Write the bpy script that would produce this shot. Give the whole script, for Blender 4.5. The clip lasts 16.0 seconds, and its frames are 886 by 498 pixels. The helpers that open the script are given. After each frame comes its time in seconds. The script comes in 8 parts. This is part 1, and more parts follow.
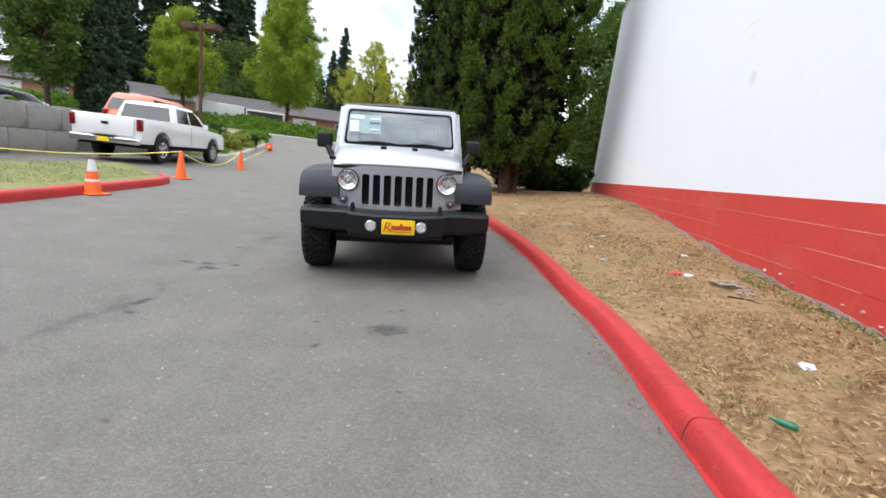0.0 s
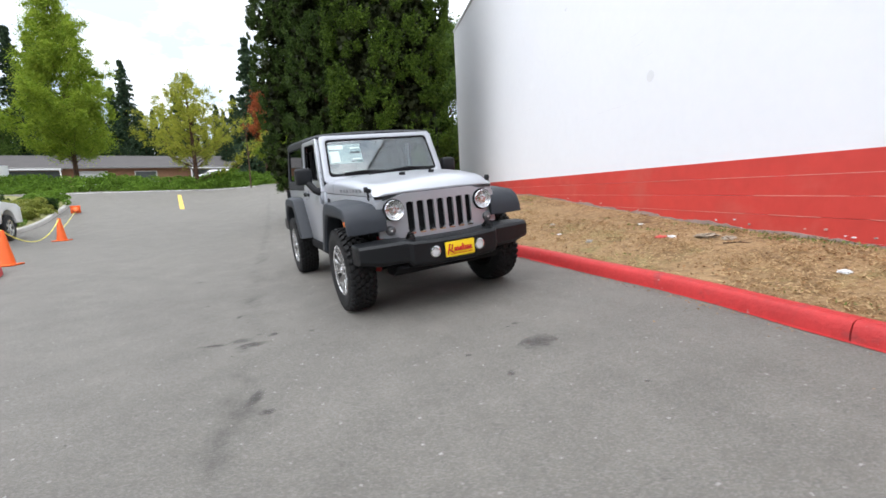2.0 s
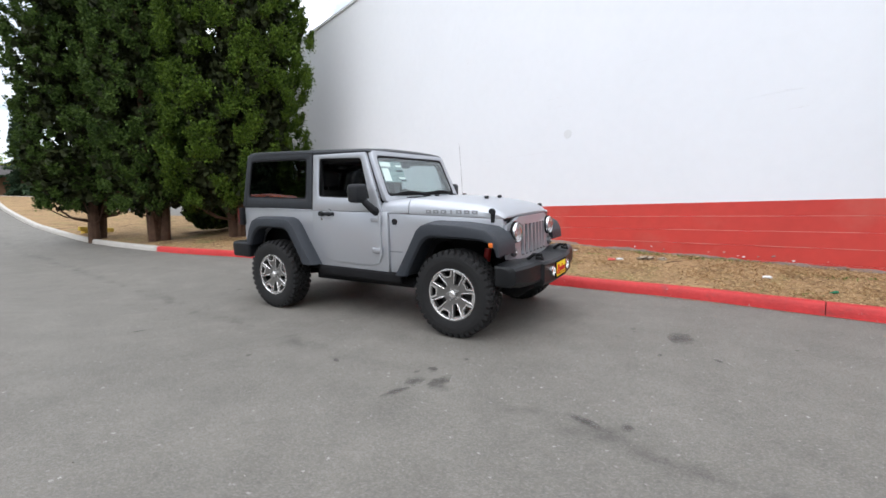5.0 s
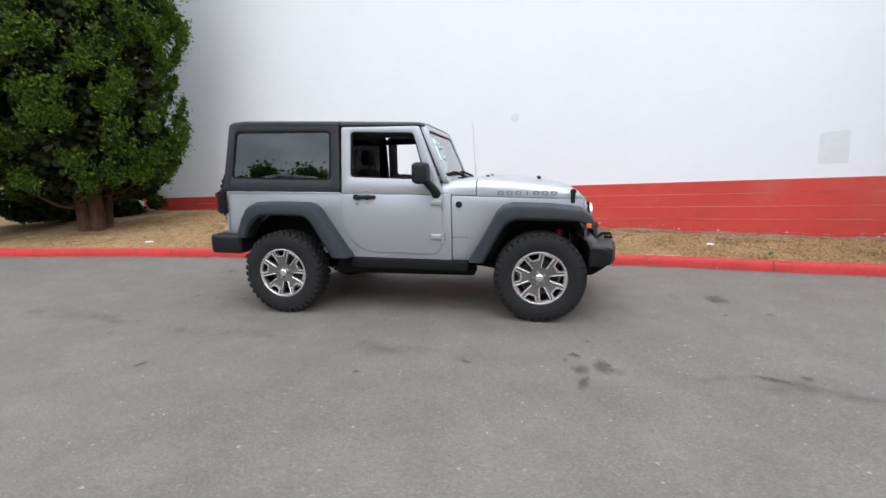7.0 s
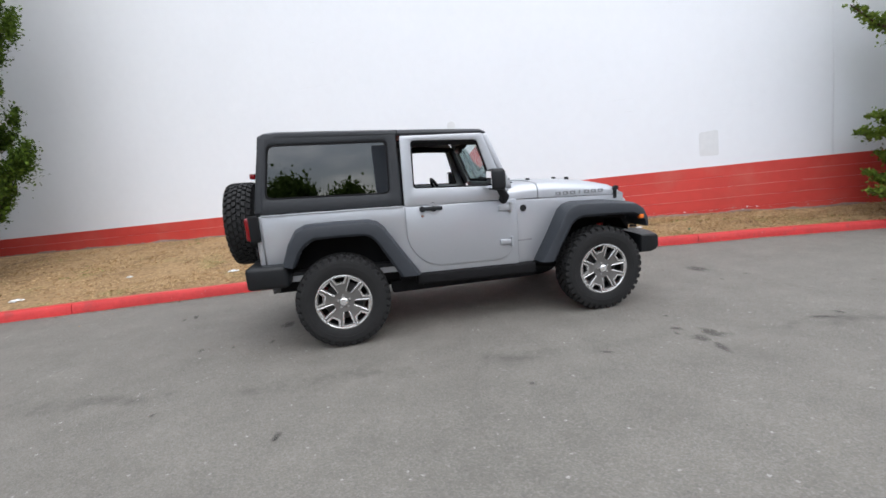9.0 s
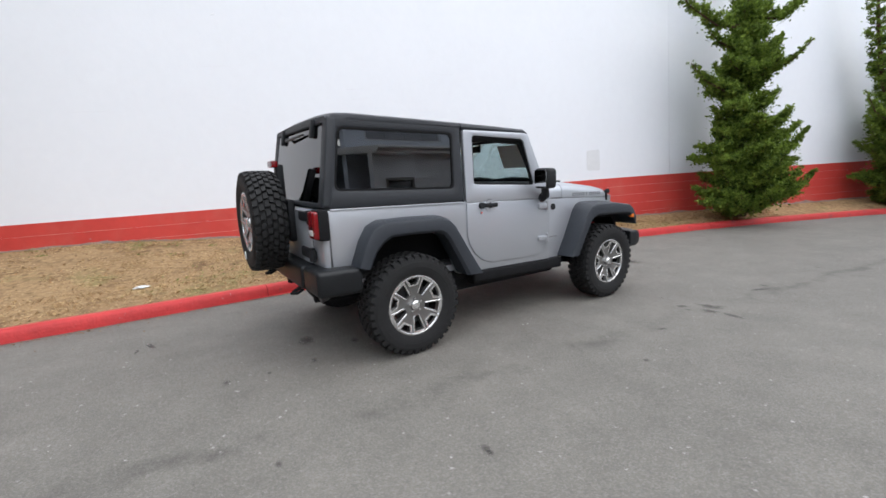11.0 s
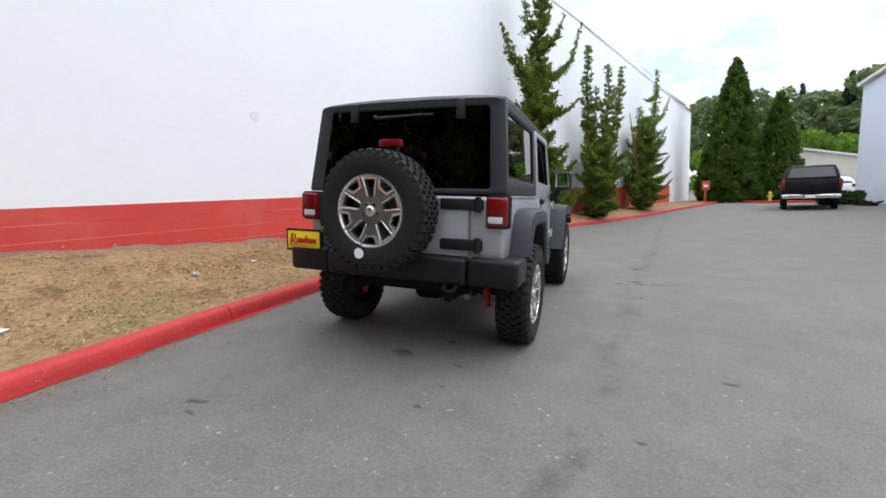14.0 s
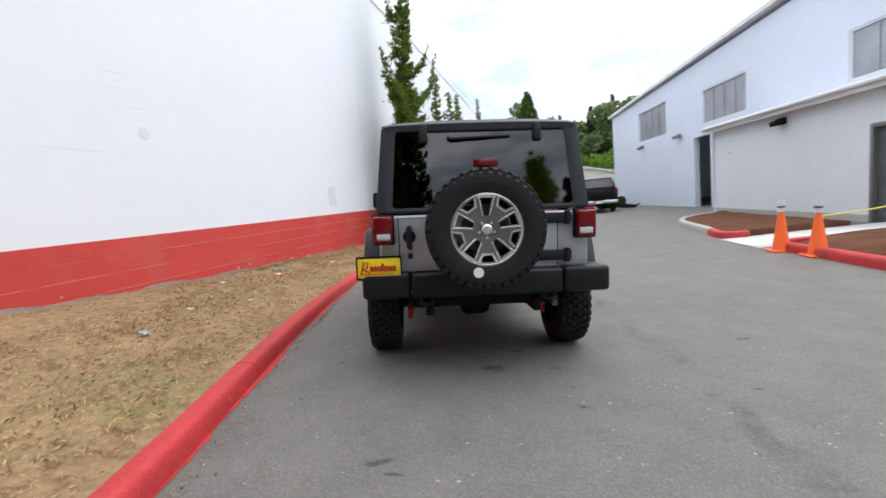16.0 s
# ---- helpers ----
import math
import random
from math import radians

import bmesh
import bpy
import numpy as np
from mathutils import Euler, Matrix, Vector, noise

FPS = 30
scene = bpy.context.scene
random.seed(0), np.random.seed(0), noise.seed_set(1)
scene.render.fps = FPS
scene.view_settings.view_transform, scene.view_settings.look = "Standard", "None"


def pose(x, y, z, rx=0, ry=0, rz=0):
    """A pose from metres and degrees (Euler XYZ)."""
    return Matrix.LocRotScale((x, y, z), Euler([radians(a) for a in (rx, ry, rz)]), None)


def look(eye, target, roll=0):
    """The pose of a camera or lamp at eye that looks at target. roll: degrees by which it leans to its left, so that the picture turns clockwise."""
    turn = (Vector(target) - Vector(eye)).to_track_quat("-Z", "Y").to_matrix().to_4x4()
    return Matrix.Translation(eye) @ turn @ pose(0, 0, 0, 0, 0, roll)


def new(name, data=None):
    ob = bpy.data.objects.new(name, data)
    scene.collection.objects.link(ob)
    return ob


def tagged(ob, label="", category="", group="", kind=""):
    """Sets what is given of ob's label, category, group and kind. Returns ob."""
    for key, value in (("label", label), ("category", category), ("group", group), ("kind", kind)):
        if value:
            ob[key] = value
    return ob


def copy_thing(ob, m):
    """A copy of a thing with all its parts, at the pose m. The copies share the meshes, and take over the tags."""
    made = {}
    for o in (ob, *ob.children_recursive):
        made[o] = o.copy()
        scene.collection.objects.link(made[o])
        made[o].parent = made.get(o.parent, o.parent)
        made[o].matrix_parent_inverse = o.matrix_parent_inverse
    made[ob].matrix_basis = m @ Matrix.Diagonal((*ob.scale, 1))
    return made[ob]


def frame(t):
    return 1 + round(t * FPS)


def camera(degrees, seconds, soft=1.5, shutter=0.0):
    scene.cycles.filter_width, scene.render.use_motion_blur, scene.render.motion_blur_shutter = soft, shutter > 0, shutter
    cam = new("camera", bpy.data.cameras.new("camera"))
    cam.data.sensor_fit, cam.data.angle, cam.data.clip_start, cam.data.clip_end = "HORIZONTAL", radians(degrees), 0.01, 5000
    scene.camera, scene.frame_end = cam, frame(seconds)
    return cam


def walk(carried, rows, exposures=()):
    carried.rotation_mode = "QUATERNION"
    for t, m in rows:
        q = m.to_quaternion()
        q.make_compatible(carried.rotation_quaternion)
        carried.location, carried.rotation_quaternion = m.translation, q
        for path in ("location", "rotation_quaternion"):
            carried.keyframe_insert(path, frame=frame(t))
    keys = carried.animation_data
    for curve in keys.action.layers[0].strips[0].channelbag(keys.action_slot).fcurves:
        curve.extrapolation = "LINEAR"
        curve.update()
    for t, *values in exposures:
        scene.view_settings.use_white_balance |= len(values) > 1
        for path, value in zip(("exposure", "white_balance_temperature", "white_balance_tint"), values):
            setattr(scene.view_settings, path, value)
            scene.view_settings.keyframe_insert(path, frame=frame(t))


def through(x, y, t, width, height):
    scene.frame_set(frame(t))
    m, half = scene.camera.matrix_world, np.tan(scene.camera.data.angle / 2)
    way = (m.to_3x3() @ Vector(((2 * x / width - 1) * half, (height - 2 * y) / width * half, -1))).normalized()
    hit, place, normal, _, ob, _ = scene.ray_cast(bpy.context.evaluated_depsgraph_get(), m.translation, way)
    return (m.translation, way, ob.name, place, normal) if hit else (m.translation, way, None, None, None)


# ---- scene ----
cam = camera(91.4, 16.0, 1.6, 0.3)
# the path is given in the frame of the parked car; LEVEL turns it upright, with the long wall along y
LEVEL = Matrix(((0.953778, -0.296018, -0.051767, 0), (0.294880, 0.955107, -0.028564, 0), (0.057899, 0.011979, 0.998251, 0), (0, 0, 0, 1)))
PATH = [
    (0, (0.06, -5.803, 1.177), (0.258, -3.855, 0.77), 3.6),
    (0.5, (-0.322, -5.762, 1.186), (0.042, -3.846, 0.745), 2.5),
    (1, (-0.765, -5.574, 1.199), (-0.278, -3.678, 0.789), 1.5),
    (1.5, (-1.288, -5.464, 1.217), (-0.527, -3.648, 0.867), -3.1),
    (2, (-1.817, -5.261, 1.213), (-0.93, -3.502, 0.87), -5.6),
    (2.5, (-2.343, -5.032, 1.228), (-1.31, -3.347, 0.92), -4.4),
    (3, (-2.823, -4.768, 1.231), (-1.584, -3.232, 0.902), -3.1),
    (3.5, (-3.207, -4.374, 1.277), (-1.831, -2.948, 1.003), -1.4),
    (4, (-3.592, -4.002, 1.298), (-2.053, -2.763, 0.99), -3.4),
    (4.2, (-3.722, -3.828, 1.303), (-2.15, -2.631, 0.993), -2.8),
    (6.3, (-4.607, -1.889, 1.363), (-2.719, -1.309, 1.045), -2.3),
    (6.5, (-4.65, -1.661, 1.388), (-2.745, -1.183, 1.013), -1.6),
    (7, (-4.627, -1.068, 1.342), (-2.693, -0.704, 0.985), -1.2),
    (7.5, (-4.644, -0.538, 1.352), (-2.692, -0.415, 0.935), -4.5),
    (8, (-4.627, -0.027, 1.364), (-2.664, -0.025, 0.979), -6.9),
    (8.5, (-4.584, 0.442, 1.387), (-2.62, 0.305, 1.037), -5.8),
    (9, (-4.558, 0.962, 1.418), (-2.618, 0.623, 1.07), -4.6),
    (9.2, (-4.484, 1.155, 1.429), (-2.555, 0.762, 1.08), -4.4),
    (11.3, (-3.558, 3.083, 1.42), (-1.972, 1.914, 1.077), -2.1),
    (11.5, (-3.431, 3.262, 1.427), (-1.878, 2.047, 1.091), -2.3),
    (12, (-3.109, 3.559, 1.394), (-1.644, 2.232, 1.086), -2.9),
    (12.5, (-2.757, 3.946, 1.381), (-1.496, 2.429, 1.053), -3.0),
    (13, (-2.335, 4.175, 1.349), (-1.237, 2.531, 1.045), -3.1),
    (13.5, (-1.895, 4.405, 1.294), (-0.971, 2.649, 1.048), 0.5),
    (14, (-1.452, 4.629, 1.233), (-0.726, 2.786, 0.95), 1.0),
    (14.5, (-0.977, 4.758, 1.246), (-0.402, 2.862, 0.978), 1.2),
    (15, (-0.498, 4.908, 1.265), (-0.188, 2.949, 1.01), -0.5),
    (15.5, (-0.034, 4.966, 1.239), (0.152, 2.995, 0.956), -1.9),
    (16, (0.422, 4.995, 1.236), (0.339, 3.006, 1.037), -2.0),
]
walk(cam, [(t, LEVEL @ look(eye, target, roll)) for t, eye, target, roll in PATH],
     exposures=[(0, 0.88), (1.5, 0.90), (2.2, 0.90), (3.2, 0.77), (6.5, 0.74), (9, 0.74), (12, 0.70), (16, 0.70)])

# ---------------------------------------------------------------- light: bright overcast
world = bpy.data.worlds.new("overcast")
scene.world = world
world.use_nodes = True
wn = world.node_tree
wn.nodes.clear()


def wnode(kind, **kw):
    n = wn.nodes.new(kind)
    for k, v in kw.items():
        n.inputs[k].default_value = v
    return n


w_out = wnode("ShaderNodeOutputWorld")
w_sky = wnode("ShaderNodeTexSky")
w_sky.sky_type = "NISHITA"
w_sky.sun_disc = False
w_sky.sun_elevation, w_sky.sun_rotation = radians(43), radians(231)
w_skybg = wnode("ShaderNodeBackground", Strength=0.05)
wn.links.new(w_sky.outputs[0], w_skybg.inputs["Color"])
w_tc = wnode("ShaderNodeTexCoord")
w_sep = wnode("ShaderNodeSeparateXYZ")
wn.links.new(w_tc.outputs["Generated"], w_sep.inputs[0])
# an overcast sky is three times as bright overhead as at the horizon
w_ramp = wnode("ShaderNodeMapRange")
for k, v in (("From Min", 0.0), ("From Max", 1.0), ("To Min", 0.60), ("To Max", 1.98)):
    w_ramp.inputs[k].default_value = v
wn.links.new(w_sep.outputs["Z"], w_ramp.inputs["Value"])
w_map = wnode("ShaderNodeMapping")
w_map.inputs["Scale"].default_value = (1.0, 1.0, 2.6)
wn.links.new(w_tc.outputs["Generated"], w_map.inputs["Vector"])
w_noise = wnode("ShaderNodeTexNoise", Scale=4.2, Detail=7.0, Roughness=0.62)
wn.links.new(w_map.outputs[0], w_noise.inputs["Vector"])
w_cr = wnode("ShaderNodeValToRGB")
w_cr.color_ramp.elements[0].position, w_cr.color_ramp.elements[0].color = 0.40, (0.40, 0.44, 0.50, 1)
w_cr.color_ramp.elements[1].position, w_cr.color_ramp.elements[1].color = 0.58, (0.955, 0.965, 0.985, 1)
wn.links.new(w_noise.outputs["Fac"], w_cr.inputs["Fac"])
w_cloud = wnode("ShaderNodeBackground")
wn.links.new(w_cr.outputs["Color"], w_cloud.inputs["Color"])
wn.links.new(w_ramp.outputs[0], w_cloud.inputs["Strength"])
w_add = wnode("ShaderNodeAddShader")
wn.links.new(w_skybg.outputs[0], w_add.inputs[0])
wn.links.new(w_cloud.outputs[0], w_add.inputs[1])
wn.links.new(w_add.outputs[0], w_out.inputs[0])

sun = new("sun", bpy.data.lights.new("sun", "SUN"))
sun.data.energy, sun.data.angle, sun.data.color = 0.85, radians(70), (1.0, 0.985, 0.965)
sun.matrix_world = look((-21, -17, 25), (0, 0, 0))

# ---------------------------------------------------------------- materials


def material(name, color, rough=0.6, metal=0.0, var=0.15, scale=6.0, bump=0.0, bscale=80.0, spec=0.5, coat=0.0,
             color2=None, mottle=1.0, island=0.0, emit=None):
    """A procedural surface: two scales of colour noise and a fine relief, in metres."""
    m = bpy.data.materials.new(name)
    m.use_nodes = True
    nt = m.node_tree
    b = nt.nodes["Principled BSDF"]
    b.inputs["Roughness"].default_value = rough
    b.inputs["Metallic"].default_value = metal
    b.inputs["Specular IOR Level"].default_value = spec
    b.inputs["Coat Weight"].default_value = coat
    b.inputs["Coat Roughness"].default_value = 0.06
    tc = nt.nodes.new("ShaderNodeTexCoord")
    n1 = nt.nodes.new("ShaderNodeTexNoise")
    n1.inputs["Scale"].default_value, n1.inputs["Detail"].default_value = scale, 5.0
    n2 = nt.nodes.new("ShaderNodeTexNoise")
    n2.inputs["Scale"].default_value, n2.inputs["Detail"].default_value = scale * 9.0, 3.0
    for n in (n1, n2):
        nt.links.new(tc.outputs["Object"], n.inputs["Vector"])
    add = nt.nodes.new("ShaderNodeMix")
    add.inputs["Factor"].default_value = 0.4 / max(mottle, 0.4)
    nt.links.new(n1.outputs["Fac"], add.inputs["A"])
    nt.links.new(n2.outputs["Fac"], add.inputs["B"])
    fac = add.outputs["Result"]
    if island:
        geo = nt.nodes.new("ShaderNodeNewGeometry")
        mi = nt.nodes.new("ShaderNodeMix")
        mi.inputs["Factor"].default_value = island
        nt.links.new(fac, mi.inputs["A"])
        nt.links.new(geo.outputs["Random Per Island"], mi.inputs["B"])
        fac = mi.outputs["Result"]
    ramp = nt.nodes.new("ShaderNodeValToRGB")
    c = Vector(color)
    lo, hi = (c * (1 - var), c * (1 + var)) if color2 is None else (c, Vector(color2))
    ramp.color_ramp.elements[0].position, ramp.color_ramp.elements[0].color = 0.3, (*lo, 1)
    ramp.color_ramp.elements[1].position, ramp.color_ramp.elements[1].color = 0.7, (*hi, 1)
    nt.links.new(fac, ramp.inputs["Fac"])
    nt.links.new(ramp.outputs["Color"], b.inputs["Base Color"])
    if bump:
        n3 = nt.nodes.new("ShaderNodeTexNoise")
        n3.inputs["Scale"].default_value, n3.inputs["Detail"].default_value = bscale, 4.0
        nt.links.new(tc.outputs["Object"], n3.inputs["Vector"])
        bp = nt.nodes.new("ShaderNodeBump")
        bp.inputs["Strength"].default_value, bp.inputs["Distance"].default_value = min(1.0, bump), 0.01
        nt.links.new(n3.outputs["Fac"], bp.inputs["Height"])
        nt.links.new(bp.outputs["Normal"], b.inputs["Normal"])
    if emit:
        b.inputs["Emission Color"].default_value, b.inputs["Emission Strength"].default_value = (*color, 1), emit
    return m


def glass(name, tint, gloss=1.0, rough=0.0, r0=0.05):
    """A thin pane: tinted see-through with mirror gloss by Fresnel."""
    m = bpy.data.materials.new(name)
    m.use_nodes = True
    nt = m.node_tree
    nt.nodes.remove(nt.nodes["Principled BSDF"])
    out = nt.nodes["Material Output"]
    t = nt.nodes.new("ShaderNodeBsdfTransparent")
    t.inputs["Color"].default_value = (*tint, 1)
    g = nt.nodes.new("ShaderNodeBsdfGlossy")
    g.inputs["Roughness"].default_value = rough
    g.inputs["Color"].default_value = (gloss, gloss, gloss, 1)
    # Schlick's curve from the facing angle, alike from both sides
    lw = nt.nodes.new("ShaderNodeLayerWeight")
    lw.inputs["Blend"].default_value = 0.5
    pw = nt.nodes.new("ShaderNodeMath")
    pw.operation = "POWER"
    pw.inputs[1].default_value = 5.0
    nt.links.new(lw.outputs["Facing"], pw.inputs[0])
    f = nt.nodes.new("ShaderNodeMapRange")
    f.inputs["To Min"].default_value, f.inputs["To Max"].default_value = r0, 1.0
    nt.links.new(pw.outputs[0], f.inputs["Value"])
    mx = nt.nodes.new("ShaderNodeMixShader")
    nt.links.new(f.outputs[0], mx.inputs[0])
    nt.links.new(t.outputs[0], mx.inputs[1])
    nt.links.new(g.outputs[0], mx.inputs[2])
    nt.links.new(mx.outputs[0], out.inputs["Surface"])
    return m


def leaf_material(name, dark, light, through=0.25, rough=0.6, island=0.45, patch=1.3):
    """Leaves: colour from leaf to leaf and from clump to clump, some light coming through."""
    m = bpy.data.materials.new(name)
    m.use_nodes = True
    nt = m.node_tree
    b = nt.nodes["Principled BSDF"]
    b.inputs["Roughness"].default_value = rough
    b.inputs["Specular IOR Level"].default_value = 0.12
    out = nt.nodes["Material Output"]
    geo = nt.nodes.new("ShaderNodeNewGeometry")
    tc = nt.nodes.new("ShaderNodeTexCoord")
    n1 = nt.nodes.new("ShaderNodeTexNoise")
    n1.inputs["Scale"].default_value, n1.inputs["Detail"].default_value = patch, 3.0
    nt.links.new(tc.outputs["Object"], n1.inputs["Vector"])
    mi = nt.nodes.new("ShaderNodeMix")
    mi.inputs["Factor"].default_value = island
    nt.links.new(n1.outputs["Fac"], mi.inputs["A"])
    nt.links.new(geo.outputs["Random Per Island"], mi.inputs["B"])
    ramp = nt.nodes.new("ShaderNodeValToRGB")
    ramp.color_ramp.elements[0].position, ramp.color_ramp.elements[0].color = 0.25, (*dark, 1)
    ramp.color_ramp.elements[1].position, ramp.color_ramp.elements[1].color = 0.75, (*light, 1)
    nt.links.new(mi.outputs["Result"], ramp.inputs["Fac"])
    nt.links.new(ramp.outputs["Color"], b.inputs["Base Color"])
    tr = nt.nodes.new("ShaderNodeBsdfTranslucent")
    nt.links.new(ramp.outputs["Color"], tr.inputs["Color"])
    mx = nt.nodes.new("ShaderNodeMixShader")
    mx.inputs[0].default_value = through
    nt.links.new(b.outputs[0], mx.inputs[1])
    nt.links.new(tr.outputs[0], mx.inputs[2])
    nt.links.new(mx.outputs[0], out.inputs["Surface"])
    return m




def asphalt_material():
    """Worn asphalt: pale stone chips in a grey binder, soft darker drifts and tyre-polished bands."""
    m = material("asphalt", (0.146, 0.136, 0.118), 0.78, var=0.10, scale=0.55, bump=0.45, bscale=170, spec=0.4)
    nt = m.node_tree
    b = nt.nodes["Principled BSDF"]
    base = b.inputs["Base Color"].links[0].from_socket
    tc = next(n for n in nt.nodes if n.bl_idname == "ShaderNodeTexCoord")

    def chips(scale, lo, hi, col, prev):
        v = nt.nodes.new("ShaderNodeTexVoronoi")
        v.inputs["Scale"].default_value = scale
        nt.links.new(tc.outputs["Object"], v.inputs["Vector"])
        s_ = nt.nodes.new("ShaderNodeSeparateColor")
        nt.links.new(v.outputs["Color"], s_.inputs[0])
        r = nt.nodes.new("ShaderNodeMapRange")
        r.inputs["From Min"].default_value, r.inputs["From Max"].default_value = lo, hi
        nt.links.new(s_.outputs[0], r.inputs["Value"])
        mx = nt.nodes.new("ShaderNodeMix")
        mx.data_type = "RGBA"
        nt.links.new(r.outputs[0], mx.inputs["Factor"])
        nt.links.new(prev, mx.inputs["A"])
        mx.inputs["B"].default_value = (*col, 1)
        return mx.outputs["Result"]
    c = chips(150.0, 0.45, 2.2, (0.30, 0.29, 0.275), base)
    c = chips(120.0, 0.55, 2.0, (0.07, 0.07, 0.07), c)
    c = chips(64.0, 0.93, 1.25, (0.055, 0.053, 0.050), c)
    c = chips(95.0, 0.90, 1.5, (0.36, 0.345, 0.32), c)
    c = chips(75.0, 0.9955, 1.0, (0.33, 0.32, 0.30), c)
    n = nt.nodes.new("ShaderNodeTexNoise")
    n.inputs["Scale"].default_value, n.inputs["Detail"].default_value, n.inputs["Roughness"].default_value = 2.6, 8.0, 0.65
    nt.links.new(tc.outputs["Object"], n.inputs["Vector"])
    r = nt.nodes.new("ShaderNodeMapRange")
    for k, v in (("From Min", 0.30), ("From Max", 0.72), ("To Min", 0.86), ("To Max", 1.12)):
        r.inputs[k].default_value = v
    nt.links.new(n.outputs["Fac"], r.inputs["Value"])
    mul = nt.nodes.new("ShaderNodeVectorMath")
    mul.operation = "SCALE"
    nt.links.new(c, mul.inputs[0])
    nt.links.new(r.outputs[0], mul.inputs["Scale"])
    # a ragged darker seam along the bottom of the valley
    sep = nt.nodes.new("ShaderNodeSeparateXYZ")
    nt.links.new(tc.outputs["Object"], sep.inputs[0])

    def calc(op, a, b_=None):
        n_ = nt.nodes.new("ShaderNodeMath")
        n_.operation = op
        for i_, q in enumerate((a, b_)):
            if q is None:
                continue
            if isinstance(q, (int, float)):
                n_.inputs[i_].default_value = q
            else:
                nt.links.new(q, n_.inputs[i_])
        return n_.outputs[0]
    w1 = nt.nodes.new("ShaderNodeTexNoise")
    w1.inputs["Scale"].default_value, w1.inputs["Detail"].default_value, w1.inputs["Roughness"].default_value = 1.4, 7.0, 0.65
    nt.links.new(tc.outputs["Object"], w1.inputs["Vector"])
    d = calc("ADD", calc("ADD", sep.outputs["X"], calc("MULTIPLY", sep.outputs["Y"], 0.19)), 1.66)
    d = calc("ADD", d, calc("MULTIPLY", calc("SUBTRACT", w1.outputs["Fac"], 0.5), 0.75))
    near = calc("SUBTRACT", 1.0, calc("MULTIPLY", calc("ABSOLUTE", d), 9.0))
    near = calc("MAXIMUM", near, 0.0)
    w2 = nt.nodes.new("ShaderNodeTexNoise")
    w2.inputs["Scale"].default_value, w2.inputs["Detail"].default_value = 3.1, 8.0
    nt.links.new(tc.outputs["Object"], w2.inputs["Vector"])
    worn = calc("MAXIMUM", calc("MULTIPLY", calc("SUBTRACT", w2.outputs["Fac"], 0.42), 3.2), 0.0)
    shade = calc("SUBTRACT", 1.0, calc("MINIMUM", calc("MULTIPLY", calc("MULTIPLY", near, worn), 0.55), 0.34))
    mul2 = nt.nodes.new("ShaderNodeVectorMath")
    mul2.operation = "SCALE"
    nt.links.new(mul.outputs[0], mul2.inputs[0])
    nt.links.new(shade, mul2.inputs["Scale"])
    nt.links.new(mul2.outputs[0], b.inputs["Base Color"])
    return m


def stain_material():
    """Soaked-in oil: dense in the middle, fading out through a ragged rim."""
    m = material("oil_stain", (0.065, 0.062, 0.058), 0.75, var=0.2, scale=9)
    nt = m.node_tree
    b = nt.nodes["Principled BSDF"]
    tc = next(n for n in nt.nodes if n.bl_idname == "ShaderNodeTexCoord")
    mp = nt.nodes.new("ShaderNodeMapping")
    mp.inputs["Location"].default_value, mp.inputs["Scale"].default_value = (-1, -1, 0), (2, 2, 0)
    nt.links.new(tc.outputs["Generated"], mp.inputs["Vector"])
    ln = nt.nodes.new("ShaderNodeVectorMath")
    ln.operation = "LENGTH"
    nt.links.new(mp.outputs[0], ln.inputs[0])
    ns = nt.nodes.new("ShaderNodeTexNoise")
    ns.inputs["Scale"].default_value, ns.inputs["Detail"].default_value = 22.0, 6.0
    nt.links.new(tc.outputs["Object"], ns.inputs["Vector"])
    ad = nt.nodes.new("ShaderNodeMath")
    ad.operation = "MULTIPLY_ADD"
    ad.inputs[1].default_value = 1.3
    nt.links.new(ns.outputs["Fac"], ad.inputs[0])
    nt.links.new(ln.outputs["Value"], ad.inputs[2])
    mr = nt.nodes.new("ShaderNodeMapRange")
    for k, v in (("From Min", 1.55), ("From Max", 0.85), ("To Min", 0.0), ("To Max", 0.44)):
        mr.inputs[k].default_value = v
    nt.links.new(ad.outputs[0], mr.inputs["Value"])
    nt.links.new(mr.outputs[0], b.inputs["Alpha"])
    return m


M_ASPHALT = asphalt_material()
M_DIRT = material("dry_grass_soil", (0.20, 0.130, 0.070), 0.95, scale=1.5, color2=(0.375, 0.25, 0.132), bump=1.0, bscale=38, spec=0.1, mottle=0.7)
M_LAWN = material("lawn_soil", (0.125, 0.155, 0.055), 0.95, scale=1.2, color2=(0.31, 0.275, 0.135), bump=1.0, bscale=60, spec=0.1)
M_MULCH = material("brown_mulch", (0.085, 0.036, 0.02), 0.95, scale=3, color2=(0.17, 0.075, 0.042), bump=1.0, bscale=70, spec=0.1)


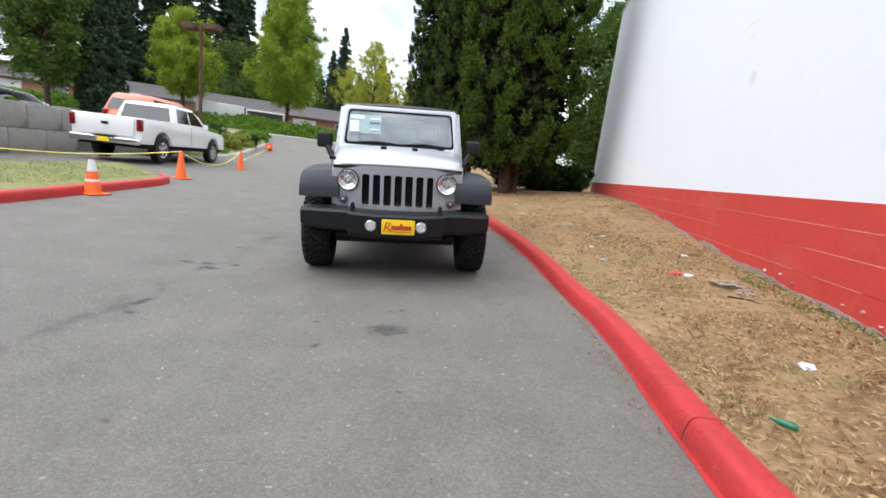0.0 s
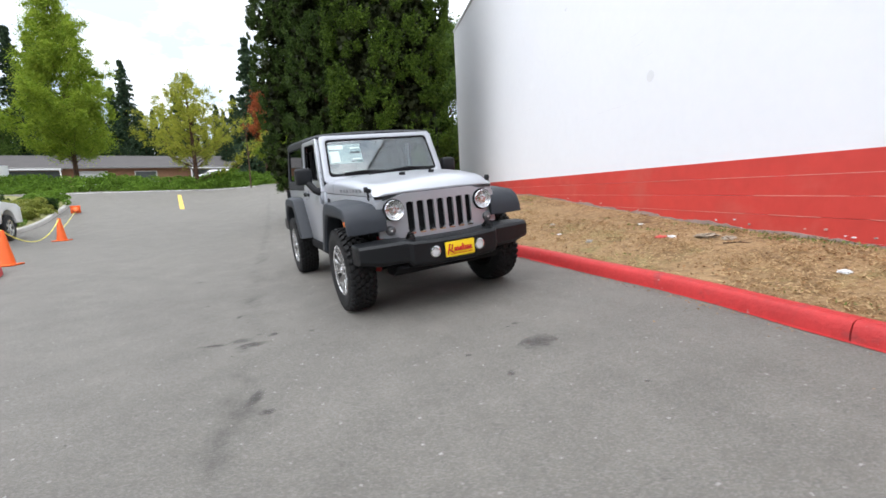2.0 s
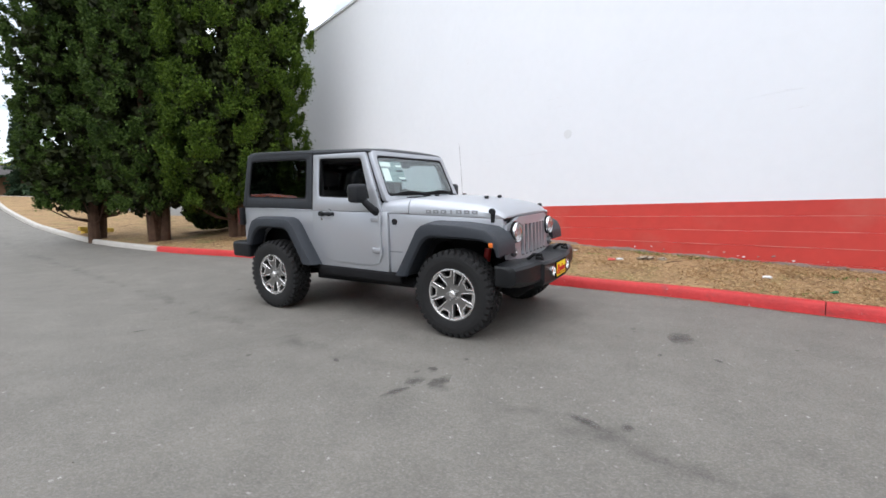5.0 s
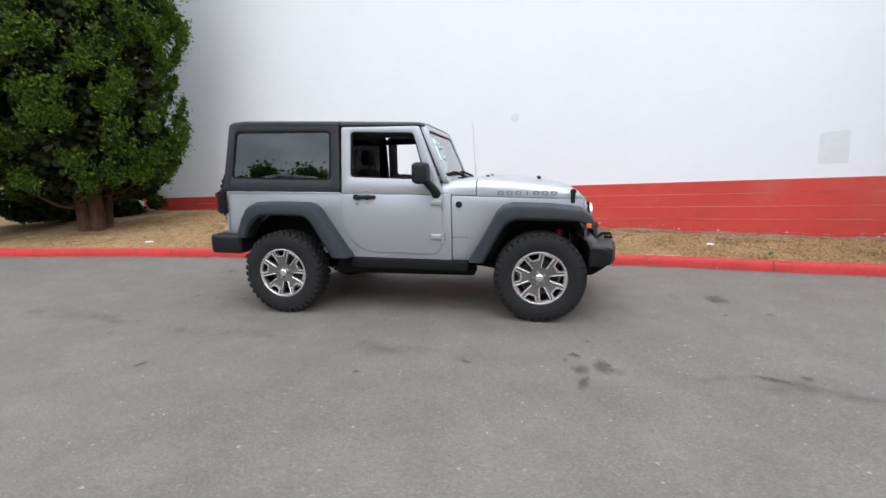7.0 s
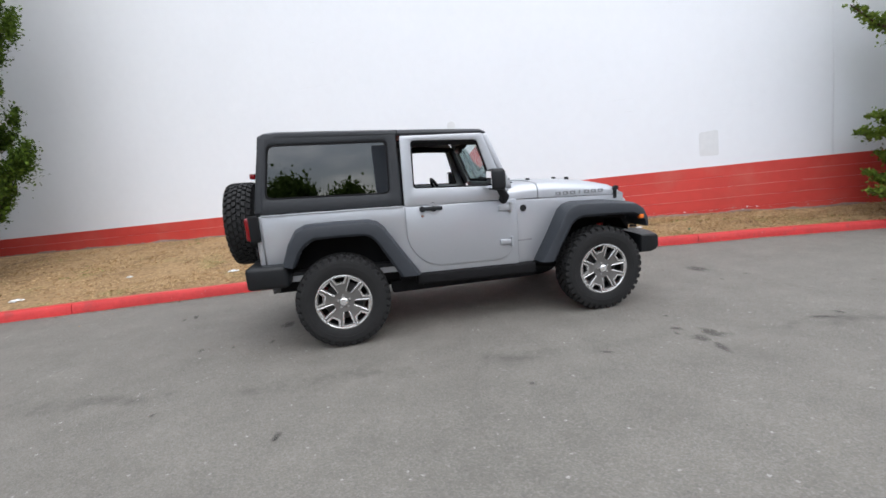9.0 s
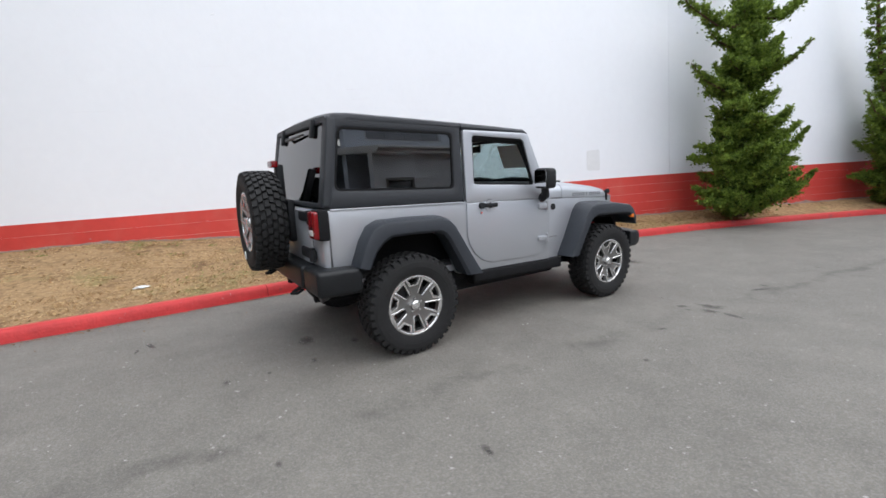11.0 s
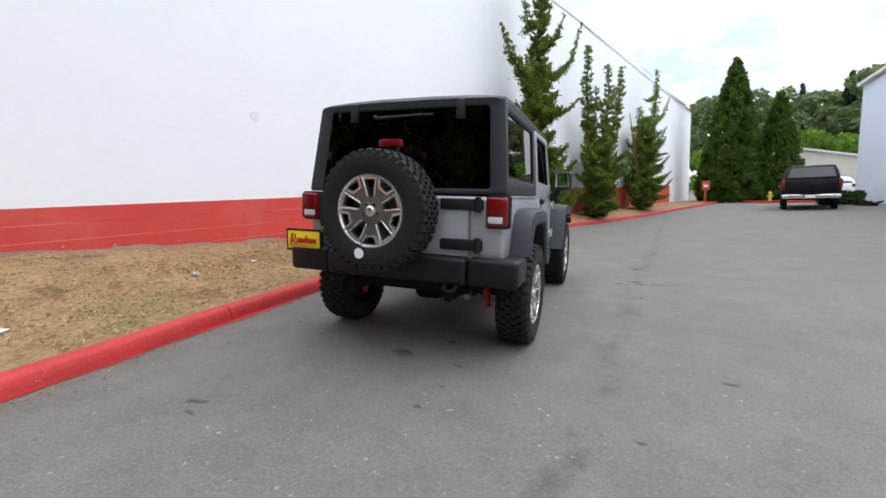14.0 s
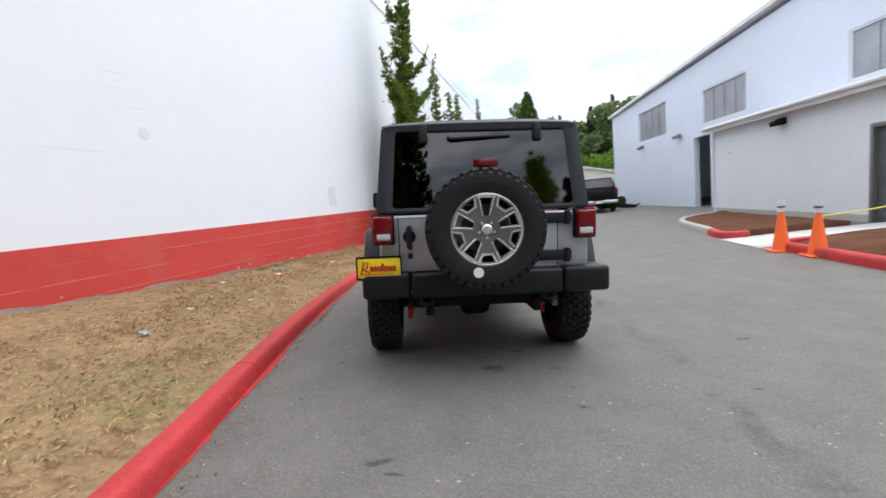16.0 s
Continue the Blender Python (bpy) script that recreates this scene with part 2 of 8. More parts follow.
def scuffed(m, col, lo=0.60, hi=0.74, scale=3.4):
    """Adds worn patches with a shape of their own to a painted surface."""
    nt = m.node_tree
    b = nt.nodes["Principled BSDF"]
    prev = b.inputs["Base Color"].links[0].from_socket
    tc = next(n for n in nt.nodes if n.bl_idname == "ShaderNodeTexCoord")
    n = nt.nodes.new("ShaderNodeTexNoise")
    n.inputs["Scale"].default_value, n.inputs["Detail"].default_value, n.inputs["Roughness"].default_value = scale, 7.0, 0.62
    nt.links.new(tc.outputs["Object"], n.inputs["Vector"])
    r = nt.nodes.new("ShaderNodeMapRange")
    r.inputs["From Min"].default_value, r.inputs["From Max"].default_value = lo, hi
    nt.links.new(n.outputs["Fac"], r.inputs["Value"])
    mx = nt.nodes.new("ShaderNodeMix")
    mx.data_type = "RGBA"
    nt.links.new(r.outputs[0], mx.inputs["Factor"])
    nt.links.new(prev, mx.inputs["A"])
    mx.inputs["B"].default_value = (*col, 1)
    nt.links.new(mx.outputs["Result"], b.inputs["Base Color"])
    return m


M_REDKERB = scuffed(scuffed(material("red_kerb_paint", (0.46, 0.034, 0.034), 0.6, var=0.20, scale=2.2, bump=0.6, bscale=45, spec=0.35), (0.20, 0.045, 0.045), 0.60, 0.74), (0.34, 0.26, 0.24), 0.67, 0.70, 17.0)
M_DIRT = scuffed(scuffed(M_DIRT, (0.13, 0.078, 0.042), 0.55, 0.68, 2.3), (0.19, 0.18, 0.07), 0.56, 0.70, 1.1)
M_DIRT = scuffed(scuffed(M_DIRT, (0.14, 0.085, 0.046), 0.53, 0.68, 13.0), (0.43, 0.31, 0.18), 0.56, 0.71, 21.0)
M_CONCRETE = material("concrete", (0.42, 0.40, 0.37), 0.9, var=0.14, scale=3, bump=0.4, bscale=90, spec=0.3)
M_WALLWHITE = material("white_wall_paint", (0.75, 0.765, 0.80), 0.75, var=0.02, scale=0.7, bump=0.12, bscale=14, spec=0.3)
M_WALLRED = scuffed(material("red_wall_paint", (0.53, 0.052, 0.041), 0.6, var=0.12, scale=0.8, bump=0.2, bscale=20, spec=0.35), (0.54, 0.105, 0.080), 0.52, 0.8, 1.3)
M_TRIM2 = material("pale_coping", (0.60, 0.61, 0.63), 0.5, var=0.05)
M_FOOTING = material("stained_footing", (0.30, 0.235, 0.21), 0.95, var=0.3, scale=5, bump=0.8, bscale=40)
M_STAIN = stain_material()
M_SILVER = material("silver_paint", (0.42, 0.435, 0.465), 0.38, metal=0.5, var=0.04, scale=120, spec=0.5, coat=0.3)
M_PLASTIC = material("black_plastic", (0.011, 0.012, 0.014), 0.55, var=0.12, scale=20, bump=0.12, bscale=350, spec=0.28)
M_BUMPER = material("bumper_plastic", (0.008, 0.009, 0.0105), 0.42, var=0.12, scale=20, bump=0.12, bscale=350, spec=0.3)
M_HARDTOP = material("hardtop_plastic", (0.019, 0.0215, 0.026), 0.5, var=0.08, scale=20, bump=0.18, bscale=500, spec=0.38)
M_FLARE = material("flare_plastic", (0.026, 0.030, 0.037), 0.5, var=0.08, scale=20, bump=0.15, bscale=450, spec=0.32)
M_DARK = material("underbody_black", (0.010, 0.010, 0.011), 0.8, var=0.2, scale=12, spec=0.15)
M_RUBBER = material("tyre_rubber", (0.012, 0.012, 0.0125), 0.75, var=0.2, scale=25, bump=0.15, bscale=150, spec=0.35)
M_RIM = material("machined_alloy", (0.66, 0.655, 0.65), 0.26, metal=0.8, var=0.06, scale=40)
M_RIMDARK = material("grey_alloy_pocket", (0.13, 0.13, 0.135), 0.42, metal=0.6, var=0.1, scale=30)
M_CHROME = material("chrome", (0.8, 0.8, 0.81), 0.12, metal=1.0, var=0.02)
M_SEAT = material("black_cloth", (0.018, 0.018, 0.02), 0.9, var=0.2, scale=40, bump=0.3, bscale=300)
M_TAIL = material("red_lens", (0.18, 0.004, 0.007), 0.2, var=0.12, scale=60, spec=0.4, coat=0.25)
M_AMBER = material("amber_lens", (0.75, 0.17, 0.02), 0.2, var=0.1, scale=60, coat=0.5)
M_CLEARLENS = material("clear_lens_white", (0.62, 0.62, 0.62), 0.15, var=0.15, scale=90, coat=0.6)
M_YELLOW = material("yellow_plate", (0.90, 0.65, 0.015), 0.5, var=0.04)
M_SCRIPT = material("red_print", (0.55, 0.02, 0.02), 0.5, var=0.05)
M_PAPER = material("white_paper", (0.80, 0.86, 0.84), 0.7, var=0.02)
M_PAPERGREEN = material("pale_green_print", (0.66, 0.79, 0.75), 0.7, var=0.04)
M_PRINT = material("dark_print", (0.08, 0.10, 0.11), 0.7, var=0.05)
M_BADGE = material("grey_decal", (0.21, 0.215, 0.225), 0.5, var=0.08)
M_REDSHOCK = material("red_shock", (0.45, 0.02, 0.02), 0.4, var=0.08)
M_GLASS_DARK = glass("privacy_glass", (0.13, 0.134, 0.138), r0=0.095)
M_GLASS_REAR = glass("rear_privacy_glass", (0.05, 0.052, 0.055), r0=0.065)
M_GLASS_CLEAR = glass("windscreen_glass", (0.62, 0.71, 0.71), r0=0.14)
M_LENS = glass("lamp_glass", (0.9, 0.9, 0.9))
M_MIRROR = material("mirror", (0.85, 0.85, 0.86), 0.02, metal=1.0, var=0.0)
M_BARK = material("bark", (0.085, 0.050, 0.034), 0.95, var=0.35, scale=7, bump=1.0, bscale=30, spec=0.2)
M_CYPRESS = leaf_material("cypress_leaf", (0.014, 0.031, 0.004), (0.105, 0.170, 0.021), 0.12, island=0.45, patch=1.6)
M_CYPRESSDARK = leaf_material("dark_cypress_leaf", (0.013, 0.029, 0.007), (0.075, 0.122, 0.024), 0.12, island=0.45, patch=1.6)
# wide clump tones put lit tufts and shaded hollows into the juniper's colour
M_JUNIPER = leaf_material("juniper_leaf", (0.022, 0.050, 0.010), (0.265, 0.37, 0.060), 0.22, island=0.28, patch=4.5)
M_DEADWOOD = material("dead_wood", (0.26, 0.115, 0.075), 0.9, var=0.3, scale=8, bump=0.6, bscale=40, spec=0.2)
M_HEDGE = leaf_material("ivy_leaf", (0.065, 0.13, 0.016), (0.20, 0.33, 0.045), 0.25)
M_LIME = leaf_material("yellow_green_leaf", (0.13, 0.22, 0.02), (0.34, 0.42, 0.05), 0.4)
M_AUTUMN = leaf_material("turning_leaf", (0.19, 0.24, 0.03), (0.46, 0.45, 0.07), 0.4)
M_REDLEAF = leaf_material("red_leaf", (0.22, 0.05, 0.02), (0.42, 0.13, 0.05), 0.3)
M_GREEN = leaf_material("broad_leaf", (0.035, 0.070, 0.014), (0.13, 0.20, 0.04), 0.3)
M_CEDAR = leaf_material("cedar_leaf", (0.030, 0.060, 0.010), (0.10, 0.165, 0.025), 0.2, island=0.3)
# leaf colour paled to carry the haze over the far hill
M_HILL = leaf_material("hazy_hill_leaf", (0.085, 0.125, 0.055), (0.24, 0.30, 0.13), 0.3)
M_FIR = leaf_material("fir_needle", (0.016, 0.034, 0.020), (0.070, 0.110, 0.055), 0.2)
M_YELLOWSHRUB = leaf_material("yellow_shrub_leaf", (0.14, 0.18, 0.03), (0.36, 0.37, 0.09), 0.3)
M_SHRUB = leaf_material("shrub_leaf", (0.012, 0.030, 0.008), (0.055, 0.10, 0.02), 0.2)

# ---------------------------------------------------------------- mesh helpers


def link_mesh(name, bm, mat, smooth=None):
    me = bpy.data.meshes.new(name)
    bmesh.ops.recalc_face_normals(bm, faces=bm.faces)
    bm.to_mesh(me)
    bm.free()
    for m in (mat if isinstance(mat, (list, tuple)) else (mat,)):
        me.materials.append(m)
    if smooth is not None:
        for p in me.polygons:
            p.use_smooth = True
        me.set_sharp_from_angle(angle=radians(smooth))
    return me


def thing(name, bm, mat, label, category, group="", kind="", smooth=35):
    return tagged(new(name, link_mesh(name, bm, mat, smooth)), label, category, group, kind)


def part(name, bm, mat, parent, label="", smooth=35):
    ob = new(name, link_mesh(name, bm, mat, smooth))
    ob.parent = parent
    return tagged(ob, label)


def empty(name, m, label, category, group=""):
    ob = new(name)
    ob.matrix_world = m
    return tagged(ob, label, category, group)


def bevel(bm, w, seg=2, angle=30):
    es = [e for e in bm.edges if len(e.link_faces) == 2 and e.calc_face_angle(0) > radians(angle)]
    bmesh.ops.bevel(bm, geom=es, offset=w, segments=seg, affect="EDGES", profile=0.5, clamp_overlap=True)
    return bm


def box(x0, x1, y0, y1, z0, z1, w=0.0, seg=2, bm=None):
    b = bmesh.new()
    bmesh.ops.create_cube(b, size=1)
    for v in b.verts:
        v.co = Vector(((x0 + x1) / 2 + v.co.x * (x1 - x0), (y0 + y1) / 2 + v.co.y * (y1 - y0), (z0 + z1) / 2 + v.co.z * (z1 - z0)))
    if w:
        bevel(b, w, seg)
    return merge(bm, b)


def merge(bm, b):
    if bm is None:
        return b
    me = bpy.data.meshes.new("tmp")
    b.to_mesh(me)
    b.free()
    bm.from_mesh(me)
    bpy.data.meshes.remove(me)
    return bm


def place(b, m):
    bmesh.ops.transform(b, matrix=m, verts=b.verts)
    return b


def cyl(p, q, r, r2=None, seg=20, w=0.0, bm=None):
    """A rod from p to q."""
    p, q = Vector(p), Vector(q)
    b = bmesh.new()
    bmesh.ops.create_cone(b, cap_ends=True, segments=seg, radius1=r, radius2=r if r2 is None else r2, depth=(q - p).length)
    if w:
        bevel(b, w, 2, 50)
    place(b, Matrix.Translation((p + q) / 2) @ (q - p).to_track_quat("Z", "Y").to_matrix().to_4x4())
    return merge(bm, b)


def prism(poly, a0, a1, axis="x", w=0.0, seg=2, bm=None):
    """A polygon pulled from a0 to a1 along an axis; its points are (y, z), (x, z) or (x, y)."""
    b = bmesh.new()

    def at(p, a):
        return {"x": (a, p[0], p[1]), "y": (p[0], a, p[1]), "z": (p[0], p[1], a)}[axis]
    lo = [b.verts.new(at(p, a0)) for p in poly]
    hi = [b.verts.new(at(p, a1)) for p in poly]
    b.faces.new(lo)
    b.faces.new(hi)
    n = len(poly)
    for i in range(n):
        b.faces.new((lo[i], lo[(i + 1) % n], hi[(i + 1) % n], hi[i]))
    bmesh.ops.recalc_face_normals(b, faces=b.faces)
    if w:
        bevel(b, w, seg)
    return merge(bm, b)


def ring_prism(outer, inner, a0, a1, axis="x", w=0.0, bm=None):
    """A frame between two outlines with as many points each."""
    b = bmesh.new()

    def at(p, a):
        return {"x": (a, p[0], p[1]), "y": (p[0], a, p[1]), "z": (p[0], p[1], a)}[axis]
    rows = [[b.verts.new(at(p, a)) for p in poly] for poly, a in ((outer, a0), (outer, a1), (inner, a1), (inner, a0))]
    n = len(outer)
    for r in range(4):
        for i in range(n):
            b.faces.new((rows[r][i], rows[r][(i + 1) % n], rows[(r + 1) % 4][(i + 1) % n], rows[(r + 1) % 4][i]))
    bmesh.ops.recalc_face_normals(b, faces=b.faces)
    if w:
        bevel(b, w, 2)
    return merge(bm, b)


def loft(sections, caps=True, closed=True, bm=None):
    """Skin through rows of points with as many points each."""
    b = bmesh.new()
    rows = [[b.verts.new(p) for p in s] for s in sections]
    n = len(rows[0])
    for r0, r1 in zip(rows, rows[1:]):
        for i in range(n if closed else n - 1):
            b.faces.new((r0[i], r0[(i + 1) % n], r1[(i + 1) % n], r1[i]))
    if caps and closed:
        b.faces.new(rows[0])
        b.faces.new(rows[-1])
    bmesh.ops.recalc_face_normals(b, faces=b.faces)
    return merge(bm, b)


def lathe(profile, seg=48, axis="x", close=False, bm=None):
    """Turn (radius, along) round an axis."""
    b = bmesh.new()
    rows = []
    for i in range(seg):
        a = 2 * math.pi * i / seg
        ca, sa = math.cos(a), math.sin(a)
        rows.append([b.verts.new({"x": (h, r * ca, r * sa), "y": (r * ca, h, r * sa), "z": (r * ca, r * sa, h)}[axis]) for r, h in profile])
    m = len(profile)
    for i in range(seg):
        r0, r1 = rows[i], rows[(i + 1) % seg]
        for j in range(m if close else m - 1):
            b.faces.new((r0[j], r0[(j + 1) % m], r1[(j + 1) % m], r1[j]))
    bmesh.ops.remove_doubles(b, verts=b.verts, dist=1e-5)
    bmesh.ops.recalc_face_normals(b, faces=b.faces)
    return merge(bm, b)


def tube(points, radii, seg=8, bm=None):
    """A bent rod through points."""
    b = bmesh.new()
    pts = [Vector(p) for p in points]
    rows = []
    side = Vector((1, 0, 0))
    for i, p in enumerate(pts):
        d = (pts[min(i + 1, len(pts) - 1)] - pts[max(i - 1, 0)]).normalized()
        side = (side - d * side.dot(d))
        side = side.normalized() if side.length > 1e-4 else d.orthogonal().normalized()
        up = d.cross(side)
        r = radii[i] if isinstance(radii, (list, tuple)) else radii
        rows.append([b.verts.new(p + (side * math.cos(a) + up * math.sin(a)) * r) for a in [2 * math.pi * k / seg for k in range(seg)]])
    for r0, r1 in zip(rows, rows[1:]):
        for i in range(seg):
            b.faces.new((r0[i], r0[(i + 1) % seg], r1[(i + 1) % seg], r1[i]))
    b.faces.new(rows[0])
    b.faces.new(rows[-1])
    return merge(bm, b)


def mesh_np(name, verts, faces, mat):
    """A mesh from arrays of triangles or quads."""
    me = bpy.data.meshes.new(name)
    me.vertices.add(len(verts))
    me.vertices.foreach_set("co", np.asarray(verts, np.float32).ravel())
    k = faces.shape[1]
    me.loops.add(faces.size)
    me.loops.foreach_set("vertex_index", faces.ravel().astype(np.int32))
    me.polygons.add(len(faces))
    me.polygons.foreach_set("loop_start", np.arange(0, faces.size, k, dtype=np.int32))
    me.polygons.foreach_set("loop_total", np.full(len(faces), k, np.int32))
    me.update(calc_edges=True)
    me.validate()
    me.materials.append(mat)
    return me


def leaf_mesh(name, centres, size, mat, rng, out=None, aspect=2.0, droop=0.0):
    """Small bent leaves (two triangles each) at the centres, facing roughly along out."""
    n = len(centres)
    d = rng.normal(size=(n, 3))
    if out is not None:
        d = d * 0.8 + out * 0.9
    d[:, 2] -= droop
    d /= np.linalg.norm(d, axis=1)[:, None]
    u = np.cross(d, rng.normal(size=(n, 3)))
    u /= np.linalg.norm(u, axis=1)[:, None] + 1e-9
    s = (size * rng.uniform(0.6, 1.35, n))[:, None]
    c = np.asarray(centres)
    bend = np.cross(d, u) * s * 0.18
    v = np.stack([c - d * s * 0.5 * aspect / 2, c + u * s * 0.5 + bend, c + d * s * 0.5 * aspect / 2, c - u * s * 0.5 + bend], 1).reshape(-1, 3)
    f = np.arange(4 * n).reshape(-1, 4)
    return mesh_np(name, v, f, mat)

# ---------------------------------------------------------------- ground


def smooth(a, b, t):
    t = max(0.0, min(1.0, (t - a) / (b - a)))
    return t * t * (3 - 2 * t)


def lerp_table(table, t):
    if t <= table[0][0]:
        return table[0][1]
    for (a, u), (b, v) in zip(table, table[1:]):
        if t <= b:
            return u + (v - u) * (t - a) / (b - a)
    return table[-1][1]


CROSS = ((-14, 0.03), (-8, 0.0), (-5, -0.05), (-3, -0.083), (-2.2, -0.092), (-1.5, -0.083), (-0.8, -0.046), (1.75, 0.1015), (3, 0.13), (6, 0.13))

CLIMB = ((11, 0.0), (12.5, 0.02), (14, 0.09), (16, 0.24), (18, 0.40), (20, 0.60), (24, 1.02), (28, 1.50), (31, 1.70), (36, 1.82), (42, 1.86))


def ground_z(x, y):
    """The lot falls towards a shallow valley beside the car, and climbs to the street behind it."""
    xg, yg = 0.9538 * x + 0.2949 * y, -0.2960 * x + 0.9551 * y
    xg = min(xg, 4.0)
    z = lerp_table(CROSS, xg) + 0.012 * max(-30, min(45, yg))
    return z + lerp_table(CLIMB, y + 0.35 * max(0.0, min(30.0, -x - 4.0)) if y > 0 else 0.0)


def kerb_curve(points, step):
    """An even polyline through points (Catmull-Rom)."""
    p = [Vector(q) for q in points]
    p = [2 * p[0] - p[1]] + p + [2 * p[-1] - p[-2]]
    fine = []
    for i in range(1, len(p) - 2):
        for k in range(24):
            t = k / 24
            a, b, c, d = p[i - 1], p[i], p[i + 1], p[i + 2]
            fine.append(0.5 * ((2 * b) + (c - a) * t + (2 * a - 5 * b + 4 * c - d) * t * t + (3 * b - a - 3 * c + d) * t * t * t))
    fine.append(p[-2])
    out, left = [fine[0]], step
    for a, b in zip(fine, fine[1:]):
        seg = (b - a).length
        pos = 0.0
        while seg - pos >= left:
            pos += left
            left = step
            out.append(a.lerp(b, pos / seg))
        left -= seg - pos
    return out


def height_sheet(name, xs, ys, mat, fz=ground_z):
    gx, gy = np.meshgrid(xs, ys, indexing="ij")
    z = np.array([[fz(float(a), float(b)) for b in ys] for a in xs])
    v = np.stack([gx, gy, z], -1).reshape(-1, 3)
    nx, ny = len(xs), len(ys)
    i = np.arange((nx - 1) * (ny - 1))
    a = (i // (ny - 1)) * ny + i % (ny - 1)
    me = mesh_np(name, v, np.stack([a, a + ny, a + ny + 1, a + 1], 1), mat)
    for p in me.polygons:
        p.use_smooth = True
    return me


xs = np.concatenate([[-900, -400, -200, -120, -80, -60, -45], np.arange(-36, 12.01, 0.4), [16, 22, 30, 45, 80, 160, 400, 900]])
ys = np.concatenate([[-900, -400, -200, -120, -80, -60, -48], np.arange(-40, 48.01, 0.5), [52, 60, 80, 120, 200, 400, 900]])
ground = tagged(new("ground", height_sheet("ground", xs, ys, M_ASPHALT)), "grey worn asphalt lot with a shallow valley", "ground", kind="structure")

# kerb along the dirt strip: red paint to the end of the wall, bare concrete beyond
KERB = [(1.0, -36), (1.5, -29), (2.2, -20), (2.75, -13), (2.93, -9), (2.88, -6.5), (2.73, -4.8), (2.54, -3.7), (2.44, -2.95), (2.33, -2.3), (2.10, -1.4), (1.79, -0.05), (1.25, 1.75),
        (0.80, 3.05), (0.45, 4.1), (-0.16, 5.8), (-1.12, 8.2), (-2.10, 11.6), (-3.05, 15), (-3.97, 18.5), (-5.1, 24), (-5.9, 29.5), (-5.6, 33), (-4.4, 36.2), (-2.0, 39)]
kerb_line = kerb_curve(KERB, 0.25)


def offset_line(line, d):
    """The line moved to its right, seen along it from its start (+x side)."""
    out = []
    for i, p in enumerate(line):
        t = (line[min(i + 1, len(line) - 1)] - line[max(i - 1, 0)]).normalized()
        out.append(Vector((p.x + t.y * d, p.y - t.x * d)))
    return out


def kerb_mesh(line, name, mat, high=0.13, wide=0.17):
    """A run of kerb with a rounded nose, on the ground along a line; its body lies right of the line."""
    prof = [(0.0, -0.10), (0.006, 0.40 * high), (0.018, 0.76 * high), (0.030, 0.91 * high), (0.052, 0.99 * high), (0.08, high), (wide - 0.02, high * 0.985), (wide, high - 0.02), (wide, -0.10)]
    secs = []
    for i, p in enumerate(line):
        t = (line[min(i + 1, len(line) - 1)] - line[max(i - 1, 0)]).normalized()
        z = ground_z(p.x, p.y)
        w = 0.0035 * noise.noise((p.x * 2.1, p.y * 2.1, 4.0)) + 0.003 * noise.noise((p.x * 7, p.y * 7, 2.0))
        secs.append([(p.x + t.y * (o + w), p.y - t.x * (o + w), z + h + (0.7 * w if h > 0.05 else 0)) for o, h in prof])
    return link_mesh(name, loft(secs), mat, 40)


def kerb_run(owner, points, mat, high=0.13, wide=0.17, every=12, name="kerb_segment"):
    i = 0
    while i < len(points) - 2:
        seg = points[i:i + every + 1]
        seg = [seg[0].lerp(seg[1], 0.018)] + seg[1:-1] + [seg[-1].lerp(seg[-2], 0.018)]
        ob = new(name, kerb_mesh(seg, name, mat, high, wide))
        ob.parent = owner
        i += every


split = min(range(len(kerb_line)), key=lambda i: abs(kerb_line[i].y - 8.9) + 10 * (kerb_line[i].y < 0))
kerb = tagged(new("kerb", kerb_mesh(kerb_line[:2], "kerb", M_REDKERB)), "red painted concrete kerb along the dirt strip", "kerb", kind="structure")
first = min(range(len(kerb_line)), key=lambda i: abs(kerb_line[i].y + 3.48)) % 12
kerb_run(kerb, kerb_line[1:first + 1], M_REDKERB)
kerb_run(kerb, kerb_line[first:split + 1], M_REDKERB)
kerb_run(kerb, kerb_line[split:], M_CONCRETE)

# ragged red paint run down onto the asphalt
v, f = [], []
for i in range(len(kerb_line) * 4 - 4):
    p = kerb_line[i // 4].lerp(kerb_line[i // 4 + 1], (i % 4) / 4)
    if not -9 < p.y < 8:
        continue
    t = (kerb_line[i // 4 + 1] - kerb_line[i // 4]).normalized()
    w = 0.004 + 0.05 * max(0, noise.noise((p.x * 1.3, p.y * 1.3, 11.0)) + 0.10) + 0.03 * max(0, noise.noise((p.x * 9, p.y * 9, 3.0)))
    for o in (0.02, -w):
        x, y = p.x + t.y * o, p.y - t.x * o
        v.append((x, y, ground_z(x, y) + 0.004))
f = [(k, k + 1, k + 3, k + 2) for k in range(0, len(v) - 2, 2)]
tagged(new("kerb_overspray", mesh_np("kerb_overspray", np.array(v), np.array(f), M_REDKERB)), "ragged red paint run onto the asphalt along the kerb", "paint", kind="structure")

# dirt strip that climbs from the kerb to the wall
WALL_X = 3.95
BASE = ((-36, -0.33), (-28, -0.12), (-20, 0.0), (-12, 0.15), (-7, 0.27), (-4.5, 0.34), (-2.0, 0.41), (0, 0.50), (1.6, 0.59), (3.2, 0.70), (5.0, 0.80), (13, 0.82), (22, 1.0), (36, 1.7), (50, 2.2))
back = offset_line(kerb_line, 0.15)


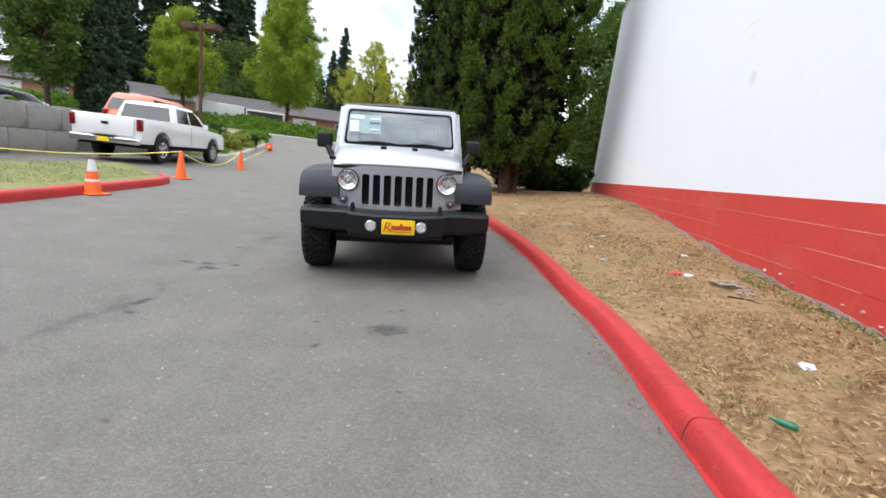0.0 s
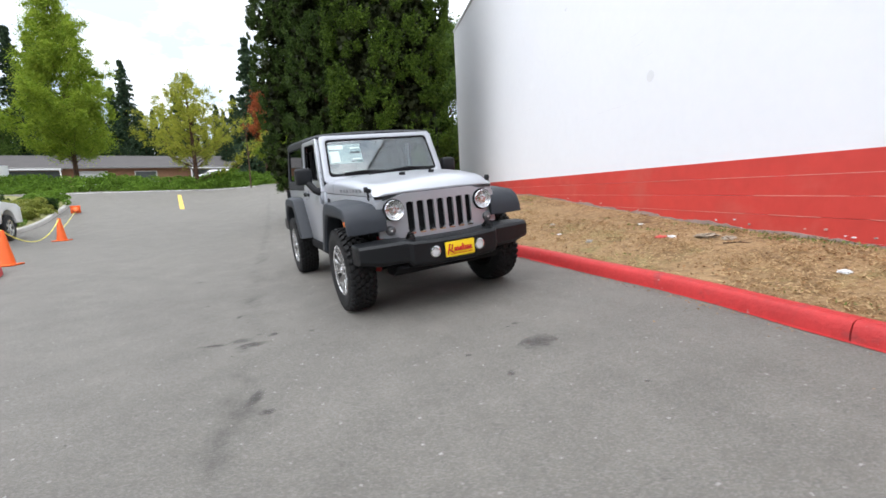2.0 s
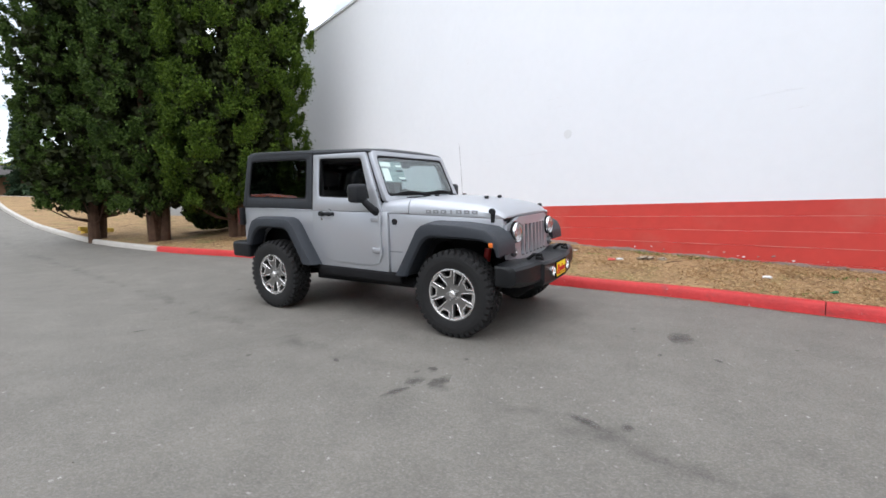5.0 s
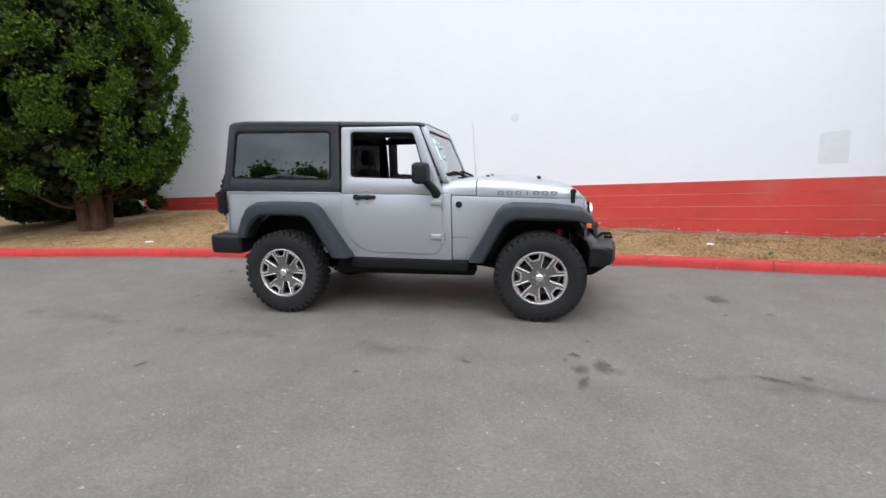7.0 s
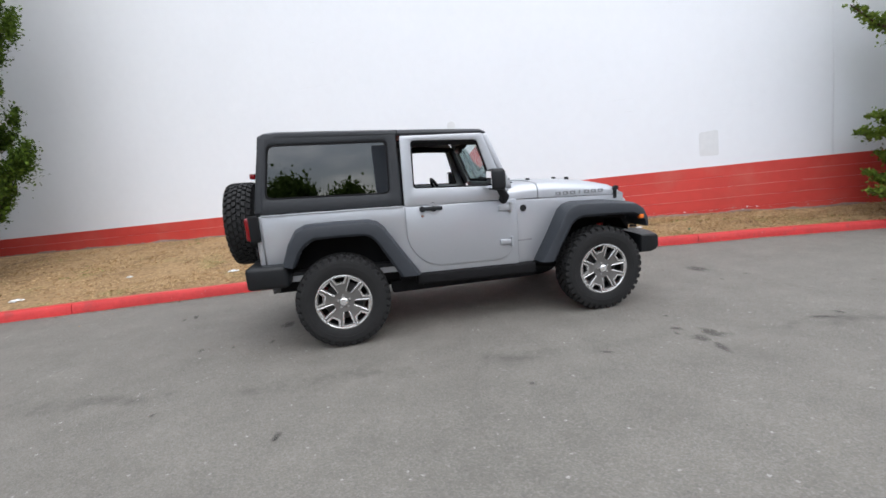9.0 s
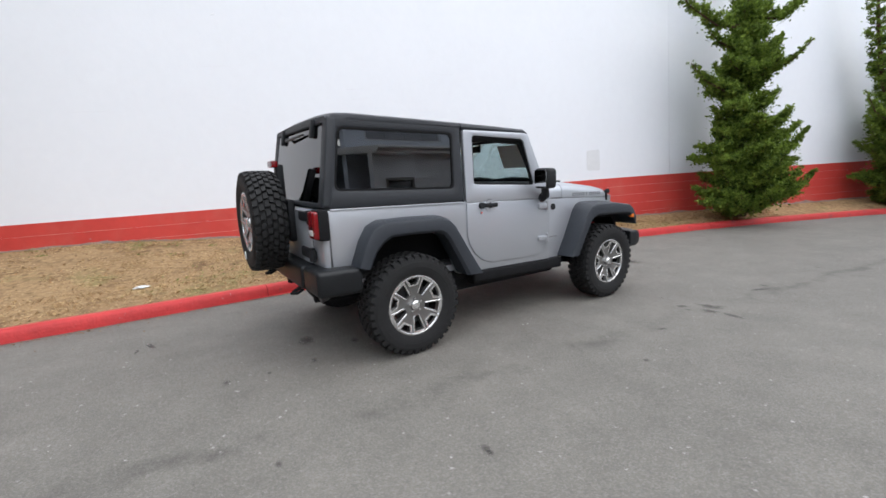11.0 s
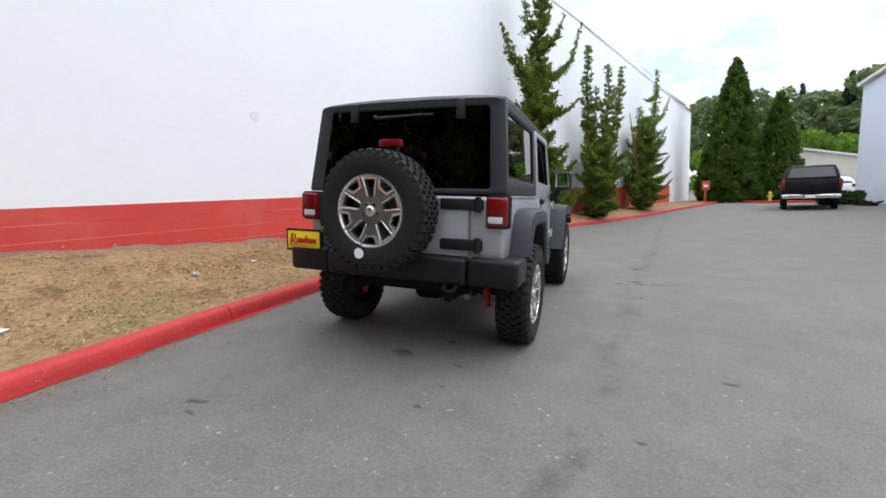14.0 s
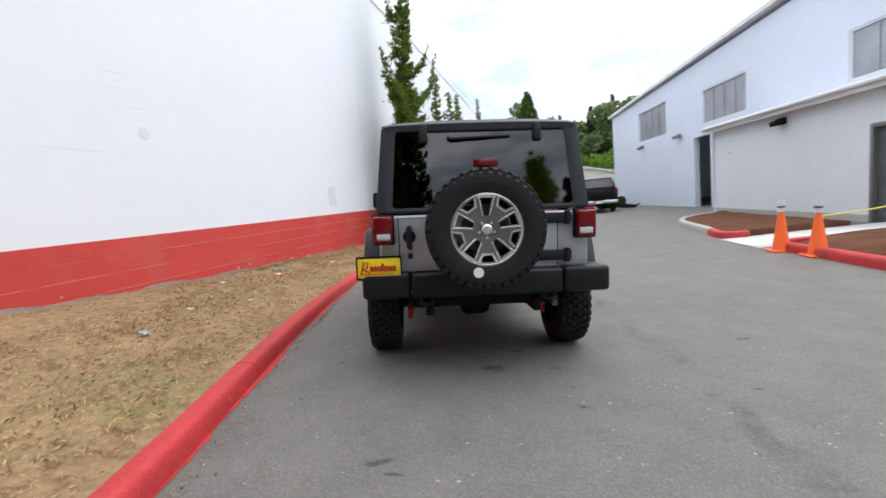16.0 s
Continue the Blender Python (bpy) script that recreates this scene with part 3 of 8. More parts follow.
def strip_z(x, y, z0, x0, x1):
    u = max(0.0, min(1.0, (x - x0) / max(0.3, x1 - x0)))
    z1 = lerp_table(BASE, y)
    bump = 0.035 * noise.noise((x * 1.1, y * 1.1, 3.0)) + 0.014 * noise.noise((x * 4.5, y * 4.5, 7.0)) + 0.006 * noise.noise((x * 14, y * 14, 1.0))
    return z0 + (z1 - z0) * (u * 0.55 + 0.45 * u * u * (3 - 2 * u)) + bump * min(1, 6 * u * (1.02 - u) + 0.15)


sv, sf = [], []
cols = 22
for i, p in enumerate(back):
    z0 = ground_z(p.x, p.y) + 0.105
    x1 = WALL_X + 0.05 if p.y < 12.9 else WALL_X + 0.05 + (p.y - 12.9) * 3
    x1 = min(x1, 26)
    for k in range(cols):
        u = k / (cols - 1)
        x = p.x + (x1 - p.x) * u
        sv.append((x, p.y, strip_z(x, p.y, z0, p.x, min(x1, 9))))
for i in range(len(back) - 1):
    for k in range(cols - 1):
        a = i * cols + k
        sf.append((a, a + 1, a + cols + 1, a + cols))
me = mesh_np("dirt_strip", np.array(sv), np.array(sf), M_DIRT)
for p in me.polygons:
    p.use_smooth = True
strip = tagged(new("dirt_strip", me), "sloping strip of dry soil and dead grass beside the wall", "dirt", kind="structure")

# ---------------------------------------------------------------- the long white wall
WALL_END, WALL_FAR = 13.0, -36.5
bm = prism([(WALL_END, -0.6), (WALL_END, 7.5), (-12, 7.5), (WALL_FAR, 6.55), (WALL_FAR, -0.9)], WALL_X, WALL_X + 0.3, "x")
wall_east = thing("wall_east", bm, M_WALLWHITE, "long white painted block wall with a red band below", "wall", kind="structure", smooth=20)
bm = prism([(WALL_X + 0.3, -0.6), (WALL_X + 0.3, 7.5), (26, 7.5), (26, -0.6)], WALL_END - 0.3, WALL_END, "y")
thing("wall_north", bm, M_WALLWHITE, "white painted end wall of the store", "wall", kind="structure", smooth=20)
bm = box(WALL_X + 0.3, 26, WALL_FAR, WALL_END - 0.3, 7.2, 7.35)
thing("roof_deck", bm, M_CONCRETE, "flat roof behind the white wall", "roof", kind="structure")
bm = prism([(WALL_END + 0.03, 7.5), (WALL_END + 0.03, 7.58), (-12, 7.58), (WALL_FAR, 6.63), (WALL_FAR, 6.55), (-12, 7.5)], WALL_X - 0.03, WALL_X + 0.33, "x")
part("coping", bm, M_TRIM2, wall_east, "pale metal coping")


def red_top(y):
    return lerp_table(((-30, 0.97), (-12, 1.15), (-6, 1.21), (14, 1.21)), y)


# painted block courses, each a little proud of the white face
for k in range(9):
    pts_lo, pts_hi = [], []
    for y in np.linspace(-29.5, WALL_END, 24):
        top = red_top(y) - 0.2 * k
        pts_hi.append((y, top))
        pts_lo.append((y, top - 0.1985))
    bm = prism(pts_hi + pts_lo[::-1], WALL_X - 0.006 - 0.0015 * (k % 3), WALL_X + 0.02, "x", w=0.002, seg=1)
    part("block_course", bm, M_WALLRED, wall_east, "red painted block course" if k == 0 else "")
# pale mortar shows in broken lines between the courses
M_MORTAR = material("pale_mortar", (0.60, 0.25, 0.21), 0.9, var=0.15, scale=12)
for k in range(1, 4):
    y = -9.0
    while y < 7.5:
        run = 0.5 + 2.2 * abs(noise.noise((y * 0.9, k * 3.0, 2.0)))
        if noise.noise((y * 0.5, k * 5.0, 8.0)) > -0.22:
            z = [red_top(y + run * q / 4) - 0.2 * k + 0.0012 for q in range(5)]
            lo_ = [(y + run * q / 4, z[q] - 0.003) for q in range(5)]
            hi_ = [(y + run * q / 4, z[q] + 0.003) for q in range(5)]
            part("mortar_line", prism(hi_ + lo_[::-1], WALL_X - 0.0098, WALL_X, "x"), M_MORTAR, wall_east)
        y += run + 0.15 + 0.5 * abs(noise.noise((y * 2.0, k, 4.0)))
# grimy footing where paint has flaked at the soil
pts_lo, pts_hi = [], []
for y in np.linspace(-29.4, WALL_END, 620):
    b = lerp_table(BASE, y)
    pts_lo.append((y, b - 0.25))
    pts_hi.append((y, b + 0.012 + 0.05 * max(0, noise.noise((y * 1.7, 0, 0)) + 0.2) + 0.03 * max(0, noise.noise((y * 8, 5, 0))) + 0.012 * noise.noise((y * 27, 9, 0))))
bm = prism(pts_hi + pts_lo[::-1], WALL_X - 0.014, WALL_X + 0.02, "x")
part("footing", bm, M_FOOTING, wall_east, "grey stained footing with flaked paint", smooth=None)

# ---------------------------------------------------------------- the silver off-roader
M_REFLECT = material("lamp_reflector", (0.70, 0.71, 0.72), 0.22, metal=0.9, var=0.4, scale=28, bump=0.8, bscale=40)
M_SMOKE = material("smoked_lens", (0.10, 0.10, 0.105), 0.15, var=0.3, scale=60, coat=0.5)
# disc colour darkened to put shade behind the wheel openings
M_DISC = material("shaded_disc", (0.05, 0.05, 0.05), 0.6, metal=0.5, var=0.2, scale=30)
M_ALLOYGREY = material("grey_alloy_face", (0.20, 0.197, 0.192), 0.32, metal=0.7, var=0.08, scale=30)
# its own frame: nose to -y, right side at -x, wheels on z = 0
jeep = empty("off_road_car", LEVEL.copy(), "silver two-door off-road car with black hardtop, parked beside the kerb", "car")
MID = 0.015


def rounded(poly, r, k=4):
    """The outline with its corners cut to arcs."""
    out = []
    n = len(poly)
    for i in range(n):
        a, b, c = Vector(poly[i - 1]), Vector(poly[i]), Vector(poly[(i + 1) % n])
        d = min(r, 0.45 * (a - b).length, 0.45 * (c - b).length)
        p, q = b + (a - b).normalized() * d, b + (c - b).normalized() * d
        for j in range(k + 1):
            t = j / k
            out.append(tuple(p * (1 - t) ** 2 + b * 2 * t * (1 - t) + q * t * t))
    return out


def fitted(bm, tumble=True):
    """The body leans in above the belt line and sits a little nose-down."""
    for v in bm.verts:
        if tumble and v.co.z > 1.14:
            v.co.x *= 1 - 0.105 * (v.co.z - 1.14)
        v.co.x += MID - 0.009 * max(0.0, v.co.y + 1.6)
        v.co.z += 0.02 * v.co.y
    return bm


def jp(name, bm, mat, parent=None, label="", tumble=True, sm=35):
    return part(name, fitted(bm, tumble), mat, parent or jeep, label, sm)


SIDES = (-1, 1)
# tub
tub_side = [(-0.42, 0.53), (-0.42, 1.14), (1.83, 1.14), (1.83, 0.71), (1.60, 0.70), (1.52, 0.83), (1.39, 0.925), (0.96, 0.93), (0.84, 0.86), (0.70, 0.55), (0.70, 0.53)]
bm = None
for s in SIDES:
    bm = prism(tub_side, s * 0.69, s * 0.77, "x", w=0.012, bm=bm)
bm = box(-0.77, 0.77, 1.775, 1.862, 0.70, 1.14, 0.03, 3, bm)
bm = box(-0.69, 0.69, -0.42, 1.775, 0.55, 0.60, 0, 1, bm)
body = jp("body", bm, M_SILVER, None, "silver metallic body tub")
jp("underbody", box(-0.42, 0.42, -1.5, -0.42, 0.45, 0.95, 0, 1, box(-0.56, 0.56, 0.55, 1.77, 0.44, 0.93, 0, 1, box(-0.685, 0.685, -0.42, 0.7, 0.46, 0.548))), M_DARK, None, "black underbody and wheel housings")

# front clip: its sides close in towards the grille


def clip_taper(bm):
    for v in bm.verts:
        s = 1 if v.co.x > 0 else -1
        v.co.x -= s * 0.125 * max(0.0, -0.42 - v.co.y) / 1.18
    return bm


clip_side = [(-0.425, 0.53), (-0.56, 0.53), (-0.72, 0.56), (-0.90, 0.88), (-1.0, 0.93), (-1.55, 0.93), (-1.595, 0.90), (-1.595, 1.095), (-0.425, 1.125)]
for s in SIDES:
    jp("front_quarter", clip_taper(prism(clip_side, s * 0.66, s * 0.745, "x", w=0.006)), M_SILVER)


def hood_section(y, w, zb, zt, crown):
    half = [(w, zb), (w, zb + 0.45 * (zt - zb)), (w - 0.012, zt - 0.045), (w - 0.04, zt - 0.014), (w - 0.10, zt), (w * 0.55, zt + crown * 0.7), (w * 0.25, zt + crown), (0, zt + crown)]
    return [(x, y, z) for x, z in half] + [(-x, y, z) for x, z in half[-2::-1]]


def hw(y):
    return 0.742 - 0.125 * (-0.42 - y) / 1.18


jp("cowl", loft([hood_section(y, hw(y), 1.13, z, 0.012) for y, z in ((-0.30, 1.225), (-0.36, 1.255), (-0.5, 1.265), (-0.646, 1.270))]), M_SILVER, tumble=False)
hood = jp("hood", loft([hood_section(y, hw(y), zb, z, c) for y, zb, z, c in ((-0.654, 1.125, 1.272, 0.02), (-0.8, 1.122, 1.268, 0.028), (-1.1, 1.114, 1.248, 0.03), (-1.35, 1.108, 1.222, 0.026), (-1.48, 1.103, 1.196, 0.02), (-1.56, 1.100, 1.160, 0.014), (-1.60, 1.098, 1.115, 0.008))]), M_SILVER, None, "silver hood with a raised centre", tumble=False)
# hood lettering as plain bars, latches, footman loops
for s in SIDES:
    for k in range(7):
        y = -0.865 - 0.078 * k
        w = hw(y) + 0.002
        if k == 3:
            b = box(s * w - 0.002, s * w + 0.002, y - 0.008, y + 0.008, 1.135, 1.168)
        else:
            b = ring_prism([(y - 0.028, 1.135), (y - 0.028, 1.168), (y + 0.028, 1.168), (y + 0.028, 1.135)], [(y - 0.013, 1.144), (y - 0.013, 1.159), (y + 0.013, 1.159), (y + 0.013, 1.144)], s * w - 0.003, s * w + 0.002)
        jp("decal_bar", b, M_BADGE, hood, "dark grey decal bar" if k == 0 else "", tumble=False)
    y = -1.50
    b = box(s * hw(y) - 0.01, s * hw(y) + 0.03, y - 0.02, y + 0.02, 1.06, 1.17, 0.01)
    b = cyl((s * hw(y), y, 1.165), (s * hw(y) + s * 0.03, y, 1.165), 0.025, bm=b)
    jp("hood_latch", b, M_PLASTIC, hood, "black rubber hood latch", tumble=False)
for x, y, z in ((-0.16, -1.22, 1.27), (0.16, -1.22, 1.27), (-0.3, -0.72, 1.285), (0.3, -0.72, 1.285)):
    jp("hood_stop", box(x - 0.03, x + 0.03, y - 0.014, y + 0.014, z - 0.012, z + 0.022, 0.007), M_PLASTIC, hood, tumble=False)

# grille with seven open slots
xs_ = [-0.615, -0.337]
for k in range(7):
    xs_ += [-0.337 + k * 0.102, -0.337 + k * 0.102 + 0.070]
xs_ = sorted(set([round(v, 4) for v in xs_ + [0.337, 0.615]]))
zs_ = [0.685, 0.735, 0.75, 1.02, 1.035, 1.105]
bm = bmesh.new()
vv = {}
for i, x in enumerate(xs_):
    for j, z in enumerate(zs_):
        ax = abs(x) / 0.615
        zz = z - (0.07 * max(0, (ax - 0.6) / 0.4) ** 2 if j == 5 else 0) + (0.05 * max(0, (ax - 0.75) / 0.25) ** 2 if j == 0 else 0)
        vv[i, j] = bm.verts.new((x * (1 if j else 0.96), -1.605 - 0.03 * (1 - ax ** 2) + 0.03 * (zz - 0.9), zz))
for i in range(len(xs_) - 1):
    for j in range(len(zs_) - 1):
        mx_ = (xs_[i] + xs_[i + 1]) / 2
        slot = abs(mx_) < 0.337 and abs(((mx_ + 0.337) % 0.102) - 0.035) < 0.034 and 1 <= j <= 3
        if slot and j == 2:
            continue
        if slot:
            a, b, c, d = vv[i, j], vv[i + 1, j], vv[i + 1, j + 1], vv[i, j + 1]
            m = bm.verts.new(((a.co + b.co) / 2 if j == 1 else (c.co + d.co) / 2) + Vector((0, 0, 0.006 if j == 1 else -0.006)))
            if j == 1:
                bm.faces.new((a, b, m)), bm.faces.new((a, m, d)), bm.faces.new((b, c, m))
            else:
                bm.faces.new((d, m, c)), bm.faces.new((a, m, d)), bm.faces.new((m, b, c))
            continue
        bm.faces.new((vv[i, j], vv[i + 1, j], vv[i + 1, j + 1], vv[i, j + 1]))
geo = bmesh.ops.extrude_face_region(bm, geom=list(bm.faces))
for v in [g for g in geo["geom"] if isinstance(g, bmesh.types.BMVert)]:
    v.co.y -= 0.024
grille = jp("grille", bm, M_SILVER, None, "silver grille with seven upright slots", tumble=False)
for k in range(7):
    x = -0.337 + k * 0.102 + 0.035
    jp("slot_liner", prism([(-1.664, 0.736), (-1.664, 0.748), (-1.618, 0.776), (-1.612, 0.736)], x - 0.030, x + 0.030, "x"), M_CHROME, grille, "bright lip of a grille slot" if k == 0 else "", tumble=False)
jp("radiator_screen", box(-0.40, 0.40, -1.575, -1.555, 0.70, 1.06), M_DARK, grille, "black mesh behind the slots", tumble=False)
for s in SIDES:
    lamp = jp("headlight", place(lathe([(0.078, 0.0), (0.090, 0.0), (0.091, -0.024), (0.087, -0.032), (0.081, -0.028)], 36, "y", True), Matrix.Translation((s * 0.463, -1.650, 0.968))), M_CHROME, None, "round headlight with a chrome ring", tumble=False)
    jp("reflector", place(lathe([(0.0, 0.0), (0.026, -0.004), (0.044, 0.002), (0.062, -0.010), (0.082, -0.020)], 36, "y"), Matrix.Translation((s * 0.463, -1.658, 0.968))), M_REFLECT, lamp, tumble=False)
    jp("lens", place(lathe([(0.0, -0.042), (0.040, -0.039), (0.083, -0.028)], 36, "y"), Matrix.Translation((s * 0.463, -1.650, 0.968))), M_LENS, lamp, tumble=False)
    jp("bulb", box(s * 0.463 - 0.012, s * 0.463 + 0.012, -1.655, -1.62, 0.935, 1.0, 0.006, 2, cyl((s * 0.463, -1.60, 0.968), (s * 0.463, -1.66, 0.968), 0.022)), M_CLEARLENS, lamp, tumble=False)
    jp("headlight_seal", place(lathe([(0.089, 0.01), (0.100, 0.01), (0.099, -0.010), (0.090, -0.012)], 36, "y", True), Matrix.Translation((s * 0.463, -1.650, 0.968))), M_DARK, lamp, "black ring round the headlight", tumble=False)
    turn = jp("turn_signal", cyl((s * 0.507, -1.61, 0.79), (s * 0.507, -1.668, 0.79), 0.046, 0.043, 28, 0.006), M_RIMDARK, None, "round smoked turn signal", tumble=False)
    jp("signal_lens", cyl((s * 0.507, -1.66, 0.79), (s * 0.507, -1.676, 0.79), 0.036, 0.026, 24, 0.004), M_SMOKE, turn, tumble=False)
    jp("signal_bulb", cyl((s * 0.507, -1.674, 0.79), (s * 0.507, -1.679, 0.79), 0.011, 0.008, 14), M_CLEARLENS, turn, tumble=False)

jp("hood_gap", tube([(0.60 * u, -1.645 + 0.035 * u * u, 1.108 - 0.085 * max(0, abs(u) - 0.55) ** 1.6) for u in [k / 10 for k in range(-10, 11)]], 0.0025, 5), M_DARK, grille, tumble=False)

# windscreen


def raked_pane(bm, y0=-0.40, slope=0.41):
    for v in bm.verts:
        v.co.y += y0 + slope * (v.co.z - 1.24)
    return bm


ws_out = rounded([(-0.735, 1.235), (-0.690, 1.765), (0.690, 1.765), (0.735, 1.235)], 0.05)
ws_in = rounded([(-0.668, 1.295), (-0.632, 1.712), (0.632, 1.712), (0.668, 1.295)], 0.05)
screen = jp("windscreen_frame", raked_pane(ring_prism(ws_out, ws_in, 0.0, 0.055, "y", w=0.008)), M_SILVER, None, "silver windscreen frame", tumble=False)
jp("windscreen_seal", raked_pane(ring_prism(rounded([(-0.672, 1.291), (-0.636, 1.716), (0.636, 1.716), (0.672, 1.291)], 0.05), rounded([(-0.645, 1.325), (-0.615, 1.692), (0.615, 1.692), (0.645, 1.325)], 0.05), 0.012, 0.02, "y")), M_DARK, screen, tumble=False)
pane = jp("windscreen_glass", raked_pane(prism(rounded([(-0.670, 1.293), (-0.634, 1.714), (0.634, 1.714), (0.670, 1.293)], 0.05), 0.014, 0.018, "y")), M_GLASS_CLEAR, screen, tumble=False)
pane.visible_shadow = False
jp("window_sticker", raked_pane(box(-0.625, -0.235, 0.0215, 0.0225, 1.435, 1.655)), M_PAPER, screen, "white price sheet behind the windscreen", tumble=False)
for x0, x1, z0, z1 in ((-0.61, -0.44, 1.60, 1.645), (-0.61, -0.50, 1.45, 1.58), (-0.36, -0.25, 1.475, 1.49), (-0.36, -0.25, 1.60, 1.62)):
    jp("sticker_print", raked_pane(box(x0, x1, 0.0130, 0.0138, z0, z1)), M_PAPERGREEN, screen, tumble=False)
for z0, z1 in ((1.55, 1.565), (1.452, 1.458)):
    jp("sticker_bar", raked_pane(box(-0.37, -0.25, 0.0126, 0.0134, z0, z1)), M_PRINT, screen, "illegible dark print", tumble=False)
for x0, x1 in ((-0.06, -0.50), (0.52, 0.08)):
    b = tube([(x0, -0.46, 1.285), (x0 - 0.1, -0.41, 1.315), (x0 - 0.2, -0.385, 1.335)], [0.016, 0.013, 0.011], 6)
    b = merge(b, tube([(x0 + 0.02, -0.395, 1.318), (x0 - 0.22, -0.378, 1.335), (x1, -0.387, 1.322)], 0.012, 6))
    b = cyl((x0, -0.46, 1.262), (x0, -0.46, 1.30), 0.02, bm=b)
    jp("wiper", b, M_DARK, None, "black wiper arm", tumble=False)
jp("cowl_vent", box(-0.45, 0.45, -0.50, -0.44, 1.274, 1.284, 0.003), M_PLASTIC, None, tumble=False)
jp("aerial", cyl((0.66, -0.50, 1.22), (0.665, -0.46, 1.93), 0.002, 0.0012, 6, bm=cyl((0.66, -0.50, 1.20), (0.66, -0.50, 1.25), 0.014)), M_PLASTIC, None, "thin black aerial", tumble=False)

# doors with their hinges, handles and mirrors
door_low = [(-0.345, 0.70), (-0.345, 1.135), (0.612, 1.135), (0.612, 0.86), (0.588, 0.775), (0.53, 0.685), (0.44, 0.618), (0.34, 0.588), (-0.23, 0.585), (-0.31, 0.615)]
win_out = rounded([(-0.362, 1.138), (-0.135, 1.742), (0.598, 1.742), (0.612, 1.138)], 0.02)
win_in = rounded([(-0.205, 1.268), (-0.085, 1.685), (0.508, 1.70), (0.520, 1.288)], 0.035)
seal_in = rounded([(-0.185, 1.280), (-0.080, 1.672), (0.496, 1.687), (0.508, 1.299)], 0.035)
for s in SIDES:
    b = prism(door_low, s * 0.70, s * 0.786, "x", w=0.012)
    b = ring_prism(win_out, win_in, s * 0.735, s * 0.782, "x", w=0.008, bm=b)
    door = jp("door", b, M_SILVER, None, "silver half-height door with its window wound down")
    jp("window_seal", ring_prism(win_in, seal_in, s * 0.742, s * 0.770, "x"), M_DARK, door)
    jp("door_trim", prism(door_low, s * 0.66, s * 0.699, "x"), M_SEAT, door)
    b = box(s * 0.790 - 0.016, s * 0.790 + 0.030, 0.28, 0.475, 1.088, 1.124, 0.01)
    b = cyl((s * 0.786, 0.462, 1.106), (s * 0.820, 0.462, 1.106), 0.026, bm=b)
    jp("door_handle", b, M_PLASTIC, door, "black door handle")
    jp("handle_cup", place(lathe([(0.030, 0.004), (0.052, 0.004), (0.055, -0.004), (0.030, -0.004)], 24, "x", True), Matrix.Translation((s * 0.789, 0.36, 1.10))), M_SILVER, door)
    jp("door_lock", cyl((s * 0.786, 0.462, 1.045), (s * 0.793, 0.462, 1.045), 0.012, seg=14), M_CHROME, door)
    # black disc that stands for the shade in the handle cup
    jp("handle_shade", cyl((s * 0.782, 0.36, 1.118), (s * 0.7885, 0.36, 1.118), 0.040, seg=22), M_DARK, door)
    for z in (1.065, 0.752):
        b = box(s * 0.786 - 0.02, s * 0.786 + 0.022, -0.355, -0.235, z - 0.024, z + 0.024, 0.008)
        b = cyl((s * 0.80, -0.352, z - 0.045), (s * 0.80, -0.352, z + 0.045), 0.016, bm=b)
        jp("door_hinge", b, M_SILVER, door, "silver exposed hinge")
    b = box(s * 0.92 - 0.09, s * 0.92 + 0.09, -0.255, -0.125, 1.235, 1.42, 0.035, 3)
    mirror = jp("side_mirror", b, M_PLASTIC, None, "black side mirror", tumble=False)
    b = tube([(s * 0.77, -0.29, 1.14), (s * 0.83, -0.29, 1.17), (s * 0.88, -0.23, 1.25)], [0.045, 0.04, 0.035], 10)
    jp("mirror_arm", b, M_PLASTIC, mirror, tumble=False)
    jp("mirror_glass", box(s * 0.92 - 0.07, s * 0.92 + 0.07, -0.126, -0.122, 1.255, 1.40, 0.0), M_MIRROR, mirror, tumble=False)
    # round badge and name bar on the quarter
    w = hw(-0.49) + 0.004
    jp("round_badge", cyl((s * w, -0.49, 1.045), (s * (w + 0.012), -0.49, 1.045), 0.030, seg=24), M_PLASTIC, None, "small round black badge")
    b = None
    for k in range(8):
        y = -0.40 - 0.0225 * k
        w = hw(y) + 0.002
        b = box(s * w - 0.003, s * w + 0.003, y - 0.008, y + 0.008, 0.737, 0.752, bm=b)
    jp("name_bar", b, M_BADGE, None, "small dark lettering")
    # A-pillar bolts
    for k in range(3):
        z = 1.22 + 0.07 * k
        jp("pillar_bolt", cyl((s * 0.745, -0.335 + 0.41 * (z - 1.24), z), (s * 0.752, -0.335 + 0.41 * (z - 1.24), z), 0.010, seg=10), M_BADGE, tumble=False)

# hardtop
for s in SIDES:
    o = rounded([(0.628, 1.152), (0.628, 1.785), (1.725, 1.805), (1.835, 1.152)], 0.03)
    i = rounded([(0.722, 1.258), (0.706, 1.712), (1.688, 1.716), (1.752, 1.272)], 0.05)
    side = jp("hardtop_side", ring_prism(o, i, s * 0.70, s * 0.775, "x", w=0.015), M_HARDTOP, None, "black hardtop side")
    i2 = rounded([(0.736, 1.272), (0.720, 1.698), (1.676, 1.702), (1.738, 1.286)], 0.05)
    jp("window_trim", ring_prism(i, i2, s * 0.755, s * 0.770, "x"), M_DARK, side)
    q = jp("quarter_glass", prism(i, s * 0.756, s * 0.760, "x"), M_GLASS_DARK, side, "dark tinted fixed quarter window")


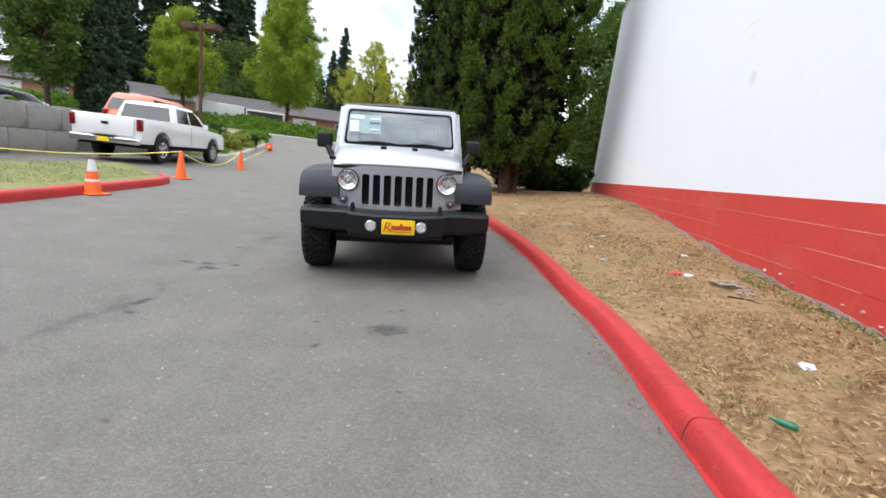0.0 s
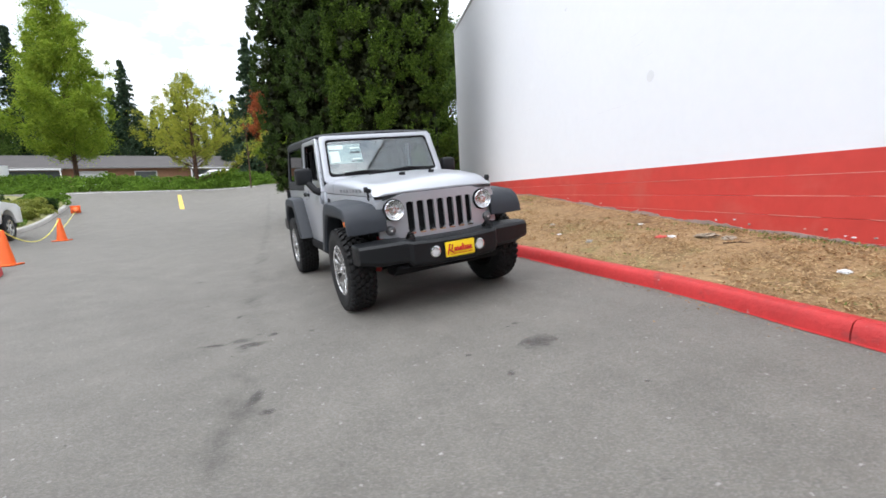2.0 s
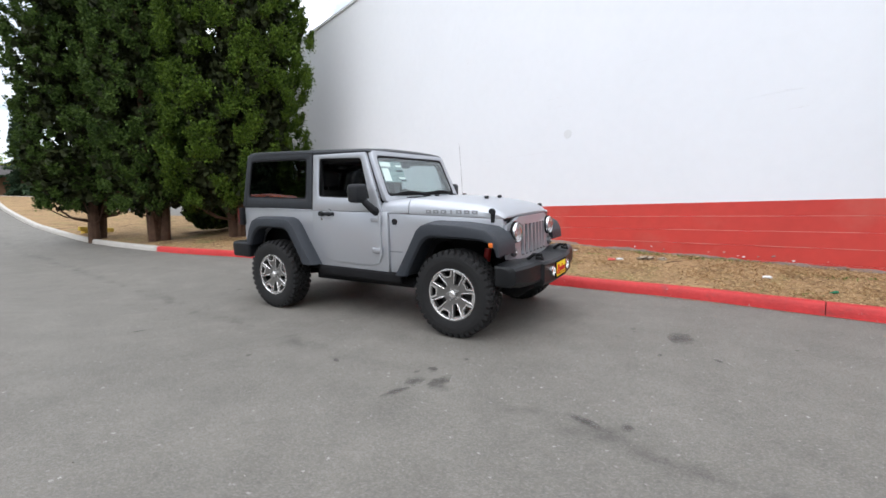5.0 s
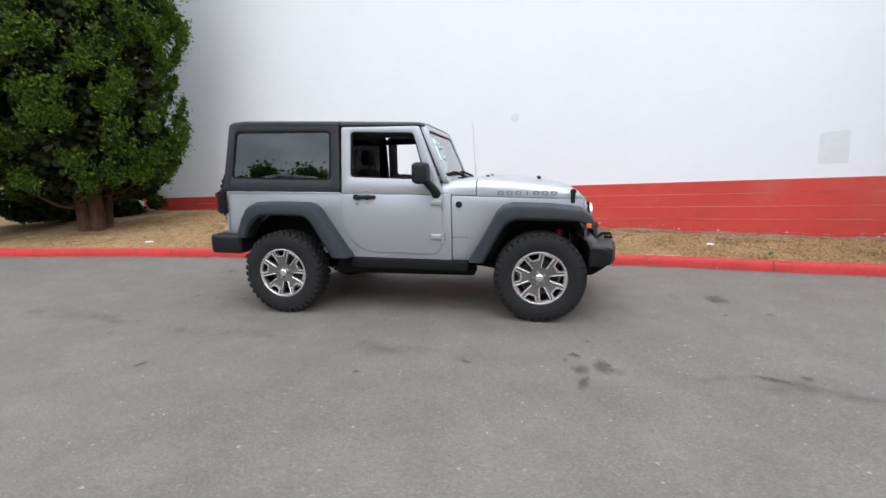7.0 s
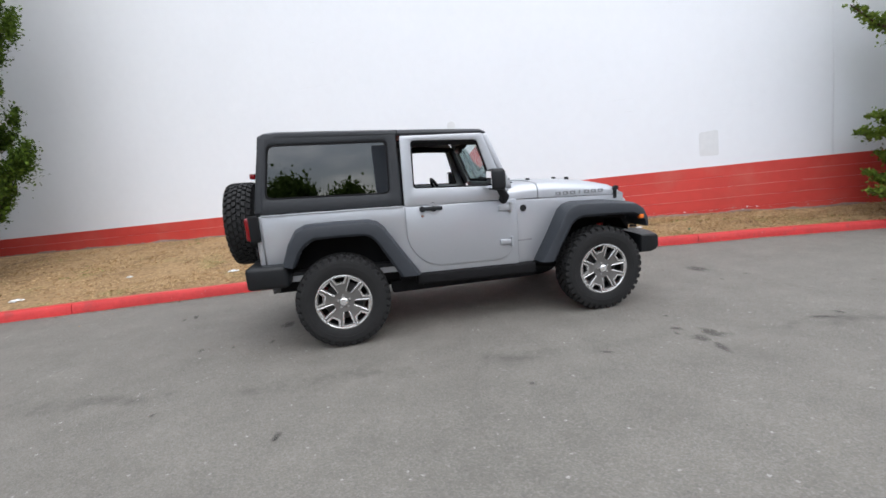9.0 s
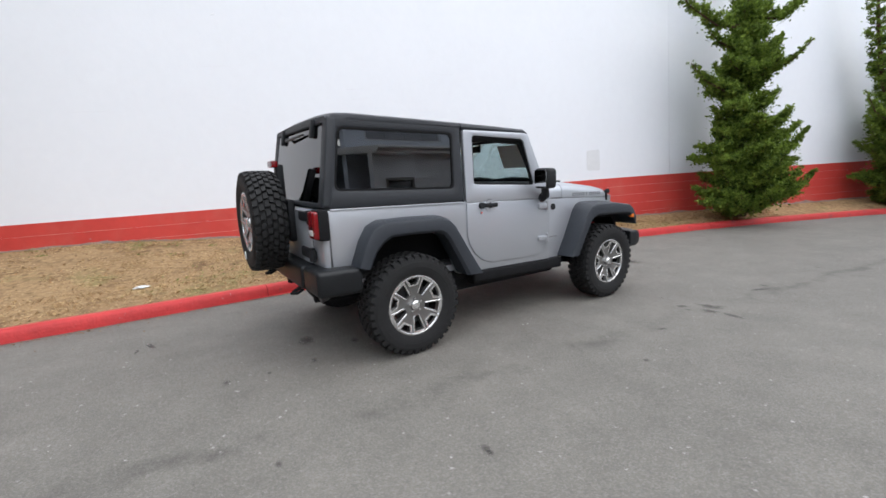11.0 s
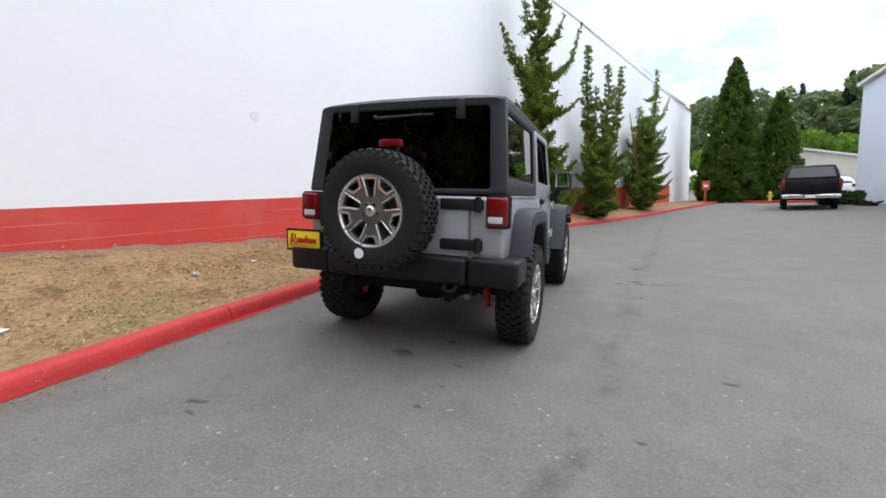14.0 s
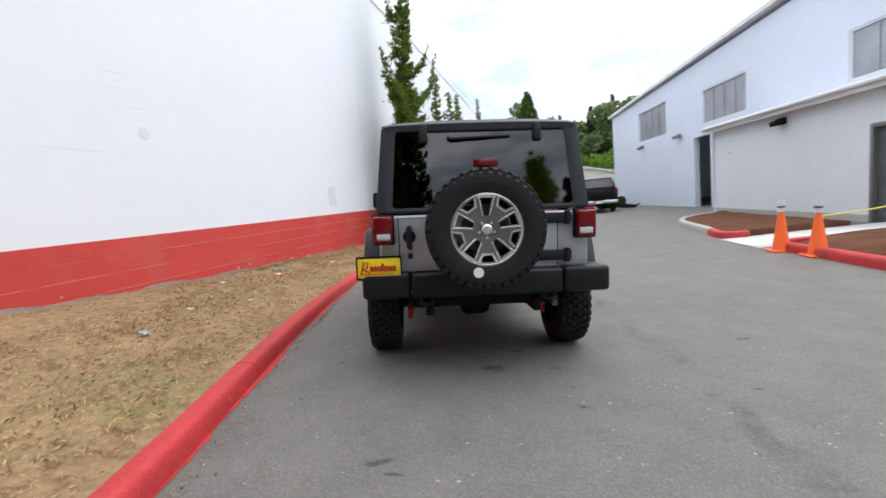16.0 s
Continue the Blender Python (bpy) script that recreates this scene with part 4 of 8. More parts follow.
def roof_section(y, w, z0, z1, crown):
    half = [(w - 0.01, z0), (w, z0 + 0.4 * (z1 - z0)), (w - 0.008, z1 - 0.012), (w - 0.035, z1), (w * 0.6, z1 + crown * 0.75), (w * 0.3, z1 + crown), (0, z1 + crown)]
    return [(x, y, z) for x, z in half] + [(-x, y, z) for x, z in half[-2::-1]]


secs = [roof_section(y, w, z0, z1, c) for y, w, z0, z1, c in ((-0.185, 0.690, 1.735, 1.762, 0.012), (-0.13, 0.716, 1.742, 1.780, 0.02), (0.3, 0.726, 1.744, 1.792, 0.026), (0.61, 0.728, 1.744, 1.799, 0.028))]
jp("roof_panel", loft(secs), M_HARDTOP, None, "black removable roof panel", tumble=False)
secs = [roof_section(y, w, z0, z1, c) for y, w, z0, z1, c in ((0.618, 0.728, 1.744, 1.800, 0.028), (1.2, 0.728, 1.744, 1.812, 0.028), (1.6, 0.726, 1.744, 1.818, 0.026), (1.70, 0.718, 1.744, 1.812, 0.022), (1.755, 0.704, 1.744, 1.790, 0.012))]
jp("hardtop_roof", loft(secs), M_HARDTOP, None, "black textured hardtop roof", tumble=False)


def rear_slope(bm):
    for v in bm.verts:
        v.co.y += 1.838 - 0.16 * (v.co.z - 1.15)
    return bm


o = rounded([(-0.782, 1.152), (-0.724, 1.792), (0.724, 1.792), (0.782, 1.152)], 0.03)
i = rounded([(-0.662, 1.190), (-0.622, 1.742), (0.622, 1.742), (0.662, 1.190)], 0.03)
rear = jp("hardtop_rear", rear_slope(ring_prism(o, i, -0.05, 0.012, "y", w=0.012)), M_HARDTOP, None, "black hardtop rear frame", tumble=False)
jp("rear_glass", rear_slope(prism(rounded([(-0.672, 1.180), (-0.632, 1.752), (0.632, 1.752), (0.672, 1.180)], 0.03), 0.0, 0.006, "y")), M_GLASS_REAR, rear, "dark tinted rear window", tumble=False)
for x in (-0.42, 0.42):
    jp("glass_hinge", rear_slope(box(x - 0.03, x + 0.03, -0.02, 0.035, 1.66, 1.795, 0.012)), M_PLASTIC, rear, tumble=False)
b = rear_slope(tube([(0.24, 0.03, 1.70), (0.22, 0.04, 1.685), (-0.22, 0.025, 1.70)], [0.016, 0.012, 0.008], 6))
jp("rear_wiper", b, M_PLASTIC, rear, "black rear wiper", tumble=False)
jp("drip_rail", rear_slope(box(-0.62, 0.62, 0.013, 0.022, 1.742, 1.752)), M_DARK, rear, tumble=False)

# tailgate, lamps, plate
gate = jp("tailgate", box(-0.53, 0.62, 1.850, 1.878, 0.735, 1.128, 0.012), M_SILVER, None, "silver side-hinged tailgate")
for z in (1.085, 0.812):
    b = box(-0.635, -0.33, 1.870, 1.902, z - 0.038, z + 0.038, 0.012)
    b = cyl((-0.60, 1.895, z - 0.05), (-0.60, 1.895, z + 0.05), 0.022, bm=b)
    jp("gate_hinge", b, M_PLASTIC, gate, "black tailgate hinge")
b = tube([(0.545, 1.88, 1.052), (0.548, 1.915, 1.045), (0.552, 1.922, 0.985), (0.548, 1.915, 0.915), (0.545, 1.88, 0.905)], [0.018, 0.021, 0.019, 0.021, 0.018], 10)
b = cyl((0.548, 1.872, 0.985), (0.548, 1.888, 0.985), 0.046, seg=24, bm=b)
b = cyl((0.545, 1.876, 0.845), (0.545, 1.900, 0.845), 0.020, seg=18, bm=b)
jp("gate_handle", b, M_PLASTIC, gate, "black tailgate handle")
for x in (-0.539, 0.625):
    jp("gate_seam", box(x - 0.003, x + 0.003, 1.858, 1.8625, 0.74, 1.125), M_DARK, gate)
for z in (1.120, 0.738):
    jp("gate_crease", box(-0.50, 0.60, 1.876, 1.882, z - 0.004, z + 0.004, 0.002), M_SILVER, gate)
for s in SIDES:
    lamp = jp("tail_light", box(s * 0.733 - 0.080, s * 0.733 + 0.080, 1.82, 1.900, 0.932, 1.148, 0.015), M_DARK, None, "square red tail light", tumble=False)
    jp("red_lens", box(s * 0.735 - 0.069, s * 0.735 + 0.069, 1.86, 1.930, 0.944, 1.136, 0.016, 3), M_TAIL, lamp, tumble=False)
    jp("reverse_lens", box(s * 0.728 - 0.048, s * 0.728 + 0.048, 1.92, 1.934, 0.968, 1.010, 0.004), M_CLEARLENS, lamp, tumble=False)
    jp("lens_rib", box(s * 0.735 - 0.06, s * 0.735 + 0.06, 1.92, 1.9335, 1.022, 1.027), M_DARK, lamp, tumble=False)


def yellow_plate(x, y, z, face):
    """A yellow dealer plate with a dark frame and red script drawn as strokes."""
    d = face * 0.006
    pl = jp("plate", box(x - 0.152, x + 0.152, y - 0.004, y + 0.004, z - 0.076, z + 0.076, 0.003), M_YELLOW, None, "yellow dealer plate with red script", tumble=False)
    o = rounded([(x - 0.160, z - 0.084), (x - 0.160, z + 0.084), (x + 0.160, z + 0.084), (x + 0.160, z - 0.084)], 0.015)
    i = rounded([(x - 0.150, z - 0.068), (x - 0.150, z + 0.070), (x + 0.150, z + 0.070), (x + 0.150, z - 0.068)], 0.012)
    jp("plate_frame", ring_prism(o, i, y - 0.006, y + 0.006, "y"), M_DARK, pl, tumble=False)
    strokes = [[(-0.128, -0.045), (-0.104, 0.045), (-0.074, 0.040), (-0.084, 0.004), (-0.112, 0.0), (-0.066, -0.036)]]
    for k in range(7):
        a = -0.06 + 0.026 * k
        strokes.append([(a, -0.024), (a + 0.008, 0.014 + 0.022 * (k == 3)), (a + 0.018, 0.010), (a + 0.014, -0.022), (a + 0.026, -0.016)])
    bm = None
    for st in strokes:
        bm = tube([(x - face * u, y + d, z + v) for u, v in [(q[0], q[1]) for q in st]], 0.0062, 5, bm)
    bm = box(x - 0.10, x + 0.12, y + d - 0.001, y + d + 0.001, z - 0.046, z - 0.041, bm=bm)
    jp("script_stroke", bm, M_SCRIPT, pl, tumble=False)
    return pl


yellow_plate(0.768, 1.955, 0.775, 1)
jp("plate_bracket", box(0.62, 0.90, 1.90, 1.948, 0.72, 0.84, 0.01), M_PLASTIC, None, tumble=False)
yellow_plate(0.02, -1.928, 0.588, -1)

# bumpers
bm = None
for s in SIDES:
    b = box(min(s * 0.55, s * 0.895), max(s * 0.55, s * 0.895), 1.63, 1.965, 0.545, 0.735, 0.035, 3)
    jp("bumper_end", b, M_BUMPER, None, "black plastic rear bumper end", tumble=False)
rb = jp("rear_bumper", box(-0.545, 0.545, 1.80, 1.975, 0.545, 0.728, 0.028, 3), M_BUMPER, None, "black plastic rear bumper", tumble=False)


def bump_section(x, y0, y1, z0, z1):
    d = (y1 - y0)
    return [(x, y0, z0 + 0.05), (x, y0, z1 - 0.03), (x, y0 + 0.02, z1 - 0.008), (x, y0 + 0.06, z1), (x, y1, z1), (x, y1, z0), (x, y0 + 0.08, z0), (x, y0 + 0.02, z0 + 0.02)]


secs = [bump_section(*q) for q in ((-0.878, -1.77, -1.63, 0.56, 0.70), (-0.865, -1.81, -1.62, 0.54, 0.715), (-0.70, -1.865, -1.62, 0.515, 0.722), (-0.45, -1.885, -1.62, 0.505, 0.722), (-0.42, -1.910, -1.62, 0.47, 0.712), (-0.2, -1.922, -1.62, 0.455, 0.700), (0.2, -1.922, -1.62, 0.455, 0.700), (0.42, -1.910, -1.62, 0.47, 0.712), (0.45, -1.885, -1.62, 0.505, 0.722), (0.70, -1.865, -1.62, 0.515, 0.722), (0.865, -1.81, -1.62, 0.54, 0.715), (0.878, -1.77, -1.63, 0.56, 0.70))]
fb = jp("front_bumper", loft(secs), M_BUMPER, None, "black plastic front bumper", tumble=False, sm=25)
jp("air_dam", prism([(-1.82, 0.47), (-1.70, 0.39), (-1.55, 0.39), (-1.55, 0.50), (-1.8, 0.50)], -0.55, 0.55, "x", w=0.01), M_DARK, fb, tumble=False)
for s in SIDES:
    fog = jp("fog_lamp", place(lathe([(0.036, 0.0), (0.050, 0.0), (0.050, -0.02), (0.040, -0.024)], 28, "y", True), Matrix.Translation((s * 0.225, -1.915, 0.592))), M_CHROME, fb, "small round fog lamp", tumble=False)
    jp("fog_lens", place(lathe([(0.0, -0.016), (0.03, -0.014), (0.043, -0.006)], 28, "y"), Matrix.Translation((s * 0.225, -1.915, 0.592))), M_CLEARLENS, fb, tumble=False)
    jp("tow_hook", tube([(s * 0.40, -1.74, 0.715), (s * 0.40, -1.80, 0.765), (s * 0.40, -1.87, 0.765), (s * 0.40, -1.89, 0.73), (s * 0.40, -1.82, 0.735)], 0.015, 8), M_DARK, fb, "black tow hook", tumble=False)
    jp("tow_hook", tube([(s * 0.48, 1.95, 0.54), (s * 0.48, 2.0, 0.515), (s * 0.44, 2.03, 0.51), (s * 0.40, 2.0, 0.515), (s * 0.40, 1.95, 0.54)], 0.013, 8), M_DARK, rb, tumble=False)

# wheel arch flares and rock rails
f_out = [(-0.570, 0.545), (-0.69, 0.74), (-0.835, 1.005), (-0.89, 1.055), (-0.975, 1.078), (-1.30, 1.070), (-1.565, 1.038), (-1.640, 0.985), (-1.680, 0.89), (-1.684, 0.80)]
f_in = [(-0.725, 0.545), (-0.80, 0.69), (-0.905, 0.870), (-0.955, 0.912), (-1.01, 0.930), (-1.30, 0.930), (-1.515, 0.925), (-1.575, 0.905), (-1.635, 0.86), (-1.655, 0.80)]
r_out = [(0.515, 0.545), (0.64, 0.73), (0.805, 0.985), (0.86, 1.036), (0.93, 1.058), (1.20, 1.062), (1.46, 1.055), (1.545, 1.015), (1.61, 0.91), (1.675, 0.735)]
r_in = [(0.705, 0.545), (0.77, 0.66), (0.885, 0.860), (0.925, 0.905), (0.975, 0.928), (1.20, 0.932), (1.385, 0.926), (1.45, 0.890), (1.515, 0.825), (1.575, 0.705)]
for s in SIDES:
    for a, b, x0, xe in ((f_out, f_in, 0.55, 0.908), (r_out, r_in, 0.74, 0.912)):
        n = len(a)
        bm = bmesh.new()
        lay = []
        for x, k in ((x0, 0.06), (x0 + 0.6 * (xe - x0), 0.14), (xe - 0.035, 0.36), (xe - 0.008, 0.5), (xe, 0.8)):
            lay.append([bm.verts.new((s * x, p[0] + (q[0] - p[0]) * k * 0.35, p[1] + (q[1] - p[1]) * k * 0.35)) for p, q in zip(a, b)])
        for x, k in ((xe, 0.85), (xe - 0.02, 1.0), (x0, 1.0)):
            lay.append([bm.verts.new((s * x, p[0] + (q[0] - p[0]) * k, p[1] + (q[1] - p[1]) * k)) for p, q in zip(a, b)])
        m = len(lay)
        for i in range(m):
            for j in range(n - 1):
                bm.faces.new((lay[i][j], lay[i][j + 1], lay[(i + 1) % m][j + 1], lay[(i + 1) % m][j]))
        bm.faces.new([l[0] for l in lay])
        bm.faces.new([l[-1] for l in lay])
        jp("wheel_flare", bm, M_FLARE, None, "dark grey plastic wheel arch flare", tumble=False, sm=40)
    jp("side_marker", box(s * 0.888 - 0.024, s * 0.888 + 0.024, -1.628, -1.585, 0.876, 0.918, 0.008), M_AMBER, None, "amber side marker", tumble=False)
    jp("rock_rail", box(min(s * 0.68, s * 0.790), max(s * 0.68, s * 0.790), -0.58, 0.56, 0.428, 0.535, 0.022, 3, box(min(s * 0.60, s * 0.72), max(s * 0.60, s * 0.72), -0.50, 0.50, 0.40, 0.45)), M_DARK, None, "black rock rail", tumble=False)
    jp("belt_bead", box(s * 0.774 - 0.006, s * 0.774 + 0.006, 0.62, 1.80, 1.134, 1.148, 0.004), M_SILVER, tumble=False)
    jp("arch_liner", prism([(-0.73, 0.56), (-0.91, 0.88), (-1.0, 0.925), (-1.55, 0.92), (-1.60, 0.80), (-1.60, 0.75), (-1.5, 0.88), (-1.02, 0.88), (-0.95, 0.84), (-0.79, 0.56)], s * 0.40, s * 0.70, "x"), M_DARK, tumble=False)

# running gear
for y in (-1.212, 1.212):
    b = cyl((-0.70, y, 0.40), (0.72, y, 0.40), 0.045)
    b = cyl((0.10 if y < 0 else -0.12, y - 0.02, 0.40), (0.34 if y < 0 else 0.12, y + 0.02, 0.40), 0.13, w=0.05, bm=b)
    part("axle", b, M_DARK, jeep)
b = None
for s in SIDES:
    b = box(s * 0.40 - 0.03, s * 0.40 + 0.03, -1.62, 1.85, 0.43, 0.53, 0.01, 2, b)
b = box(-0.35, 0.35, -0.4, 0.35, 0.36, 0.46, 0.03, 2, b)
part("chassis", b, M_DARK, jeep, "black ladder frame")
for s in SIDES:
    part("frame_rail", box(s * 0.52 - 0.10, s * 0.52 + 0.10, -0.62, 0.78, 0.345, 0.46, 0.02, 2), M_DARK, jeep)
part("skid_plate", box(-0.34, 0.30, -0.55, 0.45, 0.315, 0.40, 0.03, 2, box(-0.10, 0.50, 0.50, 1.02, 0.33, 0.50, 0.04, 2)), M_DARK, jeep, "black transmission and tank skid plates")
part("drive_shaft", cyl((0.02, 0.40, 0.40), (0.0, 1.15, 0.40), 0.035), M_DARK, jeep)
part("drive_shaft", cyl((0.10, -0.45, 0.40), (0.20, -1.15, 0.40), 0.030), M_DARK, jeep)
part("front_crossmember", box(-0.45, 0.45, -1.60, -1.40, 0.36, 0.50, 0.03, 2, tube([(-0.62, -1.30, 0.38), (0.0, -1.36, 0.37), (0.60, -1.30, 0.40)], 0.022, 8)), M_DARK, jeep)
part("muffler", cyl((-0.42, 1.62, 0.55), (0.42, 1.62, 0.55), 0.085, seg=24, w=0.03), M_DARK, jeep)
part("exhaust_pipe", tube([(-0.42, 1.62, 0.55), (-0.52, 1.70, 0.52), (-0.54, 1.84, 0.48)], 0.026, 10), M_RIMDARK, jeep)
for s in SIDES:
    part("shock_absorber", cyl((s * 0.56, 1.38, 0.36), (s * 0.50, 1.44, 0.74), 0.032, bm=cyl((s * 0.56, 1.38, 0.36), (s * 0.57, 1.37, 0.30), 0.02)), M_REDSHOCK, jeep, "red shock absorber")
    part("shock_absorber", cyl((s * 0.56, -1.36, 0.36), (s * 0.50, -1.40, 0.78), 0.032), M_REDSHOCK, jeep, "red shock absorber")
    part("control_arm", cyl((s * 0.47, -1.18, 0.36), (s * 0.42, -0.42, 0.47), 0.03), M_DARK, jeep)
    part("control_arm", cyl((s * 0.47, 1.18, 0.36), (s * 0.42, 0.48, 0.47), 0.03), M_DARK, jeep)

# wheels: outer face at -x
R_T = 0.402
prof = [(0.222, -0.100), (0.235, -0.122), (0.27, -0.134), (0.325, -0.136), (0.360, -0.128), (0.374, -0.112), (0.380, -0.09), (0.380, 0.09), (0.374, 0.112), (0.360, 0.128), (0.325, 0.136), (0.27, 0.134), (0.235, 0.122), (0.222, 0.100)]
bm = lathe(prof, 60, "x", True)
tread = bmesh.new()
NB = 38
for k in range(NB):
    a0 = 2 * math.pi * k / NB
    for x, wx, wa, ph, dr in ((-0.108, 0.034, 0.037, 0.0, 0.003), (-0.064, 0.036, 0.042, 0.5, 0.003), (-0.021, 0.034, 0.042, 0.1, 0.004), (0.021, 0.034, 0.042, 0.6, 0.004), (0.064, 0.036, 0.042, 0.15, 0.003), (0.108, 0.034, 0.037, 0.55, 0.003)):
        b = box(x - wx / 2, x + wx / 2, -wa / 2, wa / 2, R_T - 0.030, R_T + dr - 0.004)
        for v in b.verts:
            v.co.y += 0.25 * (v.co.x - x) * (1 if x < 0 else -1)
            if abs(x) > 0.09 and v.co.z > R_T - 0.02 and abs(v.co.x) > 0.1:
                v.co.z -= 0.012
        merge(tread, place(b, pose(0, 0, 0, math.degrees(a0) + ph * 360 / NB, 0, 0)))
    for sx in (-1, 1):
        b = box(sx * 0.112 - 0.013, sx * 0.112 + 0.013, -0.0175, 0.0175, R_T - 0.060, R_T - 0.012)
        for v in b.verts:
            if v.co.z < R_T - 0.04:
                v.co.x += sx * 0.008
        merge(tread, place(b, pose(0, 0, 0, math.degrees(a0) + (0.0 if sx < 0 else 0.55) * 360 / NB, 0, 0)))
merge(bm, tread)
for v in bm.verts:
    r = math.hypot(v.co.y, v.co.z)
    v.co.x *= 0.94
    if r < 0.28:
        v.co.y, v.co.z = v.co.y * (1 + 0.052 * (0.28 - r) / 0.06), v.co.z * (1 + 0.052 * (0.28 - r) / 0.06)
bm = lathe([(0.300, -0.1285), (0.302, -0.1300), (0.345, -0.1285), (0.347, -0.1265)], 60, "x", False, bm)
tyre_me = link_mesh("tyre", bm, M_RUBBER, 30)
# raised sidewall bars
bm = lathe([(0.244, -0.085), (0.240, -0.106), (0.228, -0.112), (0.222, -0.104), (0.210, -0.075), (0.198, 0.09), (0.215, 0.095), (0.236, 0.095)], 48, "x", False)
# barrel coloured black so that the openings look shaded
barrel_me = link_mesh("wheel", bm, M_DARK, 40)
bm = lathe([(0.218, -0.096), (0.222, -0.110), (0.228, -0.116), (0.238, -0.114), (0.242, -0.104), (0.234, -0.098)], 48, "x", True)
lip_me = link_mesh("rim_lip", bm, M_RIM, 40)


def in_window(u, v):
    """Whether a point of the wheel face lies in a wedge-shaped opening; u outwards, v across."""
    return 0.086 < u < 0.196 and abs(v) < 0.017 + 0.20 * (u - 0.086)


def in_notch(u, v):
    return 0.160 < u < 0.205 and abs(v) < 0.026 + 0.52 * (u - 0.160)


def dished(v):
    """The face falls back towards the hub."""
    v.co.x += 0.024 * (1 - (math.hypot(v.co.y, v.co.z) / 0.214) ** 2)


bm = bmesh.new()
NA = 240
radii = [0.03, 0.06, 0.080, 0.086, 0.098, 0.110, 0.122, 0.134, 0.146, 0.154, 0.160, 0.168, 0.178, 0.188, 0.196, 0.205, 0.216]
grid = [[bm.verts.new((-0.086 - 0.022 * (r / 0.214) ** 2 + 0.012 * max(0, 1 - r / 0.08), r * math.cos(2 * math.pi * k / NA), r * math.sin(2 * math.pi * k / NA))) for r in radii] for k in range(NA)]
for k in range(NA):
    for j in range(len(radii) - 1):
        r = (radii[j] + radii[j + 1]) / 2
        a = 2 * math.pi * (k + 0.5) / NA
        cut = False
        for q in range(5):
            d = a - (math.pi / 2 + 2 * math.pi * q / 5)
            if math.cos(d) > 0 and in_window(r * math.cos(d), r * math.sin(d)):
                cut = True
            d += math.pi / 5
            if math.cos(d) > 0 and in_notch(r * math.cos(d), r * math.sin(d)):
                cut = True
        if not cut:
            bm.faces.new((grid[k][j], grid[(k + 1) % NA][j], grid[(k + 1) % NA][j + 1], grid[k][j + 1]))
bmesh.ops.delete(bm, geom=[v for v in bm.verts if not v.link_faces], context="VERTS")
g_ = bmesh.ops.extrude_face_region(bm, geom=list(bm.faces))
for v in g_["geom"]:
    if isinstance(v, bmesh.types.BMVert):
        v.co.x += 0.035
for v in bm.verts:
    v.co.y, v.co.z = v.co.y * 1.05, v.co.z * 1.05
face_me = link_mesh("wheel_face", bm, M_ALLOYGREY, 30)
# machined ridges: one down each flank of an opening, and a bracket round each notch
b = None
for q in (-1, 1):
    b = prism([(q * 0.0155, 0.082), (q * 0.041, 0.199), (q * 0.058, 0.207), (q * 0.050, 0.186), (q * 0.030, 0.092)], -0.114, -0.080, "x", w=0.003, seg=1, bm=b)
b = prism([(-0.041, 0.197), (-0.052, 0.206), (0.0, 0.214), (0.052, 0.206), (0.041, 0.197)], -0.112, -0.080, "x", bm=b)
for v in b.verts:
    v.co.y, v.co.z = v.co.y * 1.05, v.co.z * 1.05
    dished(v)
window_edge_me = link_mesh("machined_edge", b, M_RIM, 30)
b = prism([(-0.068, 0.210), (-0.050, 0.205), (-0.026, 0.161), (0.026, 0.161), (0.050, 0.205), (0.068, 0.210), (0.036, 0.148), (-0.036, 0.148)], -0.115, -0.080, "x")
for v in b.verts:
    v.co.y, v.co.z = v.co.y * 1.05, v.co.z * 1.05
    dished(v)
notch_edge_me = link_mesh("machined_edge", b, M_RIM, 30)
bm = lathe([(0.0, -0.116), (0.024, -0.114), (0.036, -0.105), (0.040, -0.080), (0.040, -0.06)], 32, "x")
cap_me = link_mesh("hub_cap", bm, M_RIM, 30)
bm = cyl((-0.100, 0, 0), (-0.07, 0, 0), 0.0095, seg=6)
lug_me = link_mesh("lug_nut", bm, M_CHROME, 20)
bm = cyl((-0.035, 0, 0), (-0.02, 0, 0), 0.165, seg=32, bm=cyl((-0.03, 0, 0), (0.08, 0, 0), 0.09, seg=20))
disc_me = link_mesh("brake_disc", bm, M_DISC, 30)


def wheel(m, label):
    root = new("wheel", barrel_me)
    root.parent = jeep
    root.matrix_basis = m
    tagged(root, label)
    for name, me, lab in (("tyre", tyre_me, "black knobbly off-road tyre"), ("rim_lip", lip_me, ""), ("wheel_face", face_me, "grey five-spoke alloy face"), ("hub_cap", cap_me, ""), ("brake_disc", disc_me, "")):
        ob = new(name, me)
        ob.parent = root
        tagged(ob, lab)
    for k in range(5):
        for me, off in ((window_edge_me, 0), (notch_edge_me, 36)):
            ob = new("machined_edge", me)
            ob.parent = root
            ob.matrix_basis = pose(0, 0, 0, 72 * k + off, 0, 0)
        ob = new("lug_nut", lug_me)
        ob.parent = root
        a = radians(72 * k + 36)
        ob.matrix_basis = pose(0, 0.052 * math.cos(a + 1.57), 0.052 * math.sin(a + 1.57))
    return root


